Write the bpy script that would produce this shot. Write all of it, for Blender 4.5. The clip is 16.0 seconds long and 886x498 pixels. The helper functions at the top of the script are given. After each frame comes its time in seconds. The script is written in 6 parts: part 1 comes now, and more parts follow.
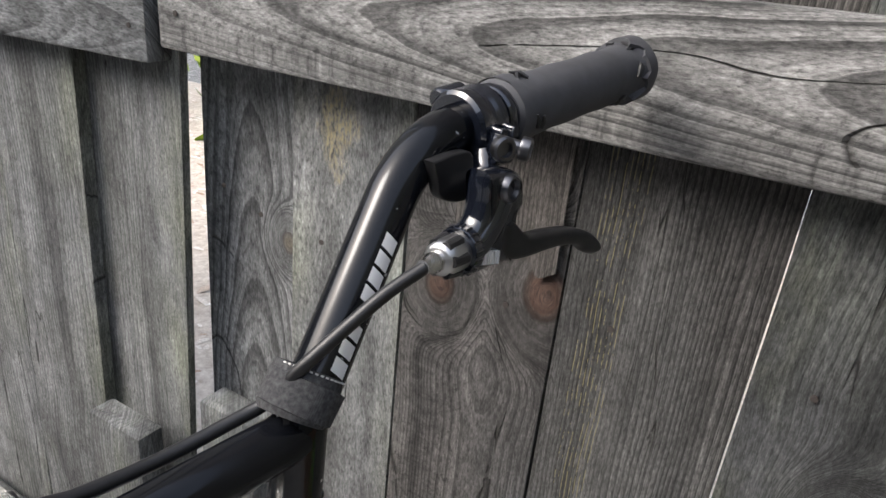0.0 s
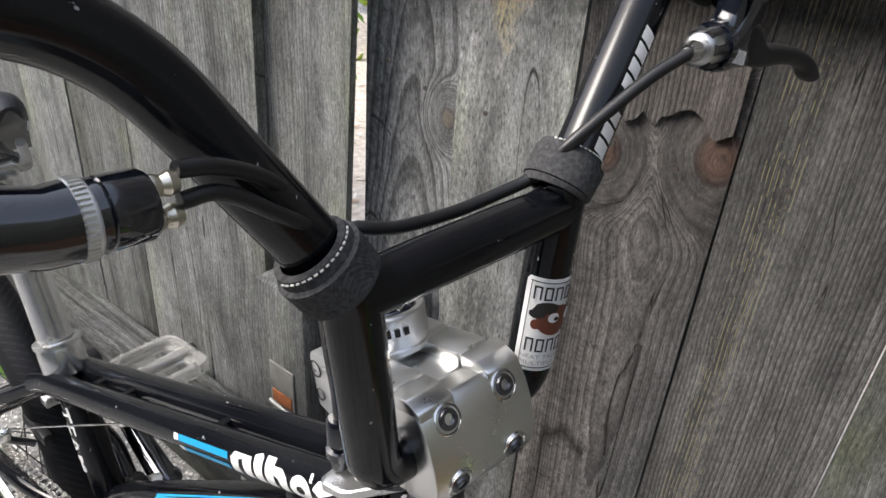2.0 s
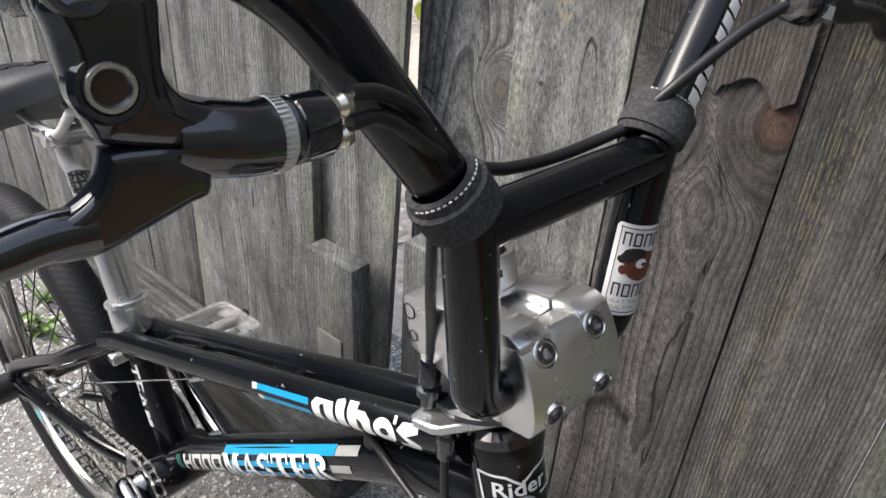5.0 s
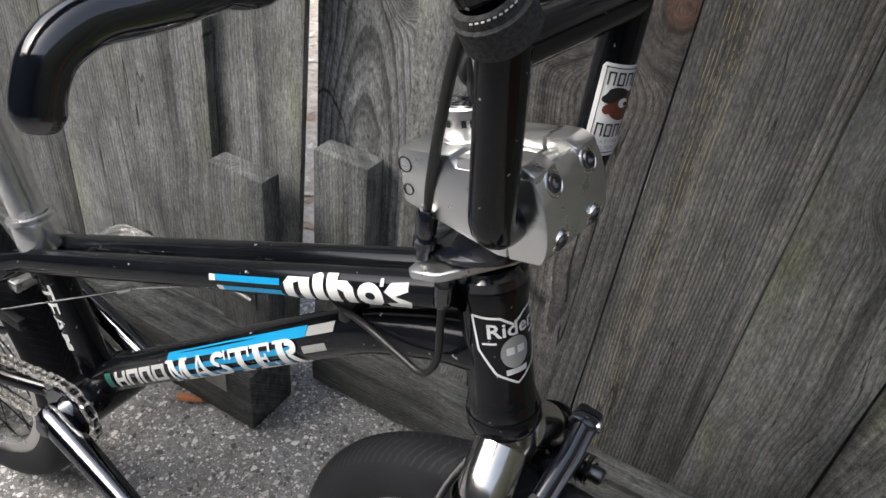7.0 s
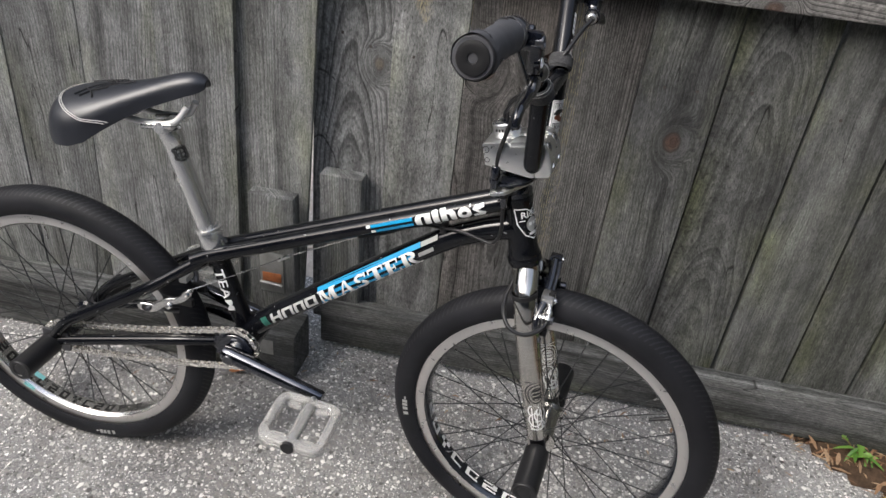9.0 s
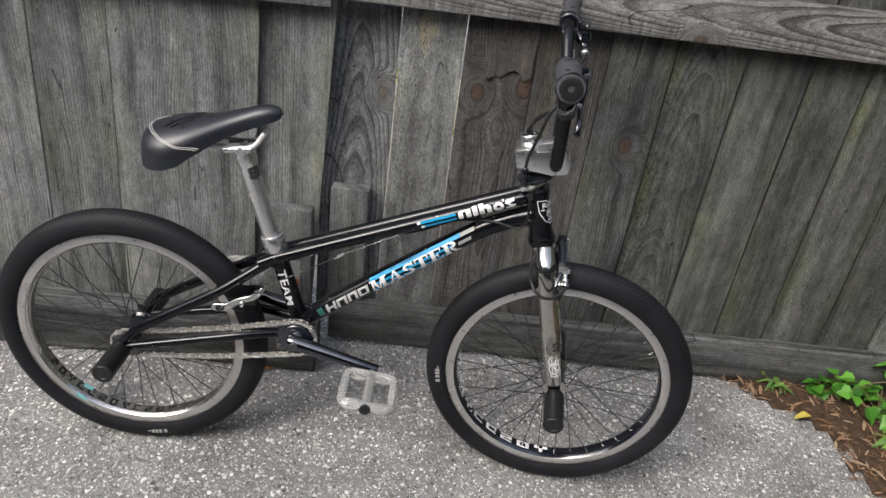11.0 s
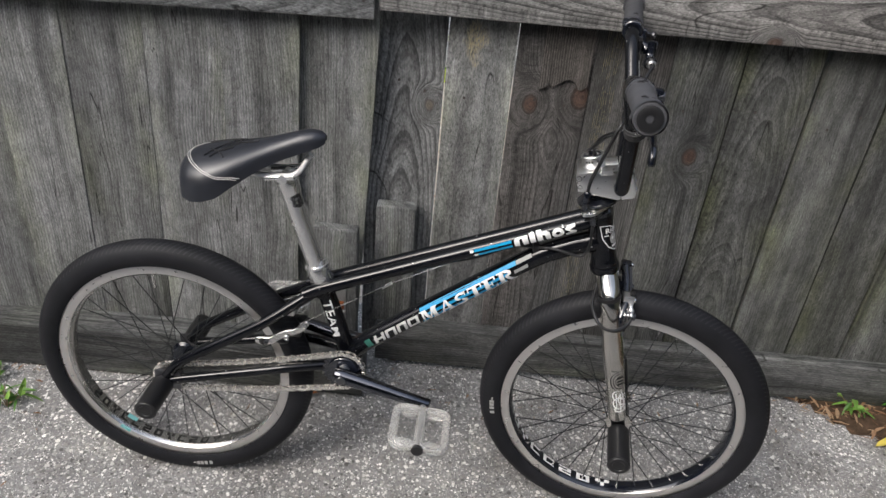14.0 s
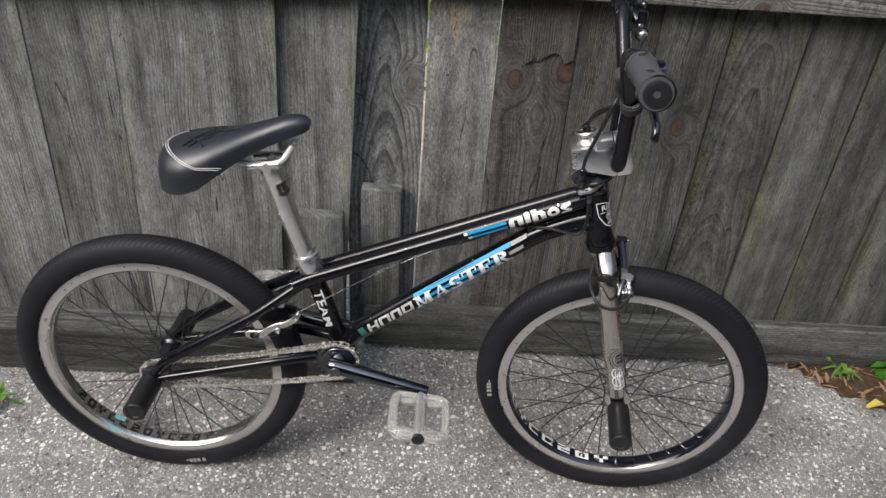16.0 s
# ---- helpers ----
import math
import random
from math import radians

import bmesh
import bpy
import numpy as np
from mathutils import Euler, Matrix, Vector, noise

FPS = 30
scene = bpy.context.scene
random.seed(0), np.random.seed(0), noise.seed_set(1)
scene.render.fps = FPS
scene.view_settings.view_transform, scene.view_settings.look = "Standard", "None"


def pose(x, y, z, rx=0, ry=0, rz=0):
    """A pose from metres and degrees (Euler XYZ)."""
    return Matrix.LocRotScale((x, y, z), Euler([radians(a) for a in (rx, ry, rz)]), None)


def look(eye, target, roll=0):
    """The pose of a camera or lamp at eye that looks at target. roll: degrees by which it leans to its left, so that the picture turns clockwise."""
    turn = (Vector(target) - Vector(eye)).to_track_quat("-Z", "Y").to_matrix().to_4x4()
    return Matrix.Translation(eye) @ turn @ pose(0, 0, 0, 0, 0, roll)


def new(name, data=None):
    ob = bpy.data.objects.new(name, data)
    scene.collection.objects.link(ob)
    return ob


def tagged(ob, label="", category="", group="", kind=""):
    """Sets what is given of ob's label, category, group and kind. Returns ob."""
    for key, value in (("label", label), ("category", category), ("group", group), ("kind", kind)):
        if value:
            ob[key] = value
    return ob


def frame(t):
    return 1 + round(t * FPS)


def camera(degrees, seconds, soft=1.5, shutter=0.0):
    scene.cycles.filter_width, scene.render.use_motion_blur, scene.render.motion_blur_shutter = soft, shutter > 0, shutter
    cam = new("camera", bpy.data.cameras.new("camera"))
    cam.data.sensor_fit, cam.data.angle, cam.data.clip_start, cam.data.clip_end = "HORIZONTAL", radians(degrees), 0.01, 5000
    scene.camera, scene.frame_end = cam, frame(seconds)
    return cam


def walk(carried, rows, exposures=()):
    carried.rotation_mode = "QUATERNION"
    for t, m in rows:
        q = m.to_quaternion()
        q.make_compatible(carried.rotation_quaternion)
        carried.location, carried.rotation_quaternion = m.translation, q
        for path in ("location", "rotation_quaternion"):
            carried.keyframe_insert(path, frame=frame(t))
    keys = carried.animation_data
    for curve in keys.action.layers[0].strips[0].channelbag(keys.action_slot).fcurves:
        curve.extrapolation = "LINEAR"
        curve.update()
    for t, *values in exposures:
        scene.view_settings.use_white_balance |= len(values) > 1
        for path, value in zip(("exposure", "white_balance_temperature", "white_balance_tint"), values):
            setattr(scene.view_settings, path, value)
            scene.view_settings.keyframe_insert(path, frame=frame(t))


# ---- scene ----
cam = camera(64.7, 16.0)
PATH = [
    (0, (0.7073, -0.4961, 0.9649), (0.2558, 0.3029, 0.5676), 5.38),
    (0.5, (0.6936, -0.4997, 0.9497), (0.2229, 0.2803, 0.5372), 4.44),
    (1, (0.6869, -0.5340, 0.9355), (0.1831, 0.2024, 0.4838), 4.01),
    (1.5, (0.6833, -0.5660, 0.9223), (0.1558, 0.1319, 0.4379), 3.97),
    (2, (0.6830, -0.5763, 0.9182), (0.1571, 0.1147, 0.4222), 3.74),
    (2.5, (0.6820, -0.5890, 0.9152), (0.1458, 0.0843, 0.4061), 3.32),
    (3, (0.6819, -0.5949, 0.9169), (0.1399, 0.0748, 0.4093), 2.52),
    (3.2, (0.6807, -0.5987, 0.9157), (0.1348, 0.0671, 0.4072), 2.35),
    (5.5, (0.6724, -0.6244, 0.9042), (0.1391, 0.0407, 0.3815), 3.94),
    (6, (0.6763, -0.6388, 0.8750), (0.2063, 0.0112, 0.2778), 3.15),
    (6.5, (0.6614, -0.6530, 0.8713), (0.2330, 0.0449, 0.2973), 6.22),
    (7, (0.6395, -0.6801, 0.8751), (0.2880, 0.0547, 0.2950), 7.02),
    (7.5, (0.6363, -0.7635, 0.9003), (0.3892, -0.0467, 0.2483), 8.05),
    (8, (0.6728, -0.9339, 0.9697), (0.4274, -0.1899, 0.3483), 4.65),
    (8.5, (0.6551, -1.0818, 1.0121), (0.4253, -0.2853, 0.4528), 6.12),
    (8.7, (0.6188, -1.1493, 1.0303), (0.4302, -0.3263, 0.4944), 6.31),
    (11, (0.3253, -1.5096, 1.1098), (0.3650, -0.6325, 0.6312), 7.36),
    (11.5, (0.3015, -1.4995, 1.1264), (0.3236, -0.6102, 0.6695), 6.11),
    (12, (0.2928, -1.4880, 1.1277), (0.3177, -0.6015, 0.6656), 6.03),
    (12.5, (0.2726, -1.4822, 1.1315), (0.3082, -0.5911, 0.6792), 6.49),
    (13, (0.2633, -1.4756, 1.1306), (0.2945, -0.5891, 0.6690), 5.85),
    (13.5, (0.2684, -1.4429, 1.1246), (0.2834, -0.5664, 0.6435), 5.43),
    (14, (0.2972, -1.4084, 1.1247), (0.2815, -0.5397, 0.6297), 4.84),
    (14.5, (0.3341, -1.3819, 1.1211), (0.2916, -0.5194, 0.6167), 4.50),
    (15, (0.3130, -1.3728, 1.1156), (0.2819, -0.5238, 0.5882), 4.80),
    (15.5, (0.2825, -1.3720, 1.1171), (0.2907, -0.5239, 0.5875), 4.40),
    (16, (0.2653, -1.3761, 1.1191), (0.2886, -0.5239, 0.5965), 3.82),
]
walk(cam, [(t, look(eye, target, roll)) for t, eye, target, roll in PATH], [(0, 1.08), (1, 1.12), (3, 1.12), (5.5, 1.06), (6, 0.77), (6.5, 0.72), (7, 0.78), (7.5, 0.83), (8.5, 0.76), (11, 0.60), (16, 0.56)])

# ---------------------------------------------------------------- light
world = bpy.data.worlds.new("overcast_sky")
scene.world = world
world.use_nodes = True
wn = world.node_tree
sky = wn.nodes.new("ShaderNodeTexSky")
sky.sky_type, sky.sun_disc = "NISHITA", False
sky.sun_elevation, sky.sun_rotation = radians(44), radians(226)
sky.air_density, sky.dust_density, sky.ozone_density = 1.0, 4.0, 1.0
bw = wn.nodes.new("ShaderNodeHueSaturation")
bw.inputs["Saturation"].default_value = 0.62
wn.links.new(sky.outputs[0], bw.inputs["Color"])
wn.links.new(bw.outputs[0], wn.nodes["Background"].inputs[0])
wn.nodes["Background"].inputs[1].default_value = 0.205
sun_data = bpy.data.lights.new("sun", "SUN")
sun_data.energy, sun_data.angle, sun_data.color = 0.8, radians(22), (1.0, 0.99, 0.975)
sun = new("sun", sun_data)
sun.matrix_basis = look((-2.2, -2.5, 3.7), (0.2, 0, 0))


# ---------------------------------------------------------------- materials
class Mat:
    """A small wrapper that makes nodes and joins them."""

    def __init__(self, name):
        self.m = bpy.data.materials.new(name)
        self.m.use_nodes = True
        self.t = self.m.node_tree
        self.b = self.t.nodes["Principled BSDF"]

    def n(self, kind, **inputs):
        node = self.t.nodes.new("ShaderNode" + kind)
        for key, value in inputs.items():
            self.put(node, key, value)
        return node

    def put(self, node, key, value):
        sock = node.inputs[int(key[1:])] if key[0] == "i" and key[1:].isdigit() else node.inputs[key.replace("_", " ")]
        if hasattr(value, "is_output"):
            self.t.links.new(value, sock)
        else:
            sock.default_value = value

    def math(self, op, a, b=0.0, c=0.0, clamp=False):
        node = self.n("Math", i0=a, i1=b, i2=c)
        node.operation, node.use_clamp = op, clamp
        return node.outputs[0]

    def ramp(self, fac, stops, smooth=False):
        node = self.n("ValToRGB", Fac=fac)
        el = node.color_ramp.elements
        while len(el) < len(stops):
            el.new(0.5)
        for e, (p, c) in zip(el, stops):
            e.position = p
            e.color = (*c, 1) if len(c) == 3 else c
        if smooth:
            node.color_ramp.interpolation = "EASE"
        return node.outputs[0]

    def mix(self, fac, a, b, kind="MIX"):
        node = self.n("Mix")
        node.data_type, node.blend_type = "RGBA", kind
        self.put(node, "i0", fac)
        self.put(node, "i6", a if hasattr(a, "is_output") else (*a, 1))
        self.put(node, "i7", b if hasattr(b, "is_output") else (*b, 1))
        return node.outputs[2]

    def noise(self, vec, scale, detail=4.0, rough=0.6, distort=0.0):
        return self.n("TexNoise", Vector=vec, Scale=scale, Detail=detail, Roughness=rough, Distortion=distort).outputs[0]

    def coords(self):
        return self.n("TexCoord").outputs["Object"]

    def scaled(self, vec, s):
        node = self.n("Mapping", Vector=vec)
        node.inputs["Scale"].default_value = s
        return node.outputs[0]

    def bump(self, height, strength=0.3, dist=0.001, normal=None):
        node = self.n("Bump", Height=height, Strength=strength, Distance=dist)
        if normal is not None:
            self.put(node, "Normal", normal)
        return node.outputs[0]

    def done(self, colour=None, rough=None, metal=None, normal=None, coat=None, spec=None):
        for key, value in (("Base Color", colour), ("Roughness", rough), ("Metallic", metal), ("Normal", normal), ("Coat Weight", coat), ("Specular IOR Level", spec)):
            if value is not None:
                if isinstance(value, tuple):
                    value = (*value, 1)
                self.put(self.b, key, value)
        return self.m


def plain(name, colour, rough=0.5, metal=0.0, vary=0.12, grain=60.0, coat=0.0, bump=0.08, spec=0.5):
    """A nearly even surface with fine mottling and slight relief."""
    k = Mat(name)
    v = k.coords()
    a, b = k.noise(v, grain, 5), k.noise(v, grain * 0.08, 3)
    f = k.math("MULTIPLY_ADD", a, 0.5, k.math("MULTIPLY", b, 0.5))
    dark, light = tuple(c * (1 - vary) for c in colour), tuple(min(1, c * (1 + vary)) for c in colour)
    col = k.ramp(f, [(0.3, dark), (0.7, light)])
    r = k.math("MULTIPLY_ADD", a, 0.2, rough - 0.1, clamp=True)
    return k.done(col, r, metal, k.bump(a, bump, 0.0006), coat, spec)


def wood(name, dark, mid, light, knots=(), moss=0.0, along="Z", fine=1.0, stain=0.55, warm=0.0, swirl=0.022, flow=1.2, scuff=None, arch=None, year=0.0062, lines=0.5, streak=0.5, lichen=None, knot=((0.03, 0.017, 0.012), (0.13, 0.070, 0.048))):
    """Weathered softwood with grain along one axis. knots: (across, along, size) in the piece's own metres;
    arch: (centre, curvature, slope, start) of growth rings cut as nested arches; year: width of a growth ring."""
    k = Mat(name)
    v = k.coords()
    rnd = k.n("ObjectInfo").outputs["Random"]
    sep = k.n("SeparateXYZ", Vector=v)
    across, up, depth = (sep.outputs[0], sep.outputs[2], sep.outputs[1]) if along == "Z" else (sep.outputs[2], sep.outputs[0], sep.outputs[1])
    shift = k.math("MULTIPLY", rnd, 37.0)

    def field(x, stretch, scale, detail, rough, offset=0.0):
        vec = k.n("CombineXYZ", X=k.math("ADD", x, depth), Y=k.math("ADD", shift, offset), Z=k.math("MULTIPLY", up, stretch)).outputs[0]
        return k.noise(vec, scale, detail, rough)

    wob = k.noise(k.n("CombineXYZ", X=k.math("MULTIPLY", across, flow), Y=k.math("ADD", shift, depth), Z=k.math("MULTIPLY", up, 2.4)).outputs[0], 1.0, 3, 0.5)
    fray = field(across, 0.25, 60.0, 3, 0.6, 5.0)
    base = across
    if arch:
        hx = k.math("SUBTRACT", across, arch[0])
        base = k.math("ADD", k.math("MULTIPLY", k.math("MULTIPLY", hx, hx), arch[1]), k.math("MULTIPLY", k.math("MAXIMUM", k.math("SUBTRACT", up, arch[3]), 0.0), arch[2]))
    ring = k.math("MULTIPLY_ADD", wob, swirl * 2.0, k.math("MULTIPLY_ADD", fray, 0.0022, base))
    near = rim = None
    for kx, ku, ks in knots:
        dx = k.math("SUBTRACT", across, kx)
        dz = k.math("MULTIPLY", k.math("SUBTRACT", up, ku), 0.75)
        d = k.math("SQRT", k.math("ADD", k.math("MULTIPLY", dx, dx), k.math("MULTIPLY", dz, dz)))
        d = k.math("MULTIPLY_ADD", k.math("SUBTRACT", wob, 0.5), 0.02, k.math("MULTIPLY_ADD", k.math("SUBTRACT", fray, 0.5), 0.006, d))
        w = k.math("POWER", 2.718, k.math("MULTIPLY", k.math("POWER", k.math("DIVIDE", d, ks * 1.5), 2.0), -1.0))
        ring = k.math("ADD", k.math("MULTIPLY", ring, k.math("SUBTRACT", 1.0, w)), k.math("MULTIPLY", k.math("ADD", d, 0.3), w))
        rel = k.math("DIVIDE", d, ks)
        core = k.math("SUBTRACT", 1.0, k.math("MULTIPLY", k.math("SUBTRACT", rel, 0.55), 2.6, clamp=True), clamp=True)
        edge = k.math("SUBTRACT", 1.0, k.math("MULTIPLY", k.math("ABSOLUTE", k.math("SUBTRACT", rel, 0.82)), 5.0, clamp=True), clamp=True)
        near = core if near is None else k.math("MAXIMUM", near, core)
        rim = edge if rim is None else k.math("MAXIMUM", rim, edge)
    deep = k.math("ADD", shift, k.math("MULTIPLY", depth, 2.0))
    gv = k.n("CombineXYZ", X=ring, Y=deep, Z=k.math("MULTIPLY", up, 0.05)).outputs[0]
    bands = k.noise(gv, 38.0 * fine, 4, 0.6)
    drift = k.noise(gv, 22.0, 2, 0.5)
    # growth rings: pale early wood that darkens slowly into a narrow late line
    saw = k.math("FRACT", k.math("MULTIPLY_ADD", drift, 5.0, k.math("MULTIPLY", ring, 1.0 / year)))
    fine_saw = k.math("FRACT", k.math("MULTIPLY_ADD", drift, 9.0, k.math("MULTIPLY", ring, 2.9 / year)))
    fv = k.n("CombineXYZ", X=ring, Y=deep, Z=k.math("MULTIPLY", up, 0.06)).outputs[0]
    fibre = k.noise(fv, 460.0 * fine, 4, 0.7)
    fleck = field(k.math("MULTIPLY_ADD", ring, 0.5, k.math("MULTIPLY", across, 0.5)), 0.13, 780.0, 4, 0.75, 1.0)
    pore = field(across, 0.4, 520.0, 4, 0.75)
    patch = field(across, 0.35, 9.0, 6, 0.68)
    wide = field(across, 0.3, 2.2, 3, 0.5, 2.0)
    column = field(across, 0.05, 22.0, 4, 0.6, 7.0)
    mottle = field(across, 0.45, 42.0, 6, 0.74)

    def times(col, fac, value, stops):
        return k.mix(fac, col, k.ramp(value, [(p, (g, g, g)) for p, g in stops]), "MULTIPLY")

    col = k.ramp(bands, [(0.28, dark), (0.42, mid), (0.60, tuple((p + q) / 2 for p, q in zip(mid, light))), (0.74, light)])
    show = k.math("MULTIPLY", k.ramp(k.noise(gv, 13.0, 3), [(0.34, (0.25, 0.25, 0.25)), (0.54, (1, 1, 1))]), lines)
    col = times(col, show, saw, [(0.0, 1.18), (0.40, 1.06), (0.70, 0.60), (0.86, 0.28), (0.96, 0.36), (1.0, 1.15)])
    col = times(col, k.math("MULTIPLY", show, 0.6), fine_saw, [(0.0, 1.10), (0.5, 0.98), (0.9, 0.45), (1.0, 1.08)])
    col = times(col, 0.7, fibre, [(0.30, 0.55), (0.46, 0.93), (0.60, 1.05), (0.78, 1.36)])
    col = times(col, 0.9, fleck, [(0.33, 0.34), (0.47, 0.95), (0.56, 1.08), (0.72, 1.75)])
    col = times(col, 0.75, pore, [(0.32, 0.48), (0.5, 1.0), (0.70, 1.55)])
    col = times(col, stain, patch, [(0.30, 0.36), (0.5, 0.95), (0.72, 1.38)])
    col = times(col, streak, column, [(0.34, 0.48), (0.50, 0.98), (0.68, 1.28)])
    col = times(col, 0.7, mottle, [(0.30, 0.46), (0.5, 1.0), (0.70, 1.48)])
    if warm:
        col = k.mix(k.math("MULTIPLY", k.ramp(wide, [(0.42, (0, 0, 0)), (0.60, (1, 1, 1))]), warm), col, k.mix(1.0, col, (1.10, 0.86, 0.72), "MULTIPLY"))
    col = times(col, 0.7, rnd, [(0.0, 0.82), (0.5, 0.97), (1.0, 1.12)])
    if moss:
        mv = k.n("CombineXYZ", X=k.math("MULTIPLY", across, 2.0), Y=k.math("ADD", shift, 9.0), Z=up).outputs[0]
        edge = k.ramp(k.math("ABSOLUTE", k.math("SUBTRACT", across, 0.07)), [(0.035, (0.25, 0.25, 0.25)), (0.066, (1, 1, 1))])
        mf = k.math("MULTIPLY", k.math("MULTIPLY", k.ramp(k.noise(mv, 5.0, 6, 0.65), [(0.42, (0, 0, 0)), (0.66, (1, 1, 1))]), edge), moss)
        col = k.mix(mf, col, k.mix(1.0, col, (1.12, 1.24, 0.44), "MULTIPLY"))
    if lichen:
        inside = k.math("MULTIPLY", k.math("GREATER_THAN", across, lichen[0]), k.math("LESS_THAN", across, lichen[1]))
        thread = k.math("LESS_THAN", k.math("ABSOLUTE", k.math("SUBTRACT", k.math("FRACT", k.math("MULTIPLY_ADD", wob, 1.5, k.math("MULTIPLY", ring, 260.0))), 0.5)), 0.10)
        dots = k.math("GREATER_THAN", field(across, 0.35, 130.0, 4, 0.75, 4.0), 0.50)
        lf = k.math("MULTIPLY", k.math("MULTIPLY", inside, thread), k.math("MULTIPLY", dots, 0.6))
        col = k.mix(lf, col, (0.27, 0.24, 0.12))
    if scuff:
        sx, su = k.math("SUBTRACT", across, scuff[0]), k.math("MULTIPLY", k.math("SUBTRACT", up, scuff[1]), 0.6)
        sd = k.math("SQRT", k.math("ADD", k.math("MULTIPLY", sx, sx), k.math("MULTIPLY", su, su)))
        sf = k.math("SUBTRACT", 1.0, k.math("DIVIDE", k.math("MULTIPLY_ADD", k.math("SUBTRACT", 0.5, mottle), 0.12, sd), scuff[2], clamp=True), clamp=True)
        sf = k.math("MULTIPLY", k.math("MULTIPLY", sf, 1.6, clamp=True), k.ramp(fleck, [(0.42, (0.05, 0.05, 0.05)), (0.60, (0.8, 0.8, 0.8))]))
        col = k.mix(sf, col, (0.40, 0.33, 0.17))
    crack_v = k.n("CombineXYZ", X=k.math("MULTIPLY_ADD", ring, 0.6, k.math("MULTIPLY", across, 0.4)), Y=k.math("ADD", shift, 3.0), Z=k.math("MULTIPLY", up, 0.05)).outputs[0]
    cn = k.noise(crack_v, 30.0, 2, 0.45)
    crack = k.math("SUBTRACT", 1.0, k.math("MULTIPLY", k.math("ABSOLUTE", k.math("SUBTRACT", cn, 0.40)), 270.0, clamp=True), clamp=True)
    crack = k.math("MULTIPLY", crack, k.math("GREATER_THAN", patch, 0.47))
    col = k.mix(k.math("MULTIPLY", crack, 0.85), col, (0.010, 0.009, 0.008))
    if near is not None:
        col = k.mix(k.math("MULTIPLY", rim, 0.6), col, (0.028, 0.022, 0.018))
        col = k.mix(k.math("MULTIPLY", near, 0.72), col, k.ramp(fleck, [(0.35, knot[0]), (0.62, knot[1])]))
    rough = k.math("ADD", k.math("MULTIPLY", fibre, 0.4), k.math("MULTIPLY_ADD", bands, 0.5, k.math("MULTIPLY", fleck, 0.25)))
    h = k.math("SUBTRACT", k.math("SUBTRACT", rough, k.math("MULTIPLY", k.math("POWER", saw, 4.0), k.math("MULTIPLY", show, -0.45))), k.math("MULTIPLY", crack, 1.2))
    return k.done(col, k.math("MULTIPLY_ADD", fibre, 0.15, 0.72), 0.0, k.bump(h, 0.75, 0.0024), spec=0.25)


def greys(a, b, c, tint=(0.965, 0.985, 0.985)):
    return tuple(tuple(v * t for t in tint) for v in (a, b, c))


PALE = greys(0.110, 0.200, 0.32)
GREY = greys(0.080, 0.150, 0.26)
TAN = ((0.07, 0.058, 0.045), (0.24, 0.20, 0.15))
DARK = greys(0.042, 0.085, 0.150)
MOSSY = greys(0.056, 0.098, 0.165, (0.96, 0.985, 0.95))
board_pale = wood("pale_board_wood", *PALE, moss=0.25, lines=0.5)
board_mat = wood("grey_board_wood", *GREY, moss=0.25, lines=0.5)
board_dark = wood("dark_board_wood", *MOSSY, moss=0.5, lines=0.3, stain=0.8)
board_a = wood("knotty_board_wood", *greys(0.120, 0.185, 0.28), knots=((0.128, 0.652, 0.013),), knot=TAN, warm=0.3, swirl=0.012, arch=(0.075, 5.0, 0.07, 0.45), year=0.0075, lines=0.75)
board_b = wood("broken_board_wood", *greys(0.037, 0.086, 0.158), knots=((0.038, 0.681, 0.017), (0.139, 0.705, 0.021)), warm=0.35, swirl=0.007, arch=(0.094, 8.0, -0.085, 0.54), year=0.0046, lines=0.62)
board_c = wood("streaked_board_wood", *greys(0.038, 0.082, 0.148, (1.0, 0.985, 0.95)), lines=0.9, warm=0.35, fine=1.4, swirl=0.010, year=0.0046, lichen=(0.018, 0.050))
board_d = wood("mossy_knot_board_wood", *DARK, knots=((0.078, 0.600, 0.017),), moss=0.5, swirl=0.035, lines=0.5, stain=0.75)
board_e = wood("swirled_board_wood", *MOSSY, moss=0.5, swirl=0.03, stain=0.8, arch=(0.07, 6.0, 0.10, 0.0), year=0.009, lines=0.5)
board_f = wood("patched_board_wood", *greys(0.095, 0.180, 0.32), scuff=(0.055, 0.800, 0.030), warm=0.2, moss=0.2, swirl=0.012, lines=0.5, arch=(0.07, 4.0, 0.05, 0.5), year=0.008)
rail_mat = wood("rail_wood", *greys(0.130, 0.205, 0.31, (0.985, 0.985, 0.965)), along="X", knots=((0.004, -0.8925, 0.011),), warm=0.15, swirl=0.012, flow=3.0, arch=(0.059, 11.0, -0.075, -2.0), year=0.0078, lines=0.92, stain=0.42, streak=0.3)
rail_left = wood("dark_rail_wood", *greys(0.085, 0.190, 0.34), along="X", fine=0.8, swirl=0.02, arch=(0.03, 9.0, 0.09, -2.0), year=0.009, lines=0.6)
beam_mat = wood("beam_wood", *greys(0.028, 0.085, 0.20), along="X", moss=0.3)
rubber = plain("tyre_rubber", (0.018, 0.018, 0.02), 0.62, vary=0.3, grain=200, bump=0.25)
silver = plain("polished_aluminium", (0.72, 0.71, 0.69), 0.24, 1.0, vary=0.08, grain=150, bump=0.05)
steel = plain("steel", (0.5, 0.5, 0.5), 0.35, 1.0)
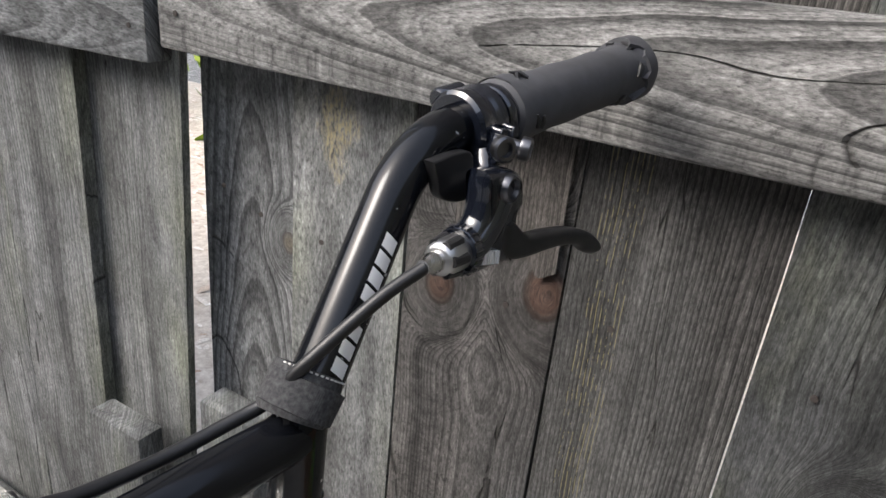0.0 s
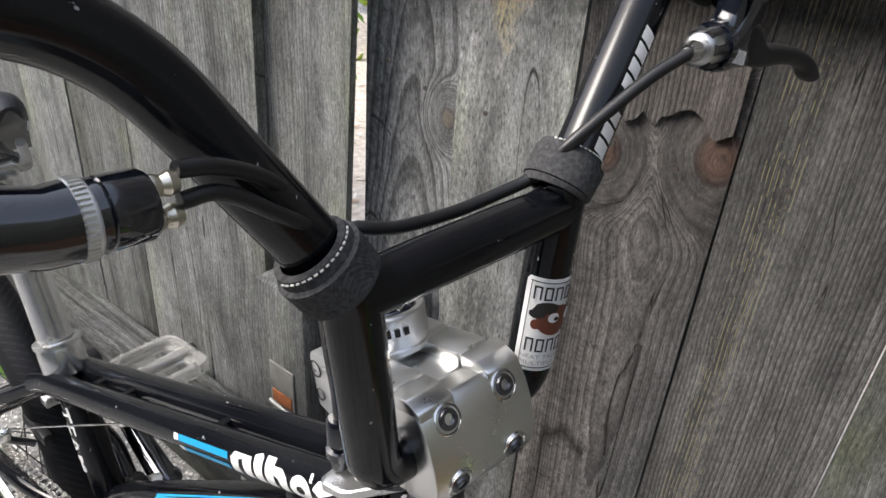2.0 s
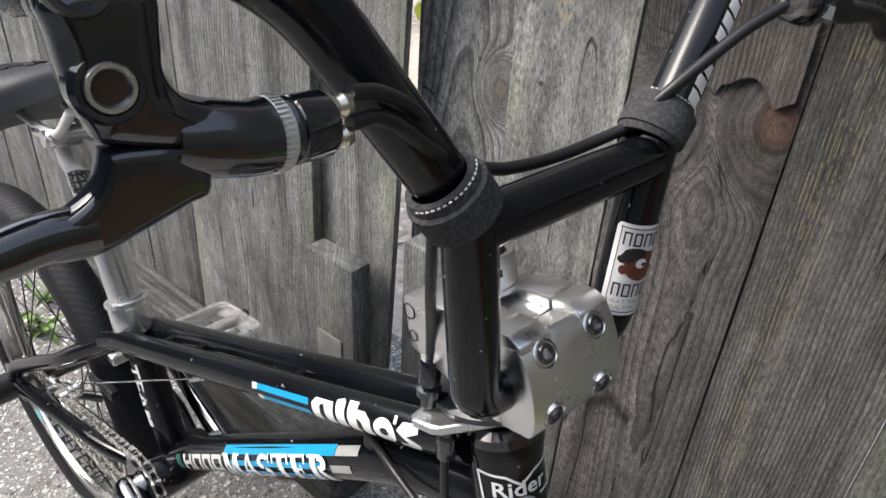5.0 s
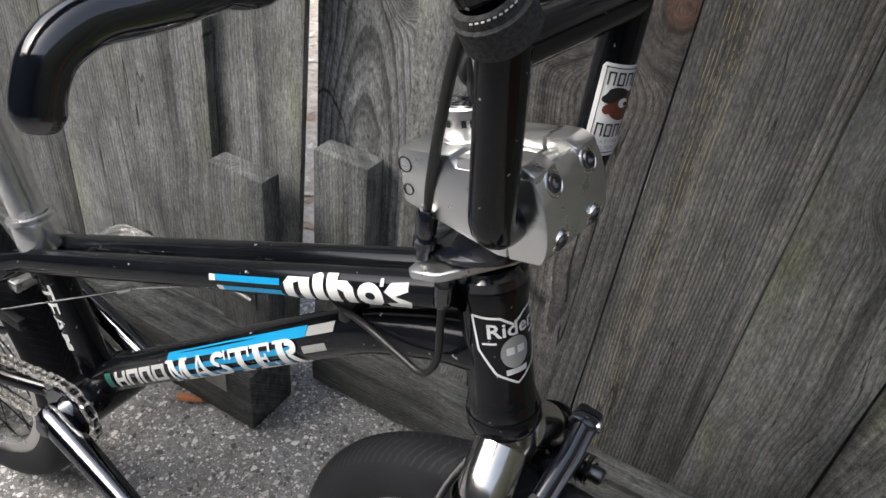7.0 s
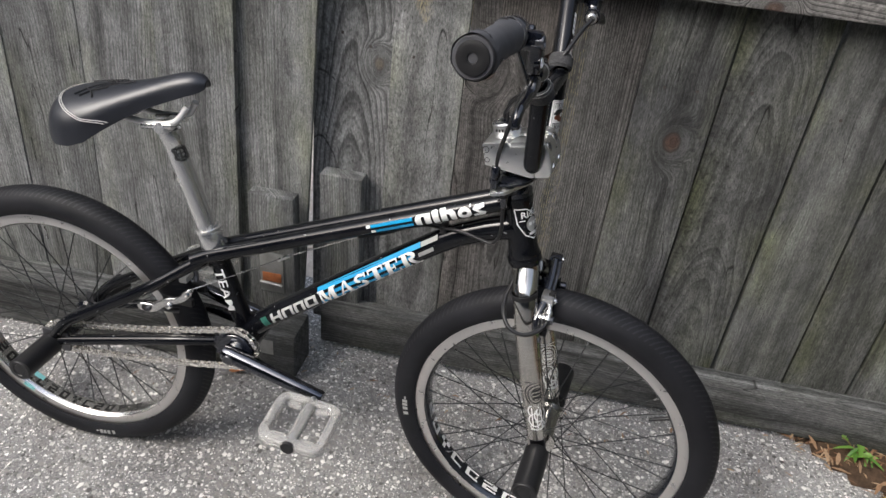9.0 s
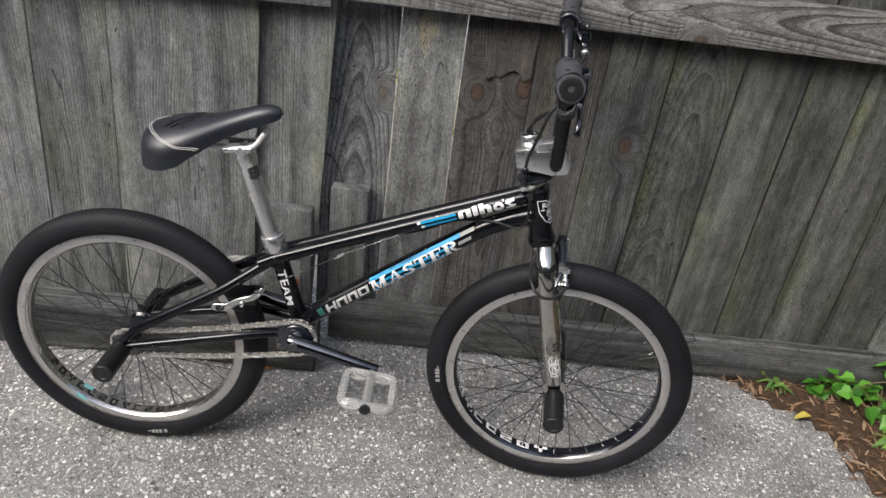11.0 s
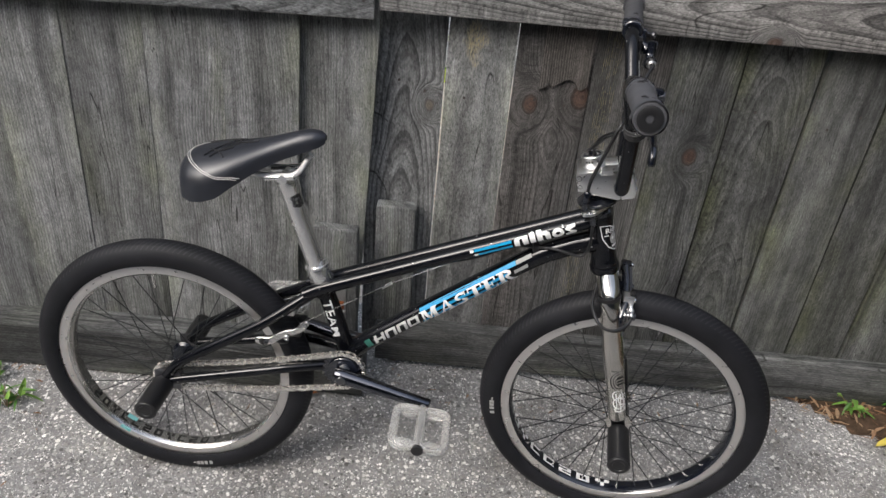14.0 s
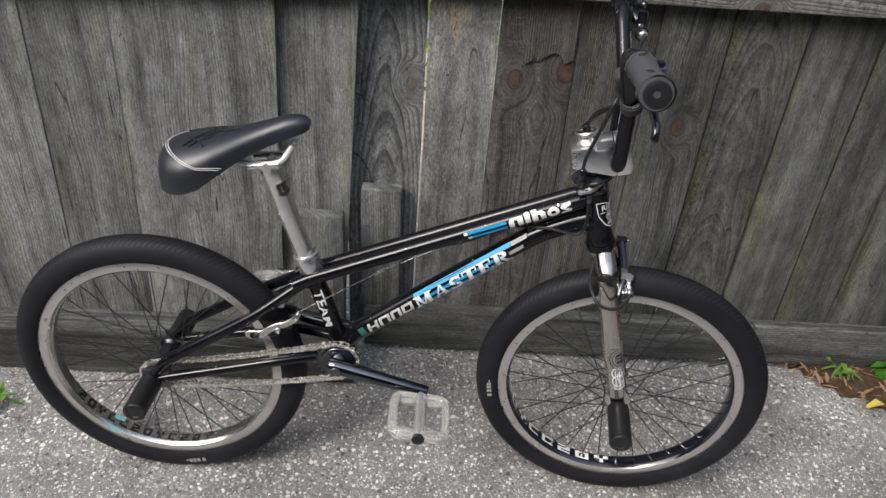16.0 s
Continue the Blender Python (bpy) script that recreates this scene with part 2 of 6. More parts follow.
leather = plain("black_vinyl", (0.012, 0.014, 0.020), 0.40, vary=0.2, grain=500, bump=0.15, spec=0.75)


def asphalt():
    """Worn asphalt: dark binder packed with pale, tan and dark stones of two sizes."""
    k = Mat("asphalt")
    v = k.coords()
    wide, stain = k.noise(v, 2.6, 5), k.noise(v, 7.0, 6, 0.65)
    base = k.ramp(wide, [(0.3, (0.170, 0.169, 0.168)), (0.7, (0.270, 0.268, 0.265))])
    fine = k.noise(v, 520, 3)
    base = k.mix(0.8, base, k.ramp(fine, [(0.35, (0.45, 0.45, 0.45)), (0.65, (1.5, 1.5, 1.5))]), "MULTIPLY")
    h = k.math("MULTIPLY", fine, 0.5)
    shake = k.n("VectorMath", i0=k.n("TexNoise", Vector=v, Scale=200.0, Detail=2.0).outputs["Color"], i1=(0.006, 0.006, 0.0))
    shake.operation = "MULTIPLY"
    warp = k.n("VectorMath", i0=v, i1=shake.outputs[0]).outputs[0]
    for scale, share, size in ((330.0, 0.75, 0.62), (165.0, 0.62, 0.60), (95.0, 0.46, 0.56)):
        vor = k.n("TexVoronoi", Vector=warp, Scale=scale)
        vor.voronoi_dimensions = "2D"
        pick = k.n("SeparateColor", Color=vor.outputs["Color"])
        stone = k.math("LESS_THAN", vor.outputs["Distance"], k.math("MULTIPLY_ADD", pick.outputs[0], size * 0.6, size * 0.25))
        stone = k.math("MULTIPLY", stone, k.math("LESS_THAN", pick.outputs[1], share))
        c = k.ramp(pick.outputs[2], [(0.0, (0.07, 0.068, 0.064)), (0.18, (0.17, 0.166, 0.158)), (0.5, (0.27, 0.262, 0.245)), (0.72, (0.40, 0.39, 0.365)), (0.86, (0.70, 0.685, 0.65)), (1.0, (0.84, 0.825, 0.79))])
        base = k.mix(k.math("MULTIPLY", stone, 0.92), base, c)
        h = k.math("ADD", k.math("MULTIPLY", stone, k.math("SUBTRACT", 1.1, vor.outputs["Distance"])), h)
    base = k.mix(0.75, base, k.ramp(stain, [(0.32, (0.64, 0.62, 0.61)), (0.52, (1.05, 1.05, 1.06)), (0.72, (1.38, 1.38, 1.37))]), "MULTIPLY")
    return k.done(base, 0.85, 0.0, k.bump(h, 0.55, 0.0022), spec=0.3)


asphalt_mat = asphalt()


# ---------------------------------------------------------------- builders
def part(name, bm, material, parent=None, label="", xf=None, smooth=True):
    """Links a bmesh as one mesh object under a thing or a part."""
    if xf is not None:
        bm.transform(xf)
    bmesh.ops.recalc_face_normals(bm, faces=bm.faces)
    me = bpy.data.meshes.new(name)
    bm.to_mesh(me)
    bm.free()
    if smooth:
        me.polygons.foreach_set("use_smooth", [True] * len(me.polygons))
        me.set_sharp_from_angle(angle=radians(38))
    me.materials.append(material)
    ob = new(name, me)
    if parent is not None:
        ob.parent = parent
    if label:
        ob["label"] = label
    return ob


def empty(name, m=None):
    ob = new(name)
    if m is not None:
        ob.matrix_basis = m
    return ob


def box(bm, lo, hi, bevel=0.0, seg=2):
    r = bmesh.ops.create_cube(bm, size=1.0)
    c, s = (Vector(lo) + Vector(hi)) / 2, Vector(hi) - Vector(lo)
    bmesh.ops.transform(bm, matrix=Matrix.Translation(c) @ Matrix.Diagonal((*s, 1)), verts=r["verts"])
    if bevel:
        es = list({e for v in r["verts"] for e in v.link_edges})
        bmesh.ops.bevel(bm, geom=es, offset=bevel, segments=seg, affect="EDGES", profile=0.5)
    return bm


def slab(bm, outline, x, half, bevel, mirror=1):
    """A flat piece with a smooth outline in (y, z), thick along x, with well rounded edges."""
    pts = curve_points([(0, y, z) for y, z in outline + outline[:1]], len(outline) * 4)[:-1]
    n = len(pts)
    area = sum(pts[i].y * pts[(i + 1) % n].z - pts[(i + 1) % n].y * pts[i].z for i in range(n))
    side = 1.0 if area > 0 else -1.0
    rings = []
    for k in range(8):
        a = math.pi * k / 7
        inset, h = bevel * (1 - math.sin(a)), (half - bevel) * (1 if k < 4 else -1) + bevel * math.cos(a)
        ring = []
        for i, p in enumerate(pts):
            t = (pts[(i + 1) % n] - pts[i - 1]).normalized()
            q = p + Vector((0, -t.z, t.y)) * inset * side
            ring.append(bm.verts.new((x + h, q.y * mirror, q.z)))
        rings.append(ring)
    for r0, r1 in zip(rings, rings[1:]):
        for i in range(n):
            bm.faces.new((r0[i], r0[(i + 1) % n], r1[(i + 1) % n], r1[i]))
    bmesh.ops.triangulate(bm, faces=[bm.faces.new(rings[0]), bm.faces.new(rings[-1])])
    return bm


def frame_of(d):
    d = Vector(d).normalized()
    a = Vector((0, 1, 0)) if abs(d.y) < 0.9 else Vector((1, 0, 0))
    n = d.cross(a).normalized()
    return d, n, d.cross(n)


def tube(bm, pts, radii, seg=20, caps=True, flat=None):
    """A tube through points with a radius at each. flat: (scale along n, scale along b)."""
    pts = [Vector(p) for p in pts]
    if not hasattr(radii, "__len__"):
        radii = [radii] * len(pts)
    rings, n_prev = [], None
    for i, p in enumerate(pts):
        d = (pts[min(i + 1, len(pts) - 1)] - pts[max(i - 1, 0)]).normalized()
        if n_prev is None:
            _, n, b = frame_of(d)
        else:
            n = (n_prev - d * n_prev.dot(d)).normalized()
            b = d.cross(n)
        n_prev = n
        fn, fb = flat or (1, 1)
        rings.append([bm.verts.new(p + (n * math.cos(a) * fn + b * math.sin(a) * fb) * radii[i]) for a in (2 * math.pi * j / seg for j in range(seg))])
    for r0, r1 in zip(rings, rings[1:]):
        for j in range(seg):
            bm.faces.new((r0[j], r0[(j + 1) % seg], r1[(j + 1) % seg], r1[j]))
    if caps:
        bm.faces.new(rings[0])
        bm.faces.new(rings[-1])
    return bm


def curve_points(ctrl, n=24):
    """Points of a Catmull-Rom curve through ctrl."""
    c = [Vector(p) for p in ctrl]
    c = [c[0] * 2 - c[1], *c, c[-1] * 2 - c[-2]]
    out = []
    per = max(2, n // (len(c) - 3))
    for i in range(1, len(c) - 2):
        for j in range(per):
            t = j / per
            a, b, d, e = c[i - 1], c[i], c[i + 1], c[i + 2]
            out.append(0.5 * (2 * b + (d - a) * t + (2 * a - 5 * b + 4 * d - e) * t * t + (3 * b - a - 3 * d + e) * t**3))
    return [*out, c[-2]]


def rounded(ctrl, r=0.03, n=6):
    """A polyline with its corners rounded off by arcs."""
    c = [Vector(p) for p in ctrl]
    out = [c[0]]
    for a, b, d in zip(c, c[1:], c[2:]):
        u, v = (a - b), (d - b)
        k = min(r, u.length * 0.49, v.length * 0.49)
        p, q = b + u.normalized() * k, b + v.normalized() * k
        for j in range(n + 1):
            t = j / n
            out.append(p * (1 - t) ** 2 + b * 2 * t * (1 - t) + q * t * t)
    return [*out, c[-1]]


def lathe(bm, profile, centre, axis, seg=48, closed=False):
    """Turns (radius, along) round an axis."""
    d, n, b = frame_of(axis)
    c = Vector(centre)
    rings = []
    for r, h in profile:
        if r < 1e-6:
            rings.append([bm.verts.new(c + d * h)])
        else:
            rings.append([bm.verts.new(c + d * h + (n * math.cos(a) + b * math.sin(a)) * r) for a in (2 * math.pi * j / seg for j in range(seg))])
    pairs = list(zip(rings, rings[1:])) + ([(rings[-1], rings[0])] if closed else [])
    for r0, r1 in pairs:
        for j in range(seg):
            a, b2 = r0[j % len(r0)], r0[(j + 1) % len(r0)]
            c2, d2 = r1[(j + 1) % len(r1)], r1[j % len(r1)]
            vs = [a]
            for q in (b2, c2, d2):
                if q not in vs:
                    vs.append(q)
            if len(vs) > 2:
                bm.faces.new(vs)
    return bm


# ---------------------------------------------------------------- ground
def fall(y):
    """The height of the driveway, which slopes gently away from the fence."""
    return float(np.interp(y, [-1.5, -0.38, -0.22, -0.07, 0.0], [-0.147, -0.035, -0.011, 0.0, 0.0]))


def ground_sheet():
    bm = bmesh.new()
    xs = [-900, -60, -6, -3, -1.5, -0.8, 0, 0.8, 1.6, 3, 6, 60, 900]
    ys = [-900, -60, -6, -3, -1.5, -0.8, -0.38, -0.22, -0.07, 0.0, 0.4, 1.0, 2, 6, 60, 900]
    g = [[bm.verts.new((x, y, fall(y))) for x in xs] for y in ys]
    for r0, r1 in zip(g, g[1:]):
        for i in range(len(xs) - 1):
            bm.faces.new((r0[i], r0[i + 1], r1[i + 1], r1[i]))
    ob = part("ground", bm, asphalt_mat, smooth=False)
    return tagged(ob, "speckled grey asphalt driveway with pale exposed stones", "driveway", kind="structure")


ground_sheet()


def unseen_side_wall():
    """An unseen plain wall, added past the fence end to cut sky light there."""
    bm = box(bmesh.new(), (3.4, -7.0, -0.3), (3.6, 0.6, 3.0), 0.01)
    ob = part("wall_east", bm, board_dark)
    return tagged(ob, "unseen plain dark wall added beyond the fence to block sky light", "wall", kind="structure")


unseen_side_wall()


wall_mat = plain("unseen_wall_dark", (0.085, 0.087, 0.090), 0.9, vary=0.25, grain=12, bump=0.2, spec=0.2)


def unseen_far_walls():
    """Unseen plain walls, added behind the camera and up the drive to darken reflections."""
    for name, lo, hi in (("wall_south", (-6.2, -4.9, -1.0), (3.6, -4.7, 3.6)), ("wall_west", (-6.4, -4.9, -1.0), (-6.2, 6.0, 3.2))):
        ob = part(name, box(bmesh.new(), lo, hi, 0.01), wall_mat)
        tagged(ob, "unseen plain dark wall added to block low sky and darken reflections", "wall", kind="structure")


unseen_far_walls()

# ---------------------------------------------------------------- fence
SEAMS = [0.113, 0.247, 0.386, 0.541, 0.694, 0.833, 0.990, 1.133, 1.265, 1.41, 1.55, 1.70, 1.84, 1.98, 2.13, 2.27, 2.41, 2.56, 2.70, 2.84, 2.98, 3.12, 3.26, 3.39]
LEFT = [0.111, -0.038, -0.192, -0.348, -0.512, -0.66, -0.81, -0.95, -1.10, -1.25, -1.40, -1.54, -1.69, -1.84, -1.98, -2.13, -2.28, -2.42]
TOP = 1.75


def board(x0, x1, z0, z1, y_face, thick, material, parent, lean=0.012):
    bm = bmesh.new()
    w = x1 - x0
    n = 7
    rows = []
    for i in range(n + 1):
        z = z0 + (z1 - z0) * i / n
        e0, e1 = random.uniform(-0.0015, 0.0015), random.uniform(-0.0015, 0.0015)
        s = lean * (z - 0.8)
        rows.append([bm.verts.new((a, b, z)) for a, b in ((e0 + s, 0), (w + e1 + s, 0), (w + e1 + s, thick), (e0 + s, thick))])
    for r0, r1 in zip(rows, rows[1:]):
        for j in range(4):
            bm.faces.new((r0[j], r0[(j + 1) % 4], r1[(j + 1) % 4], r1[j]))
    bm.faces.new(rows[0])
    bm.faces.new(rows[-1])
    long = [e for e in bm.edges if abs(e.verts[0].co.z - e.verts[1].co.z) > 0.05]
    bmesh.ops.bevel(bm, geom=long, offset=0.0032, segments=2, affect="EDGES", profile=0.5)
    ob = part("board", bm, material, parent)
    ob.location = (x0, y_face, 0)
    return ob


fence = tagged(empty("fence"), "weathered grey wooden board fence with horizontal rails", "fence")
fence_b = tagged(empty("fence"), "weathered grey fence panel set slightly forward beside the other", "fence")
KINDS = [board_a, board_f, board_b, board_c, board_d, board_e, board_dark, board_dark, board_dark, board_dark, board_mat, board_mat, board_dark, board_mat]
for i, (a, b) in enumerate(zip(SEAMS, SEAMS[1:])):
    gap = random.choice((0.0009, 0.0013, 0.0018)) if i < 4 else 0.0019 if i == 4 else random.choice((0.006, 0.0068, 0.0075))
    y = (0.0, 0.003, 0.004, 0.006, 0.0, 0.005, 0.0, 0.006, 0.001, 0.005, 0.0, 0.004, 0.001, 0.003)[i % 14]
    if i == 0:
        y, gap = 0.030, 0.006
        a -= 0.027
    board(a + gap / 2, b - gap / 2, 0.03, TOP, y, 0.019 if i < 4 else 0.030, KINDS[i] if i < 14 else KINDS[6 + i % 8], fence)
SKEW = 0.1
for i, (a, b) in enumerate(zip(LEFT[1:], LEFT)):
    y = -0.020 if i == 0 else -0.025 - SKEW * (0.11 - b) * 0.8
    k = (1.45 + y) / 1.402
    a, b = (v if i == 0 else 0.29 + (v - 0.29) * k for v in (a, b))
    ob = board(a + (-0.014 if i == 0 else 0.0025), b - (0.0 if i == 0 else 0.0015), 0.05, TOP, y + random.uniform(0, 0.003), (0.010, 0.017)[i] if i < 2 else 0.026, board_pale if i != 3 else board_mat, fence_b, lean=0.05 if i == 0 else 0.03)
    if i:
        ob.location.y -= SKEW * 0.8 * (b - a)
        ob.rotation_euler.z = math.atan(SKEW * 0.8)


def beam(name, lo, hi, material, parent, label=""):
    bm = box(bmesh.new(), lo, hi, 0.004, 2)
    o = Vector(((lo[0] + hi[0]) / 2, lo[1], lo[2]))
    bm.transform(Matrix.Translation(-o))
    ob = part(name, bm, material, parent, label)
    ob.location = o
    return ob


beam("top_rail", (0.1125, -0.039, 0.850), (3.395, -0.001, 0.950), rail_mat, fence, "sun-bleached rail with flowing grain")
rail_b = beam("top_rail", (-2.42, -0.0485, 0.834), (0.106, -0.0125, 0.932), rail_left, fence_b)
rail_b.matrix_basis = Matrix.Translation((0.106, -0.0485, 0)) @ Matrix.Rotation(math.atan(SKEW), 4, "Z") @ Matrix.Translation((-0.106, 0.0485, 0)) @ rail_b.matrix_basis
beam("bottom_rail", (0.125, -0.041, 0.016), (3.395, -0.001, 0.122), beam_mat, fence)
beam("bottom_rail", (-2.42, -0.165, 0.0), (0.112, -0.075, 0.112), beam_mat, fence_b, "thick timber lying at the foot of the panel")
beam("short_board", (-0.012, -0.088, 0.10), (0.085, -0.052, 0.393), board_mat, fence_b, "short sawn-off board")
beam("short_board", (0.116, -0.022, 0.12), (0.205, 0.019, 0.428), board_mat, fence, "short sawn-off board")

rust = plain("rusty_steel", (0.30, 0.10, 0.035), 0.8, 0.3, vary=0.5, grain=90, bump=0.5)
zinc = plain("dull_zinc", (0.32, 0.32, 0.31), 0.5, 0.8, vary=0.35, grain=60, bump=0.3)
bm = box(bmesh.new(), (0.010, -0.0915, 0.165), (0.062, -0.0885, 0.262), 0.001)
plate = part("bracket", bm, zinc, fence_b, "old metal bracket plate streaked with rust")
bm = box(bmesh.new(), (0.016, -0.0935, 0.192), (0.058, -0.0918, 0.214), 0.0008)
part("rust_patch", bm, rust, plate)
bm = bmesh.new()
tube(bm, [(0.012, -0.096, 0.19), (0.06, -0.096, 0.186)], 0.004, 10)
part("hinge_pin", bm, zinc, plate)
bm = box(bmesh.new(), (0.022, -0.1675, 0.058), (0.066, -0.1652, 0.094), 0.0008)
part("metal_tag", bm, zinc, fence_b, "small bent metal tag nailed to the timber")


old_nail = plain("rusty_nail", (0.06, 0.05, 0.045), 0.8, 0.2, vary=0.4)


def nail(x, y, z, parent):
    bm = lathe(bmesh.new(), [(0, 0.0012), (0.0026, 0.001), (0.003, 0.0)], (x, y, z), (0, -1, 0), 10)
    part("nail_head", bm, old_nail, parent)


for i, (a, b) in enumerate(zip(SEAMS, SEAMS[1:])):
    if i < 9:
        for f in (0.3, 0.7):
            nail(a + (b - a) * f, -0.0012, 0.70 + random.uniform(-0.02, 0.02) - 0.62 * (f > 0.5) * (i % 2), fence)
for x, z in ((0.092, 0.912), (0.085, 0.868), (0.134, 0.925), (0.140, 0.885)):
    nail(x, -0.0395 if x > 0.110 else -0.0502, z, fence if x > 0.110 else fence_b)
# split face of the knotty board: an outer layer with a broken lower edge
bm = bmesh.new()
n, x0, x1 = 22, 0.4375, 0.5345
edge = [0.726 + 0.005 * math.sin(i * 0.6) + 0.010 * (0.35 < i / n < 0.8) + random.uniform(-0.0015, 0.0015) - 0.010 * (i < 4) for i in range(n + 1)]
f0 = [bm.verts.new((x0 + (x1 - x0) * i / n, -0.0026, edge[i])) for i in range(n + 1)]
f1 = [bm.verts.new((x0 + (x1 - x0) * i / n, -0.0026, 0.851)) for i in range(n + 1)]
g0 = [bm.verts.new((x0 + (x1 - x0) * i / n, 0.0045, edge[i] - 0.001)) for i in range(n + 1)]
for i in range(n):
    bm.faces.new((f0[i], f0[i + 1], f1[i + 1], f1[i]))
    bm.faces.new((g0[i], g0[i + 1], f0[i + 1], f0[i]))
part("split_layer", bm, board_c, fence, "brown outer layer of wood, torn off below", smooth=False)


# ---------------------------------------------------------------- litter and plants
def litter_mat(name, a, b, c):
    k = Mat(name)
    isl = k.n("NewGeometry").outputs["Random Per Island"]
    col = k.ramp(isl, [(0.0, a), (0.45, b), (1.0, c)])
    return k.done(k.mix(0.5, col, k.ramp(k.noise(k.coords(), 180, 3), [(0.3, (0.5, 0.5, 0.5)), (0.7, (1.3, 1.3, 1.3))]), "MULTIPLY"), 0.85, spec=0.2)


litter_brown = litter_mat("dry_litter", (0.080, 0.040, 0.022), (0.24, 0.135, 0.075), (0.42, 0.31, 0.20))
mulch_mat = litter_mat("bark_mulch", (0.40, 0.28, 0.20), (0.68, 0.60, 0.52), (0.86, 0.82, 0.77))


def soil():
    k = Mat("soil")
    n = k.noise(k.coords(), 60, 6, 0.7)
    return k.done(k.ramp(n, [(0.3, (0.030, 0.020, 0.014)), (0.7, (0.10, 0.064, 0.040))]), 0.95, 0.0, k.bump(n, 0.8, 0.006), spec=0.15)


soil_mat = soil()


def mulch_base():
    k = Mat("mulch_fines")
    n = k.noise(k.coords(), 45, 6, 0.7)
    return k.done(k.ramp(n, [(0.3, (0.40, 0.33, 0.27)), (0.7, (0.74, 0.68, 0.60))]), 0.95, 0.0, k.bump(n, 0.8, 0.006), spec=0.15)


mulch_ground = mulch_base()


def leaf_green(name, a, b):
    k = Mat(name)
    rnd = k.n("ObjectInfo").outputs["Random"]
    n = k.noise(k.coords(), 40, 4)
    col = k.mix(rnd, a, b)
    k.put(k.b, "Transmission Weight", 0.0)
    return k.done(k.mix(0.5, col, k.ramp(n, [(0.3, (0.6, 0.7, 0.5)), (0.7, (1.2, 1.15, 1.0))]), "MULTIPLY"), 0.45, 0.0, k.bump(n, 0.3, 0.001), spec=0.4)


ivy_mat = leaf_green("ivy_leaf", (0.038, 0.14, 0.016), (0.10, 0.28, 0.03))
weed_mat = leaf_green("weed_leaf", (0.06, 0.16, 0.025), (0.18, 0.32, 0.06))
stem_mat = plain("plant_stem", (0.16, 0.12, 0.06), 0.7)


def in_bed(x, y):
    """Inside the corner bed beside the driveway."""
    edge = 1.21 + 0.60 * max(0.0, -0.05 - y) ** 0.75 + 0.03 * math.sin(y * 23)
    return x > edge


def scatter(name, count, box_xy, keep, size, material, lift, parent=None, curl=0.6, slim=(0.08, 0.3)):
    bm = bmesh.new()
    rng = random.Random(len(name) * 7 + count)
    made = 0
    while made < count:
        x, y = rng.uniform(*box_xy[0]), rng.uniform(*box_xy[1])
        if not keep(x, y):
            continue
        made += 1
        ln, w = rng.uniform(*size), 0.0
        w = ln * rng.uniform(*slim)
        a = rng.uniform(0, 6.28)
        tilt = rng.uniform(-0.5, 0.5)
        ux, uy = math.cos(a), math.sin(a)
        z = rng.uniform(0.0, lift) + 0.004
        g = fall(y)
        rows = []
        for t in (-0.5, 0.0, 0.5):
            k = 1.0 - abs(t) * 1.3
            zz = z + 0.002 + t * ln * tilt * 0.5 - (abs(t) * ln * 0.2 * curl) + 0.3 * lift
            zz = max(zz, 0.003) + g
            rows.append([bm.verts.new((x + ux * t * ln - uy * s * w * k, y + uy * t * ln + ux * s * w * k, zz + abs(s) * w * 0.3)) for s in (-0.5, 0.5)])
        for r0, r1 in zip(rows, rows[1:]):
            bm.faces.new((r0[0], r0[1], r1[1], r1[0]))
    ob = part(name, bm, material, parent, smooth=False)
    return ob


def patch(name, keep, xs, ys, z, material, step=0.03):
    """A thin uneven sheet over the cells that keep() picks."""
    bm = bmesh.new()
    grid = {}

    def vert(i, j):
        if (i, j) not in grid:
            x, y = xs[0] + i * step, ys[0] + j * step
            grid[i, j] = bm.verts.new((x, y, fall(y) + z + 0.008 * noise.noise((x * 9, y * 9, 0.3)) ** 2 + (0.012 if keep(x + 0.03, y) and keep(x, y - 0.03) else -0.006)))
        return grid[i, j]

    for i in range(int((xs[1] - xs[0]) / step)):
        for j in range(int((ys[1] - ys[0]) / step)):
            if keep(xs[0] + (i + 0.5) * step, ys[0] + (j + 0.5) * step):
                bm.faces.new((vert(i, j), vert(i + 1, j), vert(i + 1, j + 1), vert(i, j + 1)))
    return part(name, bm, material)


tagged(patch("soil_bed", in_bed, (1.0, 3.39), (-1.9, 0.0), 0.004, soil_mat), "dark soil bed at the corner of the driveway", "soil", kind="structure")
lt = scatter("leaf_litter", 9000, ((1.1, 3.2), (-1.2, -0.02)), lambda x, y: in_bed(x + 0.03, y), (0.010, 0.040), litter_brown, 0.016, slim=(0.06, 0.30))
tagged(lt, "dry brown needles and leaf litter beside the driveway", "leaf litter", kind="stuff")
lt = scatter("leaf_litter", 260, ((-1.1, 1.2), (-0.62, 0.0)), lambda x, y: y > -0.16 or x < -0.55 or noise.noise((x * 3, y * 3, 4)) > 0.25, (0.006, 0.02), litter_brown, 0.002)
tagged(lt, "scattered dry leaf crumbs along the fence foot", "leaf litter", kind="stuff")
tagged(patch("mulch_bed", lambda x, y: y > 0.2, (-3.2, 1.6), (0.2, 2.6), 0.002, mulch_ground, 0.08), "brown mulch bed behind the fence", "mulch", kind="structure")
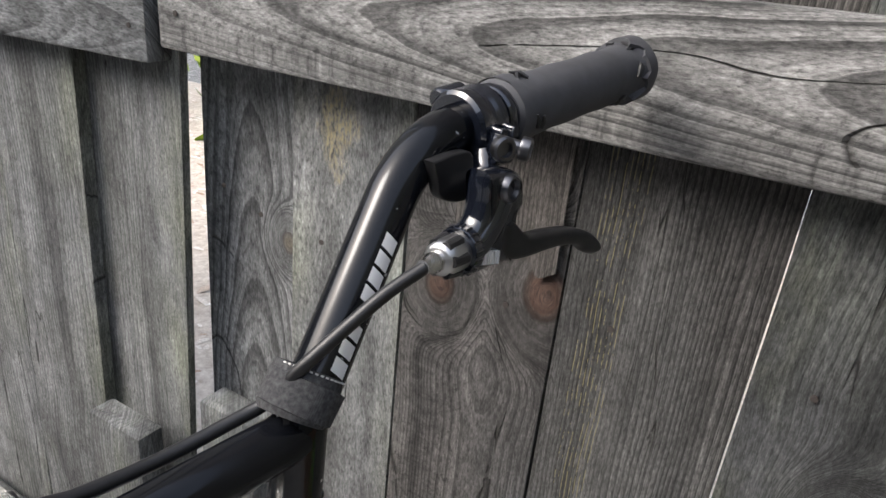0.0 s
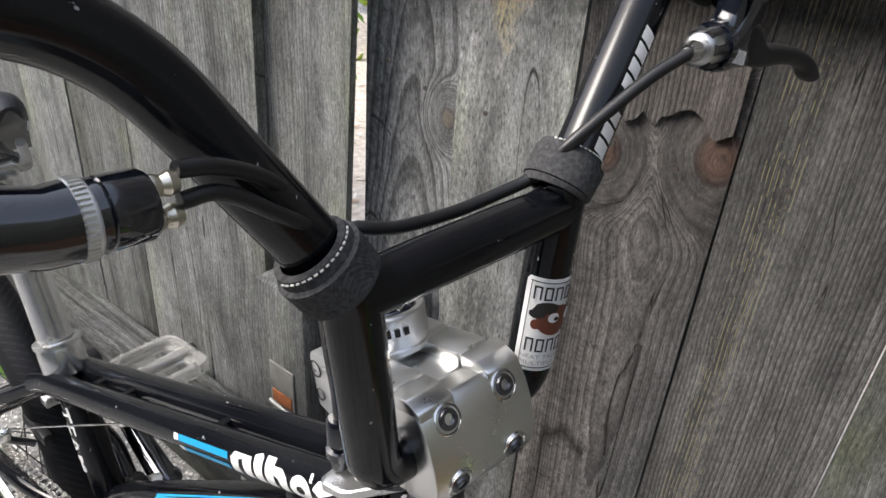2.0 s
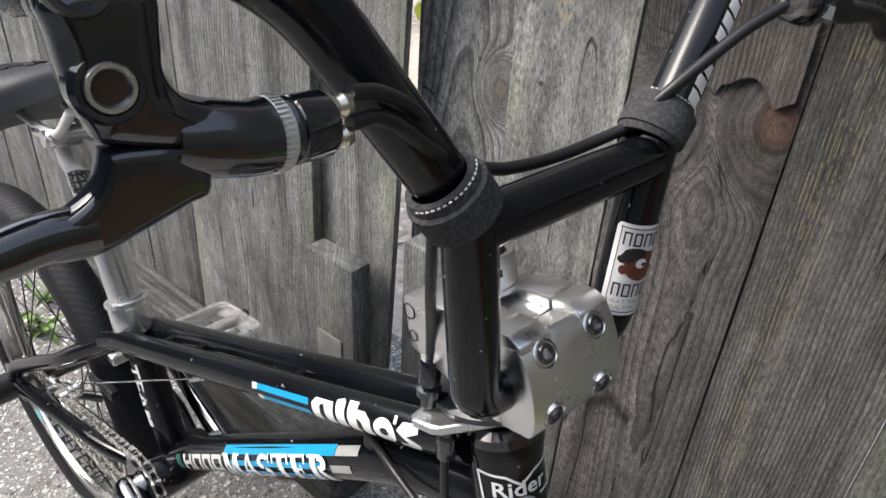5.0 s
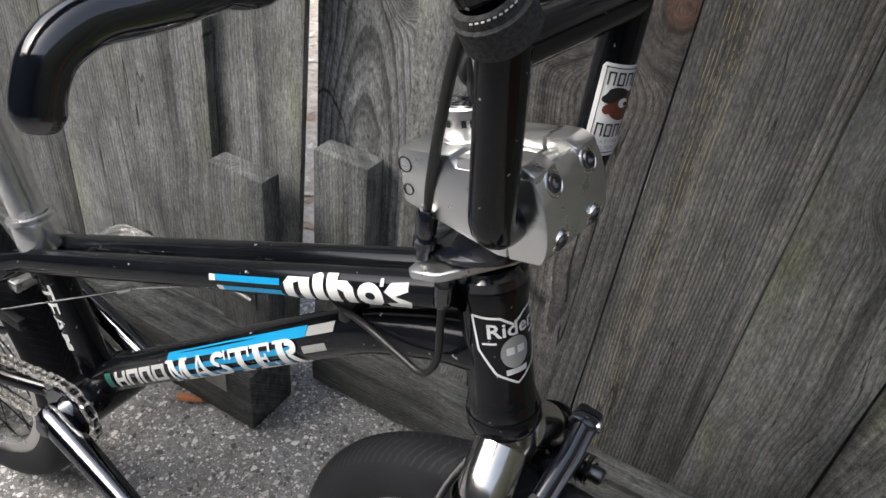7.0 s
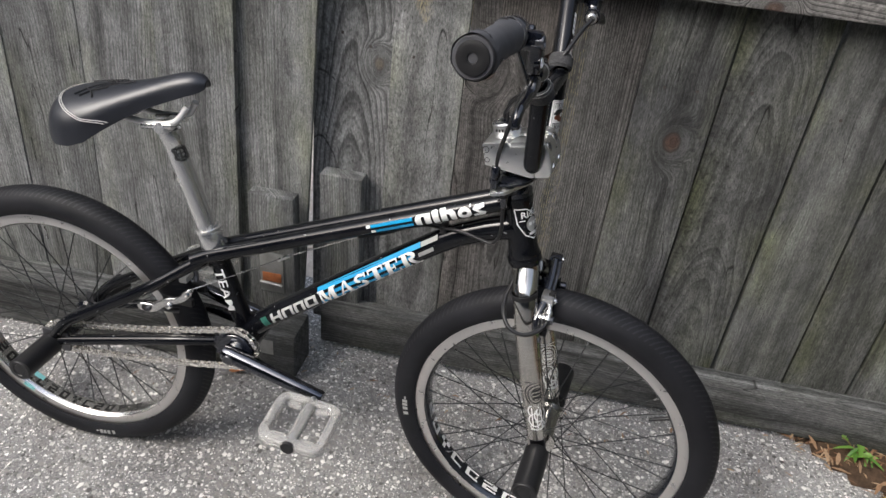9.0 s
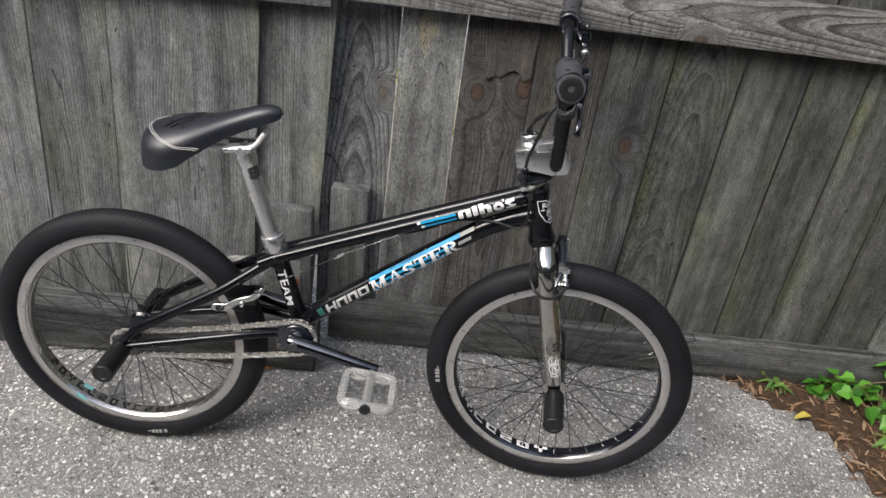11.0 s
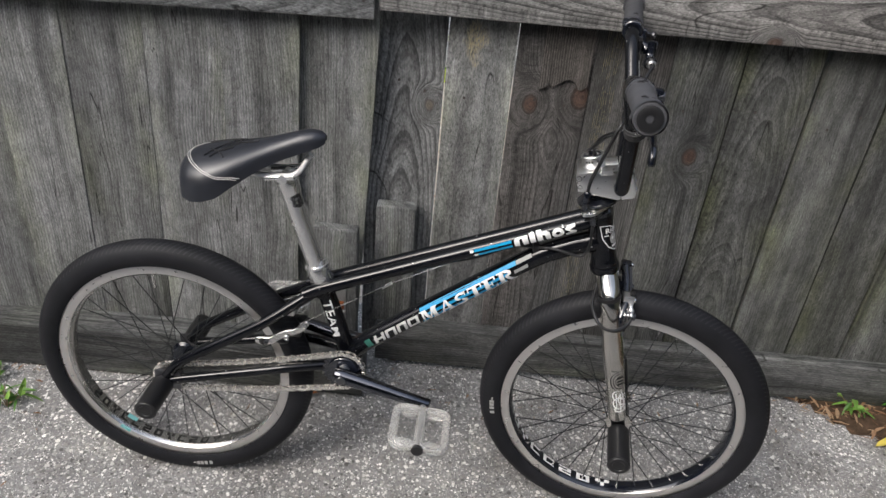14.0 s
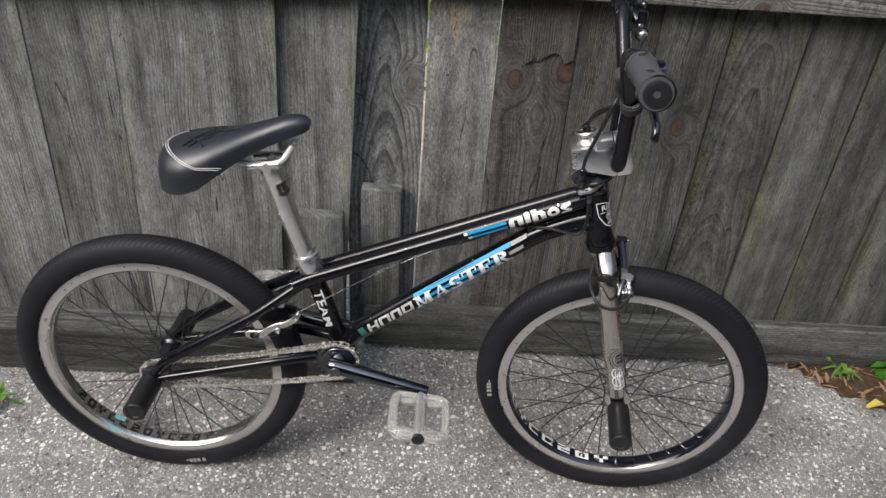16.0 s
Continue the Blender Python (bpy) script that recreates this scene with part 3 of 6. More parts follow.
lt = scatter("bark_mulch", 6000, ((-3.0, 1.5), (0.25, 2.5)), lambda x, y: True, (0.02, 0.06), mulch_mat, 0.01, slim=(0.2, 0.5))
tagged(lt, "orange-brown bark mulch behind the fence", "mulch", kind="stuff")


def leaf_mesh(name, lobes, ln, wd):
    bm = bmesh.new()
    n = 7
    left, right, mid = [], [], []
    for i in range(n + 1):
        t = i / n
        w = wd * (math.sin(math.pi * t ** 0.62) ** 0.8) * (1 + 0.18 * math.cos(t * lobes * 6.28)) * 0.5
        z = -0.18 * ln * t * t
        mid.append(bm.verts.new((t * ln, 0, z)))
        left.append(bm.verts.new((t * ln - 0.05 * w, w, z + w * 0.28)))
        right.append(bm.verts.new((t * ln - 0.05 * w, -w, z + w * 0.28)))
    for i in range(n):
        bm.faces.new((mid[i], mid[i + 1], left[i + 1], left[i]))
        bm.faces.new((mid[i], right[i], right[i + 1], mid[i + 1]))
    bmesh.ops.remove_doubles(bm, verts=bm.verts, dist=1e-5)
    me = bpy.data.meshes.new(name)
    bm.to_mesh(me)
    bm.free()
    return me


ivy_leaf = leaf_mesh("leaf", 2, 0.055, 0.055)
ivy_leaf.materials.append(ivy_mat)
weed_leaf = leaf_mesh("leaf", 1, 0.05, 0.014)
weed_leaf.materials.append(weed_mat)


def plant(name, at, stems, mesh, label, spread, height, scale):
    root = tagged(empty(name, Matrix.Translation((at[0], at[1], at[2] + fall(at[1])))), label, "plant", name.replace("_", " ") + " plants")
    for i in range(stems):
        a = random.uniform(0, 6.28)
        r, h = random.uniform(0.3, 1) * spread, random.uniform(0.35, 1) * height
        tip = V0((math.cos(a) * r, math.sin(a) * r * 0.7, h))
        bm = tube(bmesh.new(), curve_points([V0((0, 0, 0)), tip * 0.5 + V0((0, 0, h * 0.2)), tip], 6), 0.0012, 5)
        part("stem", bm, stem_mat, root)
        for j in range(random.choice((1, 2, 3))):
            o = new("leaf", mesh)
            o.parent = root
            p = tip * (1.0 - 0.28 * j)
            k = random.uniform(*scale)
            o.matrix_basis = Matrix.Translation(p) @ pose(0, 0, 0, random.uniform(-35, 35), random.uniform(-30, 40), random.uniform(0, 360)) @ Matrix.Diagonal((k, k, k, 1))
    return root


V0 = Vector
for at, st_, sp_, hg in (((1.43, -0.06, 0.01), 8, 0.06, 0.06), ((1.47, -0.075, 0.01), 14, 0.09, 0.10), ((1.54, -0.13, 0.01), 12, 0.09, 0.08), ((1.62, -0.07, 0.01), 12, 0.08, 0.16), ((1.66, -0.16, 0.01), 12, 0.1, 0.10)):
    plant("ground_ivy", at, st_, ivy_leaf, "bright green creeping ivy in the bed by the fence", sp_, hg * 0.9, (0.45, 0.85))
for at in ((-0.66, -0.285, 0.0), (-0.74, -0.22, 0.0), (1.29, -0.055, 0.01), (1.52, -0.24, 0.01)):
    plant("weed", at, 9, weed_leaf, "small tuft of green weeds at the driveway edge", 0.045, 0.045, (0.5, 1.1))
yel = new("fallen_leaf", leaf_mesh("fallen_leaf", 1, 0.05, 0.024))
yel.data.materials.append(plain("yellow_leaf", (0.55, 0.45, 0.08), 0.6))
yel.matrix_basis = pose(1.345, -0.165, 0.020, 8, -6, 200)
tagged(yel, "single yellow fallen leaf on the litter", "leaf")
org = new("fallen_leaf", leaf_mesh("fallen_leaf", 1, 0.045, 0.016))
org.data.materials.append(plain("orange_leaf", (0.42, 0.16, 0.06), 0.7))
org.matrix_basis = pose(-0.03, -0.185, 0.004, 5, -4, 25)
tagged(org, "curled orange dry leaf on the asphalt by the timber", "leaf")

# hedge well behind the fence
hedge = tagged(empty("hedge", Matrix.Translation((-2.0, 1.95, 0))), "yellow-green leafy shrubs far behind the fence", "hedge")
bm = bmesh.new()
rng = random.Random(5)
for i in range(2600):
    x, y, z = rng.uniform(-3.5, 2.6), rng.uniform(-0.4, 0.4), rng.uniform(0.0, 1.9)
    if noise.noise((x * 1.5, y * 2, z * 1.5)) < -0.15:
        continue
    a, k = Vector((rng.uniform(-1, 1), rng.uniform(-1, 1), rng.uniform(-1, 1))).normalized(), rng.uniform(0.03, 0.07)
    _, n_, b_ = frame_of(a)
    c = Vector((x, y, z))
    bm.faces.new([bm.verts.new(c + n_ * k), bm.verts.new(c + b_ * k * 0.5), bm.verts.new(c - n_ * k), bm.verts.new(c - b_ * k * 0.5)])
cr = part("foliage", bm, litter_mat("hedge_leaf", (0.05, 0.13, 0.016), (0.22, 0.34, 0.04), (0.52, 0.58, 0.10)), hedge, smooth=False)
cr["kind"] = "stuff"
for i in range(6):
    x = -3.2 + i * 1.05
    bm = tube(bmesh.new(), curve_points([(x, 0, 0), (x + 0.08, 0.05, 0.7), (x - 0.05, 0, 1.6)], 8), [0.025, 0.024, 0.022, 0.02, 0.018, 0.015, 0.012, 0.01, 0.008][:9], 7)
    part("trunk", bm, stem_mat, hedge)

# ---------------------------------------------------------------- bicycle
def paint(name):
    """Gloss black enamel with dust, fine scratches and small chips."""
    k = Mat(name)
    v = k.coords()
    dust, chip = k.noise(v, 14, 5, 0.65), k.noise(v, 190, 2, 0.5)
    scr = k.noise(k.scaled(v, (1, 1, 14)), 90, 3, 0.6)
    col = k.ramp(dust, [(0.40, (0.0032, 0.0036, 0.0052)), (0.75, (0.0100, 0.0108, 0.0130))])
    col = k.mix(k.ramp(chip, [(0.725, (0, 0, 0)), (0.745, (1, 1, 1))]), col, (0.34, 0.34, 0.34))
    rough = k.math("ADD", k.math("MULTIPLY_ADD", dust, 0.16, 0.02), k.math("MULTIPLY", scr, 0.05), clamp=True)
    return k.done(col, rough, 0.0, k.bump(scr, 0.03, 0.0004), 0.0, 0.37)


def brushed(name, colour, rough, grain=60.0):
    k = Mat(name)
    v = k.coords()
    a, b = k.noise(k.scaled(v, (1, 9, 1)), grain * 5, 4), k.noise(v, grain * 0.4, 4)
    col = k.ramp(b, [(0.3, tuple(c * 0.78 for c in colour)), (0.7, colour)])
    return k.done(col, k.math("ADD", k.math("MULTIPLY_ADD", a, 0.12, rough - 0.06), k.math("MULTIPLY_ADD", b, 0.16, -0.08), clamp=True), 1.0, k.bump(a, 0.06, 0.0004))


def tyre_mat():
    k = Mat("tyre_rubber_dusty")
    v = k.coords()
    a, b = k.noise(v, 300, 4), k.noise(v, 12, 5)
    col = k.ramp(b, [(0.3, (0.0065, 0.0068, 0.0085)), (0.7, (0.016, 0.0165, 0.020))])
    return k.done(col, k.math("MULTIPLY_ADD", b, 0.2, 0.52), 0.0, k.bump(a, 0.2, 0.0006), spec=0.22)


def woven():
    k = Mat("woven_strap")
    v = k.coords()
    a = k.n("TexWave", Vector=v, Scale=620.0, Distortion=2.0, Detail=2.0).outputs[0]
    b = k.noise(v, 500, 3)
    col = k.ramp(b, [(0.35, (0.040, 0.040, 0.042)), (0.7, (0.085, 0.085, 0.086))])
    return k.done(col, 0.95, 0.0, k.bump(k.math("ADD", a, b), 0.3, 0.0008), spec=0.1)


def clear_plastic():
    k = Mat("clear_plastic")
    v = k.coords()
    n = k.noise(v, 45, 5, 0.6)
    k.put(k.b, "Transmission Weight", 0.78)
    k.put(k.b, "IOR", 1.42)
    return k.done(k.ramp(n, [(0.3, (0.80, 0.79, 0.75)), (0.7, (0.97, 0.96, 0.94))]), k.math("MULTIPLY_ADD", n, 0.3, 0.02), 0.0, k.bump(n, 0.45, 0.0015))


enamel = paint("black_enamel")
black_ano = plain("black_anodised", (0.0060, 0.0075, 0.0125), 0.12, 0.0, vary=0.25, grain=120, bump=0.04, spec=1.0, coat=0.3)
black_plastic = plain("black_plastic", (0.011, 0.011, 0.012), 0.42, vary=0.25, grain=200, bump=0.1)
alloy = plain("satin_alloy", (0.82, 0.82, 0.81), 0.30, 1.0, vary=0.05, grain=60, bump=0.012)
chrome = plain("worn_chrome", (0.60, 0.585, 0.55), 0.17, 1.0, vary=0.22, grain=30, bump=0.03)
post_alloy = plain("polished_seatpost", (0.80, 0.80, 0.79), 0.24, 0.90, vary=0.10, grain=25, bump=0.02)
rim_alloy = plain("machined_rim", (0.72, 0.70, 0.68), 0.30, 0.95, vary=0.06, grain=60, bump=0.008)
chain_steel = plain("chain_steel", (0.74, 0.71, 0.66), 0.26, 0.85, vary=0.3, grain=90)
dark_steel = brushed("dark_steel", (0.16, 0.16, 0.17), 0.35)
spoke_mat = plain("black_spoke", (0.010, 0.012, 0.013), 0.35)
tyre_black = tyre_mat()
tread_rubber = plain("scuffed_tread", (0.0150, 0.0155, 0.0185), 0.56, vary=0.3, grain=200, spec=0.3)
crank_black = plain("black_chrome", (0.12, 0.125, 0.14), 0.11, 1.0, vary=0.2, grain=70, bump=0.03)
strap_mat = woven()
pedal_clear = clear_plastic()
grip_rubber = plain("worn_grip_rubber", (0.050, 0.051, 0.057), 0.72, vary=0.45, grain=70, bump=0.5)
white_ink = plain("white_sticker", (0.78, 0.78, 0.77), 0.4, vary=0.05)
grey_ink = plain("grey_sticker", (0.34, 0.34, 0.33), 0.4, vary=0.06)
pale_ink = plain("pale_grey_sticker", (0.52, 0.52, 0.51), 0.4, vary=0.06)
blue_ink = plain("blue_sticker", (0.004, 0.29, 0.57), 0.35, vary=0.08)
black_ink = plain("black_ink", (0.012, 0.012, 0.012), 0.4)
brown_ink = plain("brown_ink", (0.13, 0.035, 0.018), 0.45)
teal_tape = plain("teal_tape", (0.22, 0.55, 0.56), 0.5)
green_ink = plain("green_sticker", (0.03, 0.14, 0.11), 0.4)
brass = plain("worn_nickel", (0.74, 0.70, 0.60), 0.3, 1.0, vary=0.15)
rail_white = plain("painted_saddle_rail", (0.62, 0.62, 0.61), 0.35, 0.2, vary=0.1)
white_cord = plain("white_stitching", (0.62, 0.61, 0.58), 0.7)

BIKE = Matrix.Translation((-0.1938, -0.3804, -0.0350)) @ pose(0, 0, 0, -1.25, 0, -0.9)
bike = tagged(empty("bmx_bicycle", BIKE), "black freestyle bmx bicycle with silver stem, raw fork and clear pedals", "bicycle")
HUB_R, HUB_F, BB = Vector((-0.0185, 0, 0.2665)), Vector((0.8285, 0, 0.2665)), Vector((0.312, 0, 0.322))
HEAD_T, HEAD_B = Vector((0.7205, 0, 0.667)), Vector((0.7450, 0, 0.576))
AXIS = (HEAD_T - HUB_F).normalized()
STEER = Matrix.Translation(HUB_F) @ Matrix.Rotation(radians(-7.85), 4, AXIS) @ Matrix.Translation(-HUB_F)


def V(*p):
    return Vector(p)


def on_axis(z, along=0.0):
    """The point of the steering axis at a height."""
    return HUB_F + AXIS * ((z - HUB_F.z) / AXIS.z + along)


def pipe(name, pts, r, mat, parent=None, label="", xf=None, seg=18, flat=None):
    return part(name, tube(bmesh.new(), pts, r, seg, flat=flat), mat, parent or bike, label, xf)


def turned(name, profile, centre, axis, mat, parent=None, label="", xf=None, seg=32):
    return part(name, lathe(bmesh.new(), profile, centre, axis, seg), mat, parent or bike, label, xf)


def disc(name, centre, axis, r, h, mat, parent=None, label="", xf=None, bevel=0.0008, seg=28):
    """A short cylinder with softened rims, from centre along axis."""
    b = min(bevel, h * 0.3, r * 0.3)
    return turned(name, [(0, 0), (r - b, 0), (r, b), (r, h - b), (r - b, h), (0, h)], centre, axis, mat, parent, label, xf, seg)


def socket_bolt(centre, axis, r, parent, xf=None, mat=None, name="bolt"):
    return turned(name, [(0, r * 0.35), (r * 0.5, r * 0.35), (r * 0.55, r * 0.9), (r * 0.88, r * 0.9), (r, r * 0.7), (r, -r * 0.6)], centre, axis, mat or dark_steel, parent, "socket-head bolt", xf, 20)


def wrap(name, polys, p0, p1, r, mat, parent, facing=(0, -1, 0), label="", xf=None, lift=0.0005):
    """Lays flat shapes, in metres along and round the tube, on the tube from p0 to p1. Shapes that face the given side stand upright."""
    p0, p1, f = Vector(p0), Vector(p1), Vector(facing)
    d = (p1 - p0).normalized()
    f = (f - d * f.dot(d)).normalized()
    u = d.cross(f) * -1
    if u.z < 0 and abs(u.z) > 0.2:
        u = -u
    bm = bmesh.new()
    for poly in polys:
        vs = [bm.verts.new((s, t, 0)) for s, t in poly]
        bm.faces.new(vs)
    bmesh.ops.triangulate(bm, faces=bm.faces)
    ts = [v.co.y for v in bm.verts]
    step, t = r * 0.22, math.floor(min(ts) / (r * 0.22)) * r * 0.22
    while t < max(ts):
        bmesh.ops.bisect_plane(bm, geom=[*bm.verts, *bm.edges, *bm.faces], plane_co=(0, t, 0), plane_no=(0, 1, 0))
        t += step
    for v in bm.verts:
        s, a = v.co.x, v.co.y / r
        v.co = p0 + d * s + (f * math.cos(a) + u * math.sin(a)) * (r + lift)
    me = part(name, bm, mat, parent, label, xf)
    return me


def text_polys(text, height, slant=0.0, space=1.0, bold=0.0):
    """The triangles of a word in the built-in font, from (0, 0), and its width."""
    cu = bpy.data.curves.new("word", "FONT")
    cu.body, cu.size, cu.resolution_u, cu.space_character = text, 1.0, 2, space
    cu.offset = bold
    ob = bpy.data.objects.new("word", cu)
    scene.collection.objects.link(ob)
    dg = bpy.context.evaluated_depsgraph_get()
    me = bpy.data.meshes.new_from_object(ob.evaluated_get(dg))
    bpy.data.objects.remove(ob)
    me.calc_loop_triangles()
    co = [v.co for v in me.vertices]
    lo = Vector((min(c.x for c in co), min(c.y for c in co)))
    hi = Vector((max(c.x for c in co), max(c.y for c in co)))
    k = height / (hi.y - lo.y)
    out = [[((co[i].x - lo.x) * k + slant * (co[i].y - lo.y) * k, (co[i].y - lo.y) * k) for i in t.vertices] for t in me.loop_triangles]
    bpy.data.meshes.remove(me)
    bpy.data.curves.remove(cu)
    return out, (hi.x - lo.x) * k


def rect(s0, s1, t0, t1, slant=0.0):
    return [(s0 + slant * (t0), t0), (s1 + slant * t0, t0), (s1 + slant * t1, t1), (s0 + slant * t1, t1)]


def oval(cx, cy, rx, ry, n=18):
    return [(cx + rx * math.cos(2 * math.pi * i / n), cy + ry * math.sin(2 * math.pi * i / n)) for i in range(n)]


def ring_polys(cx, cy, rx, ry, w, n=22, a0=0.0, a1=360.0):
    out = []
    for i in range(n):
        a, b = radians(a0 + (a1 - a0) * i / n), radians(a0 + (a1 - a0) * (i + 1) / n)
        out.append([(cx + rx * math.cos(a), cy + ry * math.sin(a)), (cx + rx * math.cos(b), cy + ry * math.sin(b)), (cx + (rx - w) * math.cos(b), cy + (ry - w) * math.sin(b)), (cx + (rx - w) * math.cos(a), cy + (ry - w) * math.sin(a))])
    return out


# ---- frame
DT = [V(0.322, 0, 0.342), V(0.3855, 0, 0.395), V(0.606, 0, 0.559), V(0.675, 0, 0.599), V(0.727, 0, 0.618)]
down = pipe("down_tube", curve_points(DT, 20), [0.0175] * 16 + [0.0178, 0.018, 0.0185, 0.0195, 0.0205], enamel, seg=24)
SEAT_T = V(0.264, 0, 0.484)
seat_tube = pipe("seat_tube", [BB + V(0.002, 0, 0.005), SEAT_T], 0.0158, enamel, seg=24)
head = turned("head_tube", [(0.0, 0), (0.0225, 0), (0.0235, 0.003), (0.0215, 0.01), (0.0208, 0.02), (0.0208, 0.072), (0.0215, 0.084), (0.0228, 0.091), (0.0222, 0.095), (0, 0.095)], HEAD_B, AXIS, enamel, seg=40)
TT0, TT1 = V(0.262, 0, 0.476), V(0.712, 0, 0.6590)
near_tt = None
for s in (-1, 1):
    o = V(0, s * 0.0165, 0)
    t = pipe("top_tube", [TT0 + o + V(-0.025, s * 0.004, -0.012), TT0 + o, TT1 + o * 0.85], 0.0118, enamel, seg=20)
    near_tt = near_tt or t
for f in (0.17, 0.30, 0.62):
    c = TT0.lerp(TT1, f)
    part("bridge", box(bmesh.new(), c + V(-0.003, -0.012, -0.006), c + V(0.003, 0.012, 0.006), 0.001), enamel, bike)
part("seat_lug", lathe(bmesh.new(), [(0.0, 0), (0.0185, 0), (0.019, 0.004), (0.0185, 0.03), (0.017, 0.034), (0.0, 0.034)], SEAT_T + V(0.005, 0, -0.026), SEAT_T - BB, 28), enamel, bike)
turned("bottom_bracket_shell", [(0, -0.036), (0.024, -0.036), (0.0255, -0.033), (0.0255, 0.033), (0.024, 0.036), (0, 0.036)], BB, (0, 1, 0), enamel)
for s in (-1, 1):
    pipe("seat_stay", rounded([TT0 + V(-0.01, s * 0.0185, -0.008), V(0.17, s * 0.047, 0.412), V(0.012, s * 0.058, 0.315), V(-0.014, s * 0.058, 0.280)], 0.03), 0.0098, enamel)
    pipe("chain_stay", rounded([BB + V(-0.012, s * 0.026, 0.003), V(0.215, s * 0.049, 0.322), V(-0.006, s * 0.058, 0.272)], 0.03), 0.0092, enamel)
    drop = part("dropout", box(bmesh.new(), (-0.036, s * 0.058 - 0.003, 0.252), (0.012, s * 0.058 + 0.003, 0.292), 0.0022), dark_steel, bike)
    disc("axle_nut", HUB_R + V(0, s * 0.061, 0), (0, s, 0), 0.0095, 0.009, dark_steel, drop, seg=6)
    b = pipe("peg", [HUB_R + V(-0.002, s * y, -0.002) for y in (0.062, 0.064, 0.138, 0.1385)], [0.0175, 0.0195, 0.0195, 0.018], black_plastic, seg=28)
    turned("end_cap", [(0.0085, -0.02), (0.0095, -0.001), (0.0115, 0.001), (0.0165, 0.001), (0.0188, -0.001), (0.0196, -0.004)], HUB_R + V(-0.002, s * 0.1385, -0.002), (0, s, 0), black_plastic, b)
    if s < 0:
        disc("collar", HUB_R + V(-0.002, s * 0.058, -0.002), (0, s, 0), 0.0165, 0.006, alloy, b)

# frame graphics
d_dir = (DT[2] - DT[1]).normalized()
g0 = DT[1] - d_dir * 0.03
polys = []
s = 0.003
for n, w in enumerate((0.0215, 0.0225, 0.0205, 0.0225)):
    lo, hi = -0.0088, 0.0080
    polys += [rect(s, s + 0.0055, lo, hi, 0.25), rect(s + w - 0.0055, s + w, lo, hi, 0.25)]
    polys += [rect(s + 0.0055, s + w - 0.0055, hi - 0.004, hi, 0.25)] if n > 0 else [rect(s + 0.0055, s + w - 0.0055, -0.0024, 0.0018, 0.25)]
    if n == 3:
        polys += [rect(s + 0.0055, s + w - 0.0055, lo, lo + 0.004, 0.25)]
    s += w + 0.0028
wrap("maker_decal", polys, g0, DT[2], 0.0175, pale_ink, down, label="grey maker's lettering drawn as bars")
LETTERS = [
    (1.02, [rect(0.10, 0.20, 0, 1), rect(0.70, 0.94, 0, 1)], [rect(0.0, 0.30, 0, 0.1), rect(0.60, 1.04, 0, 0.1), rect(0.0, 0.22, 0.9, 1), rect(0.80, 1.04, 0.9, 1)], [[(0.12, 1), (0.36, 1), (0.52, 0.30), (0.46, 0.06)], [(0.46, 0.06), (0.52, 0.30), (0.70, 1), (0.80, 1), (0.54, 0.06)]]),
    (0.94, [rect(0.24, 0.60, 0.28, 0.38)], [rect(0.0, 0.28, 0, 0.1), rect(0.50, 0.96, 0, 0.1)], [[(0.08, 0), (0.17, 0), (0.47, 0.84), (0.42, 1)], [(0.42, 1), (0.54, 1), (0.88, 0), (0.60, 0), (0.47, 0.84)]]),
    (0.72, [rect(0.03, 0.10, 0.0, 0.32), rect(0.57, 0.64, 0.68, 1.0)], [], ring_polys(0.34, 0.73, 0.31, 0.27, 0.17, 10, 25, 262) + ring_polys(0.34, 0.28, 0.34, 0.28, 0.19, 10, 82, -155)),
    (0.82, [rect(0.29, 0.53, 0, 1), rect(0.0, 0.08, 0.66, 0.9), rect(0.74, 0.82, 0.66, 0.9)], [rect(0.17, 0.65, 0, 0.1), rect(0.0, 0.82, 0.88, 1)], []),
    (0.80, [rect(0.10, 0.34, 0, 1), rect(0.65, 0.73, 0.70, 0.9), rect(0.69, 0.77, 0.1, 0.32), rect(0.48, 0.55, 0.34, 0.68)], [rect(0.0, 0.77, 0, 0.1), rect(0.0, 0.73, 0.9, 1), rect(0.30, 0.50, 0.46, 0.56)], []),
    (0.96, [rect(0.10, 0.34, 0, 1)], [rect(0.0, 0.45, 0, 0.1), rect(0.62, 0.98, 0, 0.1), rect(0.0, 0.42, 0.9, 1)], ring_polys(0.42, 0.73, 0.36, 0.27, 0.19, 10, -90, 90) + [[(0.40, 0.48), (0.60, 0.48), (0.90, 0), (0.64, 0)]]),
]
wide_all, at = sum(w for w, *_ in LETTERS) + 0.05 * 5, 0.0
strokes = [[], [], []]
for w, *kinds in LETTERS:
    for n, shapes in enumerate(kinds):
        strokes[n] += [[(0.101 + (at + p) * 0.190 / wide_all + 0.0038 * q, 0.0235 * q - 0.0140) for p, q in poly] for poly in shapes]
    at += w + 0.05
for n, (name, label) in enumerate((("word_decal", "white slanted serif lettering"), ("word_serif", "white serifs of the lettering"), ("word_curve", "white curved strokes of the lettering"))):
    wrap(name, strokes[n], g0, DT[2], 0.0175, white_ink, down, label=label, lift=0.0009 + 0.00012 * n)
stripes = [rect(0.104, 0.298, 0.0085, 0.0165, 0.28), rect(0.112, 0.285, -0.0015, 0.0035, 0.28), rect(0.106, 0.275, -0.0115, -0.0065, 0.28)]
wrap("stripe_decal", stripes, g0, DT[2], 0.0175, blue_ink, down, label="bright blue stripes", lift=0.0006)
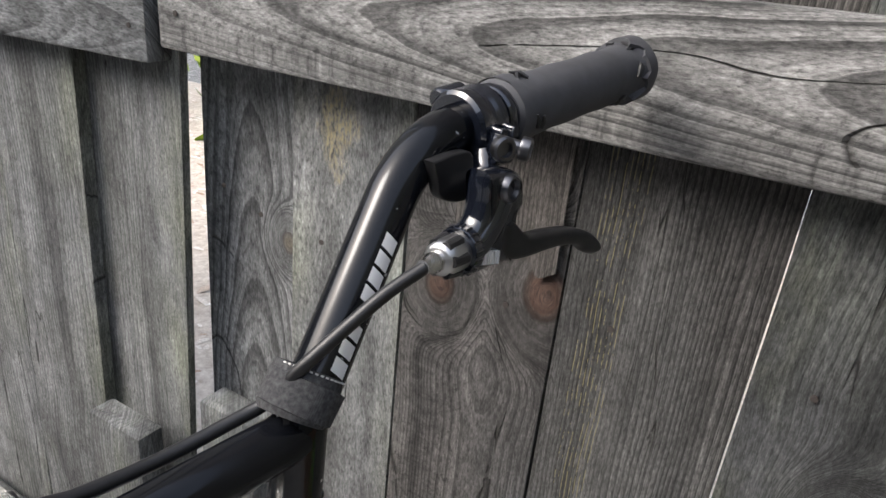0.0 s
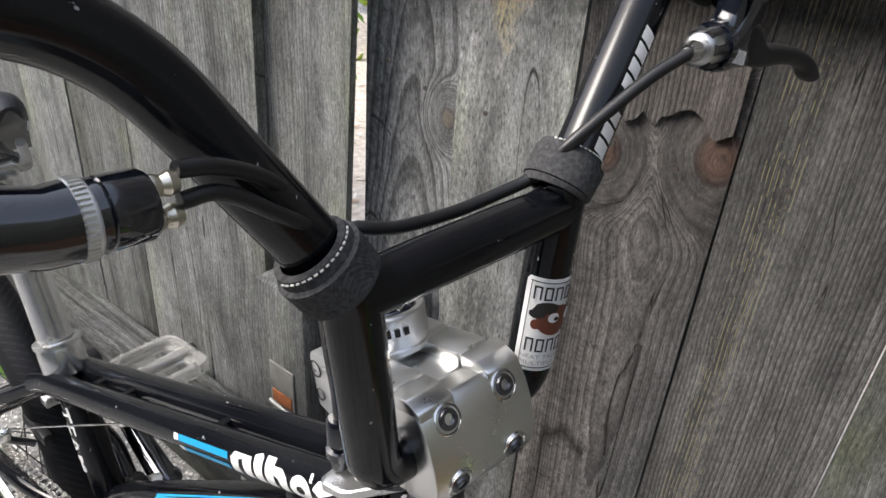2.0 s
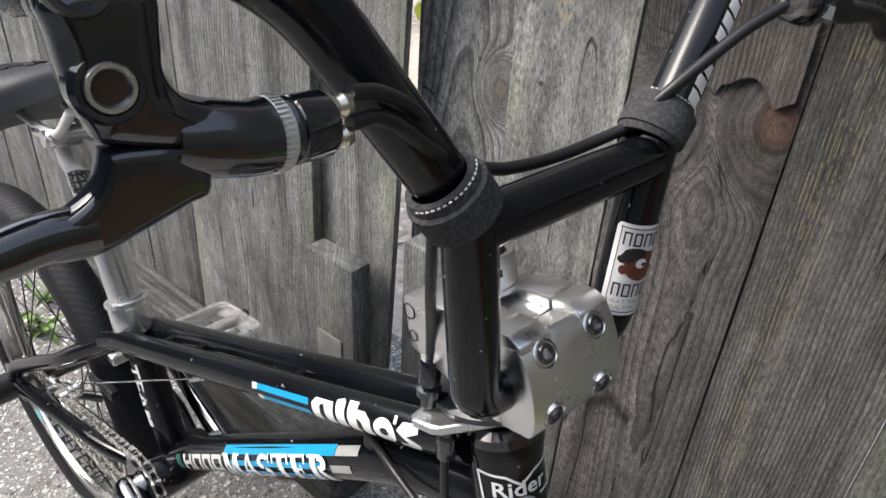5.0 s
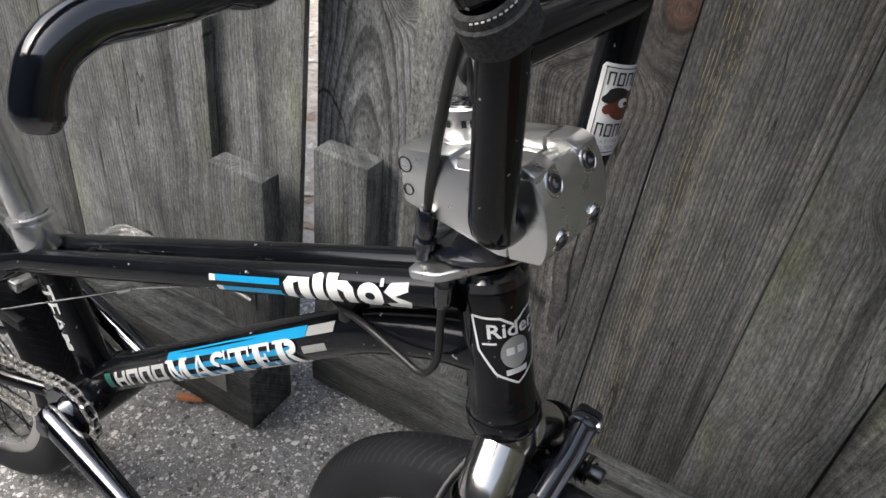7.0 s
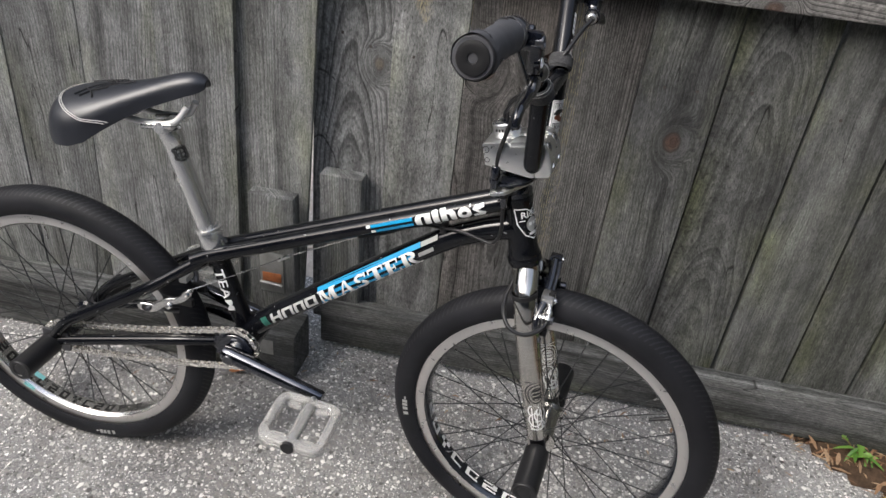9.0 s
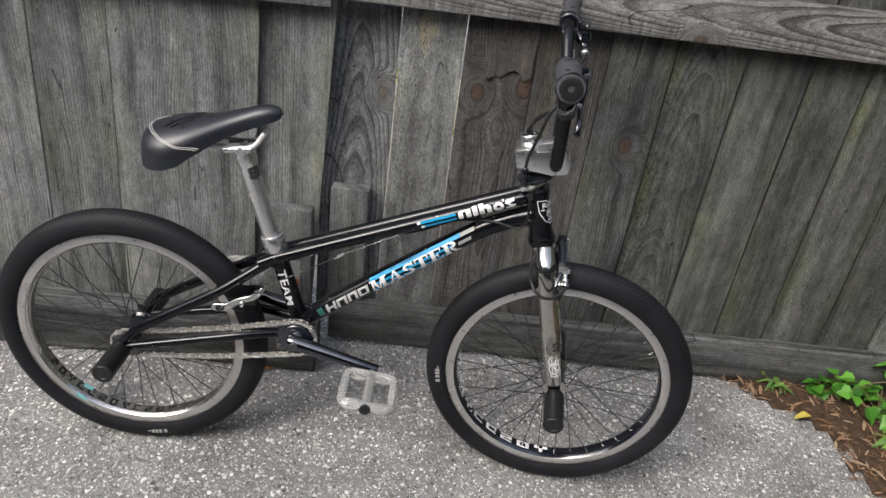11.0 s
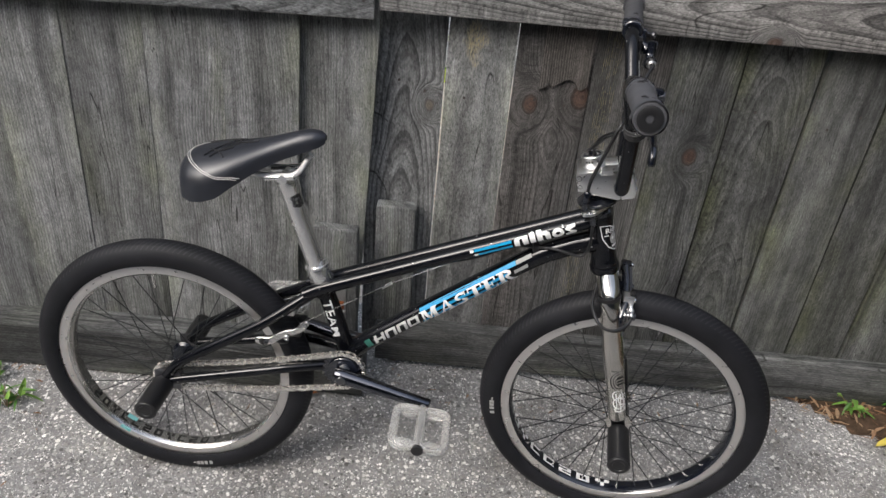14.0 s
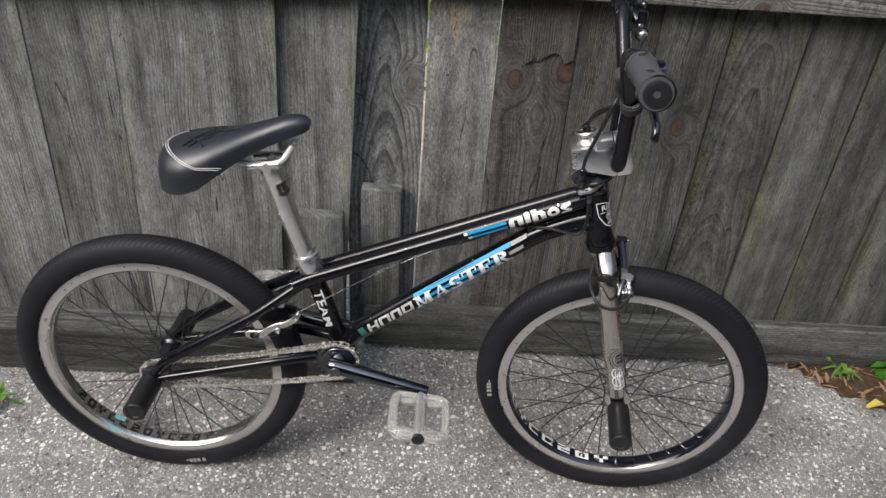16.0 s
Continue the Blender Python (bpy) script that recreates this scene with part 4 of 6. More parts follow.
wrap("stripe_tip", [rect(0.2985, 0.328, 0.0085, 0.0155, 0.28), rect(0.292, 0.318, -0.004, 0.002, 0.28)], g0, DT[2], 0.0175, grey_ink, down, label="pale grey stripe ends")
t0 = TT0 + V(0, -0.0165, 0)
u0 = 0.281
wrap("stripe_decal", [rect(u0 + 0.004, u0 + 0.068, 0.002, 0.0065), rect(u0 + 0.010, u0 + 0.068, -0.006, -0.0015)], t0, TT1 + V(0, -0.014, 0), 0.0118, blue_ink, near_tt, label="two bright blue stripes")
wrap("stripe_tip", [rect(u0 - 0.003, u0 + 0.0035, 0.002, 0.0065), rect(u0 + 0.003, u0 + 0.0095, -0.006, -0.0015)], t0, TT1 + V(0, -0.014, 0), 0.0118, white_ink, near_tt, label="white stripe ends")
polys, s = [], u0 + 0.072
for n, (w, hi) in enumerate(((0.026, 0.0085), (0.012, 0.0125), (0.025, 0.0125), (0.021, 0.008), (0.022, 0.0095))):
    lo = -0.0085
    if n == 0:
        polys += [[(s, lo + 0.002), (s + 0.008, lo), (s + 0.009, hi - 0.004), (s + 0.013, hi - 0.003), (s + 0.0135, hi), (s + 0.004, hi), (s, hi - 0.004)], [(s + 0.013, hi), (s + 0.023, hi), (s + 0.023, lo), (s + 0.0145, lo), (s + 0.0135, hi - 0.004)]]
    elif n == 1:
        polys += [[(s, lo), (s + 0.009, lo), (s + 0.009, hi - 0.002), (s + 0.006, hi), (s, hi - 0.002)]]
    elif n == 2:
        polys += [rect(s, s + 0.009, lo, hi), [(s + 0.009, 0.003), (s + 0.009, 0.008), (s + 0.017, 0.008), (s + 0.022, 0.004), (s + 0.022, lo), (s + 0.014, lo), (s + 0.0135, 0.001)]]
    elif n == 3:
        polys += ring_polys(s + 0.0095, -0.0005, 0.0098, 0.0085, 0.006, 16)
    else:
        polys += [[(s + 0.001, lo), (s + 0.016, lo), (s + 0.019, -0.003), (s + 0.008, 0.0005), (s + 0.018, 0.004), (s + 0.018, hi), (s + 0.005, hi - 0.001), (s, 0.003), (s + 0.009, -0.004), (s, -0.005)], rect(s - 0.003, s - 0.0005, 0.006, 0.011)]
    s += w
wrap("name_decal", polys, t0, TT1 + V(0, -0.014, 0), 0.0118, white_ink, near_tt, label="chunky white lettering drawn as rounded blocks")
word, wd = text_polys("TEAM", 0.0165, space=1.05, bold=0.012)
wrap("team_decal", [[(a * 0.076 / wd + 0.034, b - 0.0075) for a, b in p] for p in word], SEAT_T, BB, 0.0158, white_ink, seat_tube, label="white lettering")
wrap("sticker", [rect(0.000, 0.012, -0.008, 0.008)], g0 - d_dir * 0.016, DT[2], 0.0176, green_ink, down, label="small dark green sticker")
# shield on the head tube
SH_T = HEAD_T + (HEAD_T - HEAD_B).normalized() * 0.007
SH = []
for (a, b), (c, e) in zip([(0.022, 0.024), (0.024, 0.008), (0.03, 0.0), (0.024, -0.008), (0.022, -0.024), (0.045, -0.022), (0.062, -0.013), (0.071, 0.0), (0.062, 0.013), (0.045, 0.022)], [(0.024, 0.008), (0.03, 0.0), (0.024, -0.008), (0.022, -0.024), (0.045, -0.022), (0.062, -0.013), (0.071, 0.0), (0.062, 0.013), (0.045, 0.022), (0.022, 0.024)]):
    m = V(c - a, e - b).normalized()
    n = V(-m.y, m.x) * 0.0008
    SH.append([(a + n.x, b + n.y), (c + n.x, e + n.y), (c - n.x, e - n.y), (a - n.x, b - n.y)])
SH += [ rect(0.0400, 0.0415, -0.0195, -0.011), rect(0.0400, 0.0415, 0.011, 0.0195), rect(0.045, 0.050, -0.006, -0.001), rect(0.045, 0.050, 0.001, 0.006), rect(0.060, 0.064, -0.007, 0.007)]
F_SH = (0.86, -0.5, 0)
wrap("shield_sticker", SH, SH_T, HEAD_B, 0.0209, white_ink, head, facing=F_SH, label="black sticker with a white shield outline")
word, wd = text_polys("Rider", 0.0098, bold=0.02)
wrap("shield_word", [[(0.0372 - b, -0.0160 + a * 0.032 / wd) for a, b in p] for p in word], SH_T, HEAD_B, 0.0209, white_ink, head, facing=F_SH, label="white lettering")
wrap("shield_emblem", [oval(0.049, 0, 0.011, 0.0095)], SH_T, HEAD_B, 0.0208, grey_ink, head, facing=F_SH, lift=0.0003)

# ---- headset, rotor and stem
turned("lower_headset_cup", [(0.015, -0.014), (0.0225, -0.013), (0.0245, -0.008), (0.0245, -0.001), (0.0238, 0.001), (0.015, 0.001)], HEAD_B, AXIS, enamel)
turned("upper_headset_cup", [(0.015, 0.0), (0.0225, 0.0), (0.0225, 0.006), (0.019, 0.010), (0.015, 0.010)], HEAD_T, AXIS, black_ano)
LEVEL = Matrix.Translation(on_axis(0.681)) @ Matrix.Rotation(math.atan2(AXIS.x, AXIS.z), 4, "Y")
bm = bmesh.new()
half = [(0.0225, 0.004), (0.0205, 0.009), (-0.0095, 0.0395), (-0.0135, 0.0410), (-0.0265, 0.0410), (-0.0300, 0.0380), (-0.0305, 0.0300), (-0.0230, 0.0210)]
outline = [(x, -y) for x, y in half] + [(x, y) for x, y in reversed(half)]
rows = [[bm.verts.new((0.001 + x * k, y * k, z)) for x, y in outline] for z, k in ((0.0, 0.97), (0.0008, 1.0), (0.0048, 1.0), (0.0056, 0.97))]
for r0, r1 in zip(rows, rows[1:]):
    for j in range(len(outline)):
        bm.faces.new((r0[j], r0[(j + 1) % len(outline)], r1[(j + 1) % len(outline)], r1[j]))
bm.faces.new(rows[0])
bm.faces.new(rows[-1])
part("rotor_plate", bm, alloy, bike, "flat silver detangler plate", LEVEL)
turned("rotor_body", [(0.016, 0.0065), (0.030, 0.0065), (0.0335, 0.009), (0.0335, 0.012), (0.026, 0.0165), (0.0185, 0.019), (0.0165, 0.024), (0.015, 0.024)], on_axis(0.681), AXIS, black_ano, xf=STEER)
turned("headset_spacer", [(0.0, -0.02), (0.0165, -0.02), (0.0165, 0.0), (0.0, 0.0)], on_axis(0.717), AXIS, dark_steel, xf=STEER)


# the stem's own frame: u forward, v across, w along the steering axis
_c, _s = AXIS.z, -AXIS.x
STEM = STEER @ Matrix.Translation((0.7025, -0.0028, 0.7278)) @ Matrix(((_c, 0, -_s, 0), (0, 1, 0, 0), (_s, 0, _c, 0), (0, 0, 0, 1)))


def block(profile, y0, y1, chamfer=0.0011):
    """A machined block: a profile in (u, w) carried across from y0 to y1, with all edges broken."""
    bm = bmesh.new()
    rows = [[bm.verts.new((u, y, w)) for u, w in profile] for y in (y0, y1)]
    for j in range(len(profile)):
        bm.faces.new((rows[0][j], rows[0][(j + 1) % len(profile)], rows[1][(j + 1) % len(profile)], rows[1][j]))
    bm.faces.new(rows[0])
    bm.faces.new(rows[1])
    bmesh.ops.recalc_face_normals(bm, faces=bm.faces)
    sharp = [e for e in bm.edges if e.calc_face_angle(0) > 0.45]
    bmesh.ops.bevel(bm, geom=sharp, offset=chamfer, segments=2, affect="EDGES", profile=0.5)
    return bm


def stem():
    """Top-load block: rear clamp round the steerer, open trough between two lugs and a bowed face plate with four bolts."""
    st = part("stem", block([(-0.0265, 0.0185), (-0.0245, 0.0215), (0.0075, 0.0215), (0.0110, 0.0155), (0.0372, 0.0150), (0.0372, -0.0285), (0.0310, -0.0285), (-0.0265, -0.0085)], -0.0292, 0.0292), alloy, bike, "polished silver four-bolt handlebar stem", STEM)
    bow = [(0.0530 - 0.08 * math.sin(a) * 0.0235 + 0.0085 * math.cos(a) * (1 if abs(a) < 1.2 else 0.9), -0.0050 + 0.0235 * math.sin(a)) for a in (radians(-80 + 160 * i / 10) for i in range(11))]
    face = part("face_plate", block([(0.0386, -0.0285), *bow, (0.0530, 0.0160), (0.0386, 0.0150)], -0.0300, 0.0300), alloy, st, "bowed silver face plate", STEM)
    for s in (-1, 1):
        y0, y1 = sorted((s * 0.0100, s * 0.0288))
        part("stem_lug", block([(0.0110, 0.0140), (0.0125, 0.0212), (0.0370, 0.0214), (0.0370, 0.0140)], y0, y1, 0.0008), alloy, st, xf=STEM)
        y0, y1 = sorted((s * 0.0100, s * 0.0296))
        part("face_lug", block([(0.0388, 0.0120), (0.0388, 0.0214), (0.0490, 0.0212), (0.0560, 0.0172), (0.0570, 0.0120)], y0, y1, 0.0008), alloy, face, xf=STEM)
        for w, tilt in ((0.0098, 0.34), (-0.0205, -0.42)):
            u = 0.0530 - 0.08 * (w + 0.005) + 0.0085 * math.sqrt(max(0.0, 1 - ((w + 0.005) / 0.0235) ** 2))
            c, ax = V(u, s * 0.0166, w), V(1, 0, tilt).normalized()
            turned("bolt_recess", [(0.0050, -0.0010), (0.0056, 0.0003), (0.0064, 0.0012), (0.0070, 0.0008), (0.0072, -0.002)], c - ax * 0.0008, ax, silver, face, "bright countersunk ring", STEM, 28)
            socket_bolt(c - ax * 0.0030, ax, 0.0048, face, STEM, dark_steel)
    for u, w, r in ((-0.0222, 0.0128, 0.0044), (-0.0222, -0.0012, 0.0032)):
        turned("bolt_hole", [(0.0, -0.004), (r * 0.8, -0.004), (r * 0.85, 0.0002), (r, 0.0004), (r * 1.05, 0.0)], (u, -0.0293, w), (0, -1, 0), black_plastic, st, "dark clamp bolt hole", STEM, 20)
    cap = turned("top_cap", [(0.0, 0.020), (0.0178, 0.020), (0.0182, 0.0225), (0.0176, 0.0235), (0.0182, 0.0245), (0.0182, 0.0390), (0.0174, 0.0400), (0.0150, 0.0400), (0.0146, 0.0385), (0.0, 0.0380)], (0, 0.002, 0), (0, 0, 1), alloy, st, "silver compression cap", STEM, 44)
    turned("cap_insert", [(0.0, 0.0386), (0.0035, 0.0386), (0.0045, 0.0402), (0.0128, 0.0402), (0.0138, 0.0392), (0.0142, 0.0384)], (0, 0.002, 0), (0, 0, 1), black_ano, cap, "black ribbed cap insert", STEM)
    for i in range(9):
        a = radians(40 * i)
        part("cap_rib", box(bmesh.new(), (0.0060, -0.0011, 0.0400), (0.0118, 0.0011, 0.0410), 0.0003), silver, cap, xf=STEM @ Matrix.Translation((0, 0.002, 0)) @ Matrix.Rotation(a, 4, "Z"))
    for i in range(9):
        if i != 5:
            wrap("cap_mark", [rect(0.007, 0.0108, (i - 4) * 0.0043, (i - 4) * 0.0043 + 0.0026)], (0, 0.002, 0.0235), (0, 0.002, 0.0400), 0.0182, black_ink, cap, facing=(0.55, -1, 0), xf=STEM)
    return st


st = stem()

# ---- handlebar
def bar_end(s, y):
    """The middle of the grip section at a distance from the centre."""
    return V(0.7240 + (y - 0.128) * 0.026, s * y, 0.9195 + (y - 0.128) * 0.091)


TOP_BEND = {-1: V(0.7165, -0.1175, 0.9205), 1: bar_end(1, 0.132)}
bm = bmesh.new()
for s in (-1, 1):
    pts = [V(0.7418, 0.0, 0.7318), V(0.7428, s * 0.0465, 0.7300), V(0.7410, s * 0.0560, 0.8250), TOP_BEND[s], bar_end(s, 0.190), bar_end(s, 0.316)]
    path = rounded(pts[:2] + [pts[2].lerp(pts[1], 0.30)], 0.013, 6) + rounded([pts[2].lerp(pts[1], 0.12)] + pts[2:], 0.045, 10)
    tube(bm, path, 0.0112, 24)
tube(bm, [(0.7415, -0.053, 0.8205), (0.7415, 0.053, 0.8205)], 0.0107, 22)
hb = part("handlebar", bm, enamel, bike, "gloss black four-piece handlebar with a crossbar", STEER)
for s in (-1, 1):
    ys = [0.188, 0.190, 0.200] + [0.200 + 0.0128 * i for i in range(1, 9)] + [0.306, 0.309, 0.317, 0.319]
    gr = [0.0150, 0.0170, 0.0166] + [0.0158 + 0.0005 * math.sin(i * 2.4) for i in range(1, 9)] + [0.0164, 0.0180, 0.0182, 0.0168]
    bm = bmesh.new()
    tube(bm, [bar_end(s, y) for y in ys], gr, 28)
    for v in bm.verts:
        v.co += (v.co - bar_end(s, abs(v.co.y))).normalized() * noise.noise(v.co * 140) * 0.0006
    g = part("grip", bm, grip_rubber, hb, "worn dark grey rubber grip with torn edges", STEER)
    turned("bar_plug", [(0.0, -0.002), (0.004, -0.001), (0.0045, 0.0015), (0.0105, 0.0025), (0.0140, 0.0015), (0.0145, -0.002)], bar_end(s, 0.319), (0, s, 0.09), black_plastic, g, xf=STEER)
    # torn outer skin at both ends of the grip, with ragged edges and loose flaps
    for y0, wide_, way in ((0.1885, 0.013, 1), (0.3175, 0.017, -1)):
        bm, n_ = bmesh.new(), 36
        rows = [[], [], []]
        for i in range(n_):
            a = 2 * math.pi * i / n_
            reach = wide_ * (0.75 + 0.5 * noise.noise(V(math.cos(a) * 2.3, math.sin(a) * 2.3, y0 * 50 + s)) + random.uniform(-0.14, 0.14))
            lift_ = 0.0176 + 0.0008 * noise.noise(V(math.cos(a) * 3, math.sin(a) * 3, y0 * 90)) + (0.0016 if way < 0 else 0.0)
            for row, f, r_ in ((0, 0.0, lift_), (1, 0.93, lift_ + 0.0002), (2, 1.0, 0.0155)):
                m = bar_end(s, y0 + way * reach * f)
                rows[row].append(bm.verts.new(m + V(r_ * math.cos(a), 0, r_ * math.sin(a))))
        for r0, r1 in zip(rows, rows[1:]):
            for i in range(n_):
                bm.faces.new((r0[i], r0[(i + 1) % n_], r1[(i + 1) % n_], r1[i]))
        part("torn_skin", bm, grip_rubber, g, "ragged torn rubber skin", STEER)
    for i in range(14):
        a, y = random.uniform(0, 6.28), random.choice((0.194, 0.199, 0.204, 0.292, 0.299, 0.304)) + random.uniform(-0.003, 0.003)
        m = bar_end(s, y)
        c = m + V(0.0170 * math.cos(a), 0, 0.0170 * math.sin(a))
        e = m + V(0.0180 * math.cos(a + 0.45), random.uniform(-0.007, 0.007), 0.0180 * math.sin(a + 0.45))
        pipe("tear", [c, (c + e) / 2 + V(0, 0.001, 0.0008), e], [0.0007, 0.0014, 0.0006], rubber, g, xf=STEER, seg=6)
    # cloth strap round the bar, crossbar and cables
    q = V(0.7405, -0.0640, 0.8350) if s < 0 else V(0.7390, 0.0580, 0.8360)
    dd = (TOP_BEND[s] - V(0.7410, s * 0.0560, 0.8250)).normalized()
    sp_b = turned("cloth_strap", [(0.0112, -0.0098), (0.0138, -0.0100), (0.0148, -0.0080), (0.0143, -0.003), (0.0149, 0.002), (0.0144, 0.007), (0.0138, 0.0094), (0.0112, 0.0096)], q, dd, strap_mat, hb, "dark woven hook-and-loop strap", STEER, 30)
    turned("strap_end", [(0.0140, -0.0075), (0.0157, -0.0072), (0.0160, 0.0055), (0.0140, 0.0060)], q + V(0.0006, 0, -0.0004), dd + V(0.04, 0.03, -0.05), strap_mat, sp_b, "loose outer turn of the strap", STEER, 26)
    d, n, b = frame_of(dd)
    for i in range(16):
        a = radians(95 + 9.0 * i)
        c = q + d * 0.0088 + (n * math.cos(a) + b * math.sin(a)) * 0.0144
        t = (b * math.cos(a) - n * math.sin(a)) * 0.0006
        pipe("stitch", [c - t, c + t], 0.00038, white_cord, sp_b, xf=STEER, seg=5)
lo, hi = V(0.7425, 0.0479, 0.7427), V(0.7411, 0.0556, 0.8210)
STK = (0.97, -0.10, 0)
wrap("paper_sticker", [[(0.001, -0.017), (0.046, -0.017), (0.048, -0.0155), (0.048, 0.0155), (0.046, 0.017), (0.001, 0.017), (-0.001, 0.0155), (-0.001, -0.0155)]], lo, hi, 0.0112, white_ink, hb, STK, "white paper sticker with a brown round emblem", STEER)
for row, tall, count in ((0.0372, 0.0068, 6), (0.0098, 0.0072, 5)):
    for i in range(count):
        t = 0.0128 - i * 0.0047
        marks_ = [rect(row, row + tall, t - 0.0008, t), rect(row, row + tall, t - 0.0036, t - 0.0028), rect(row + tall - 0.0009, row + tall, t - 0.0036, t)]
        wrap("sticker_mark", marks_ + ([rect(row, row + 0.0009, t - 0.0036, t)] if i % 2 else []), lo, hi, 0.0112, black_ink, hb, STK, xf=STEER, lift=0.0009)
for a in (-0.0145, 0.0141):
    wrap("sticker_line", [rect(0.0006, 0.0464, a, a + 0.0004)], lo, hi, 0.0112, black_ink, hb, STK, xf=STEER, lift=0.0009)
for a in (0.0008, 0.0458):
    wrap("sticker_line", [rect(a, a + 0.0005, -0.015, 0.015)], lo, hi, 0.0112, black_ink, hb, STK, xf=STEER, lift=0.0009)
for n, w_ in enumerate(("HEAT TREATED", "MULTIPLE")):
    word, wd = text_polys(w_, 0.0021)
    k = 0.025 / wd if n == 0 else 0.0165 / wd
    wrap("sticker_print", [[(0.0060 - n * 0.0034 + b, 0.0140 - a * k) for a, b in p] for p in word], lo, hi, 0.0112, grey_ink, hb, STK, xf=STEER, lift=0.0009)
wrap("sticker_emblem", [oval(0.0268, 0.0008, 0.0080, 0.0092), oval(0.0245, 0.0098, 0.0026, 0.0022)], lo, hi, 0.0112, brown_ink, hb, STK, xf=STEER, lift=0.0010)
wrap("sticker_emblem", [oval(0.0335, 0.0060, 0.0030, 0.0052), oval(0.0312, 0.0090, 0.0030, 0.0032), oval(0.0300, 0.0108, 0.0022, 0.0026)], lo, hi, 0.0112, black_ink, hb, STK, xf=STEER, lift=0.0012)
for t in (0.004, -0.0045):
    wrap("sticker_emblem", [oval(0.0285, t - 0.0015, 0.0026, 0.0026)], lo, hi, 0.0112, white_ink, hb, STK, xf=STEER, lift=0.0014)
for t in (0.004, -0.0045):
    wrap("sticker_emblem", [oval(0.0283, t - 0.0024, 0.0011, 0.0011)], lo, hi, 0.0112, black_ink, hb, STK, xf=STEER, lift=0.0018)
a0, a1 = V(0.7410, 0.0560, 0.8250), bar_end(1, 0.132)
p0, p1 = a0.lerp(a1, 0.17), a0.lerp(a1, 0.63)
for i in range(8):
    if i != 3:
        wrap("bar_decal", [rect(0.000 + i * 0.0075, 0.0060 + i * 0.0075, -0.0034, 0.0034, 0.3)], p0, p1, 0.0113, white_ink, hb, (1.0, -0.30, 0.05), "white lettering drawn as bars", STEER)


# ---- brake levers
def left_lever():
    """One-finger lever under the bar: split clamp, body, pivot, curved blade and a barrel for two cables."""
    s = -1
    c = bar_end(s, 0.1735)
    bm = bmesh.new()
    lathe(bm, [(0.0112, -0.0065), (0.0152, -0.0065), (0.0162, -0.005), (0.0162, 0.005), (0.0152, 0.0065), (0.0112, 0.0065)], c, (0, 1, s * 0.09), 30, closed=True)
    box(bm, c + V(0.006, -0.0062, -0.012), c + V(0.030, 0.0062, 0.006), 0.003)
    clamp_ob = part("brake_lever", bm, black_ano, bike, "black one-finger brake lever", STEER)
    pv = V(0.7560, s * 0.1717, 0.8995)
    ring, end = V(0.7500, s * 0.1365, 0.8790), V(0.7485, s * 0.1170, 0.8775)
    ax = (end - ring).normalized()
    bm = slab(bmesh.new(), [(0.1450, 0.8890), (0.1500, 0.8905), (0.1565, 0.8940), (0.1595, 0.9000), (0.1590, 0.9070), (0.1600, 0.9180), (0.1790, 0.9180), (0.1795, 0.9090), (0.1785, 0.8970), (0.1765, 0.8905), (0.1735, 0.8865), (0.1535, 0.8805), (0.1480, 0.8800)], 0.7495, 0.0072, 0.0045, s)
    tube(bm, [V(0.7505, s * 0.160, 0.8840), V(0.7505, s * 0.152, 0.8820), ring - ax * 0.006, ring], [0.0075, 0.0094, 0.0093, 0.0096], 20)
    box(bm, c + V(-0.004, -0.0065, -0.014), c + V(0.028, 0.0065, -0.002), 0.003)
    part("lever_body", bm, black_ano, clamp_ob, xf=STEER)
    outline = [(0.1755, 0.8862), (0.1700, 0.8857), (0.1600, 0.8838), (0.1545, 0.8800), (0.1540, 0.8712), (0.1605, 0.8690), (0.1720, 0.8655), (0.1800, 0.8632), (0.1880, 0.8640), (0.1935, 0.8668), (0.1920, 0.8722), (0.1840, 0.8745), (0.1785, 0.8788)]
    bm = slab(bmesh.new(), outline, 0.7525, 0.0046, 0.0028, s)
    blade = curve_points([V(0.7525, s * y, z) for y, z in ((0.1800, 0.8690), (0.1900, 0.8694), (0.2000, 0.8682), (0.2090, 0.8676), (0.2180, 0.8672), (0.2255, 0.8635), (0.2295, 0.8570), (0.2312, 0.8505))], 36)
    tube(bm, blade, [np.interp(i / (len(blade) - 1), [0, 0.25, 0.5, 0.85, 0.95, 1], [0.0056, 0.0054, 0.0050, 0.0048, 0.0050, 0.0036]) for i in range(len(blade))], 16)
    part("lever_blade", bm, black_ano, clamp_ob, "curved black lever blade", STEER)
    for k, o, mat in ((pv, 0.0044, alloy), (c + V(0.030, 0.0, -0.004), 0.0056, dark_steel), (c + V(0.016, 0.012, 0.002), 0.0050, black_ano)):
        a = V(1, 0, 0.1)
        turned("pivot_boss", [(0.0, -0.006), (o * 1.25, -0.006), (o * 1.25, 0.0005), (o * 1.12, 0.0018), (o * 0.92, 0.0018), (o * 0.80, 0.0006), (o * 0.78, -0.001), (0, -0.001)], k, a, mat, clamp_ob, "shiny pivot bolt with a dark recess", STEER, 28)
        disc("bolt_socket", k + V(-0.0008, 0, 0), a, o * 0.76, 0.0006, black_plastic, clamp_ob, xf=STEER)
    turned("boss_rim", [(0.0056, -0.005), (0.0078, -0.005), (0.0078, 0.0), (0.0068, 0.0012), (0.0056, 0.0010)], pv, V(1, 0, 0.1), black_ano, clamp_ob, "raised black rim round the pivot", STEER, 30)
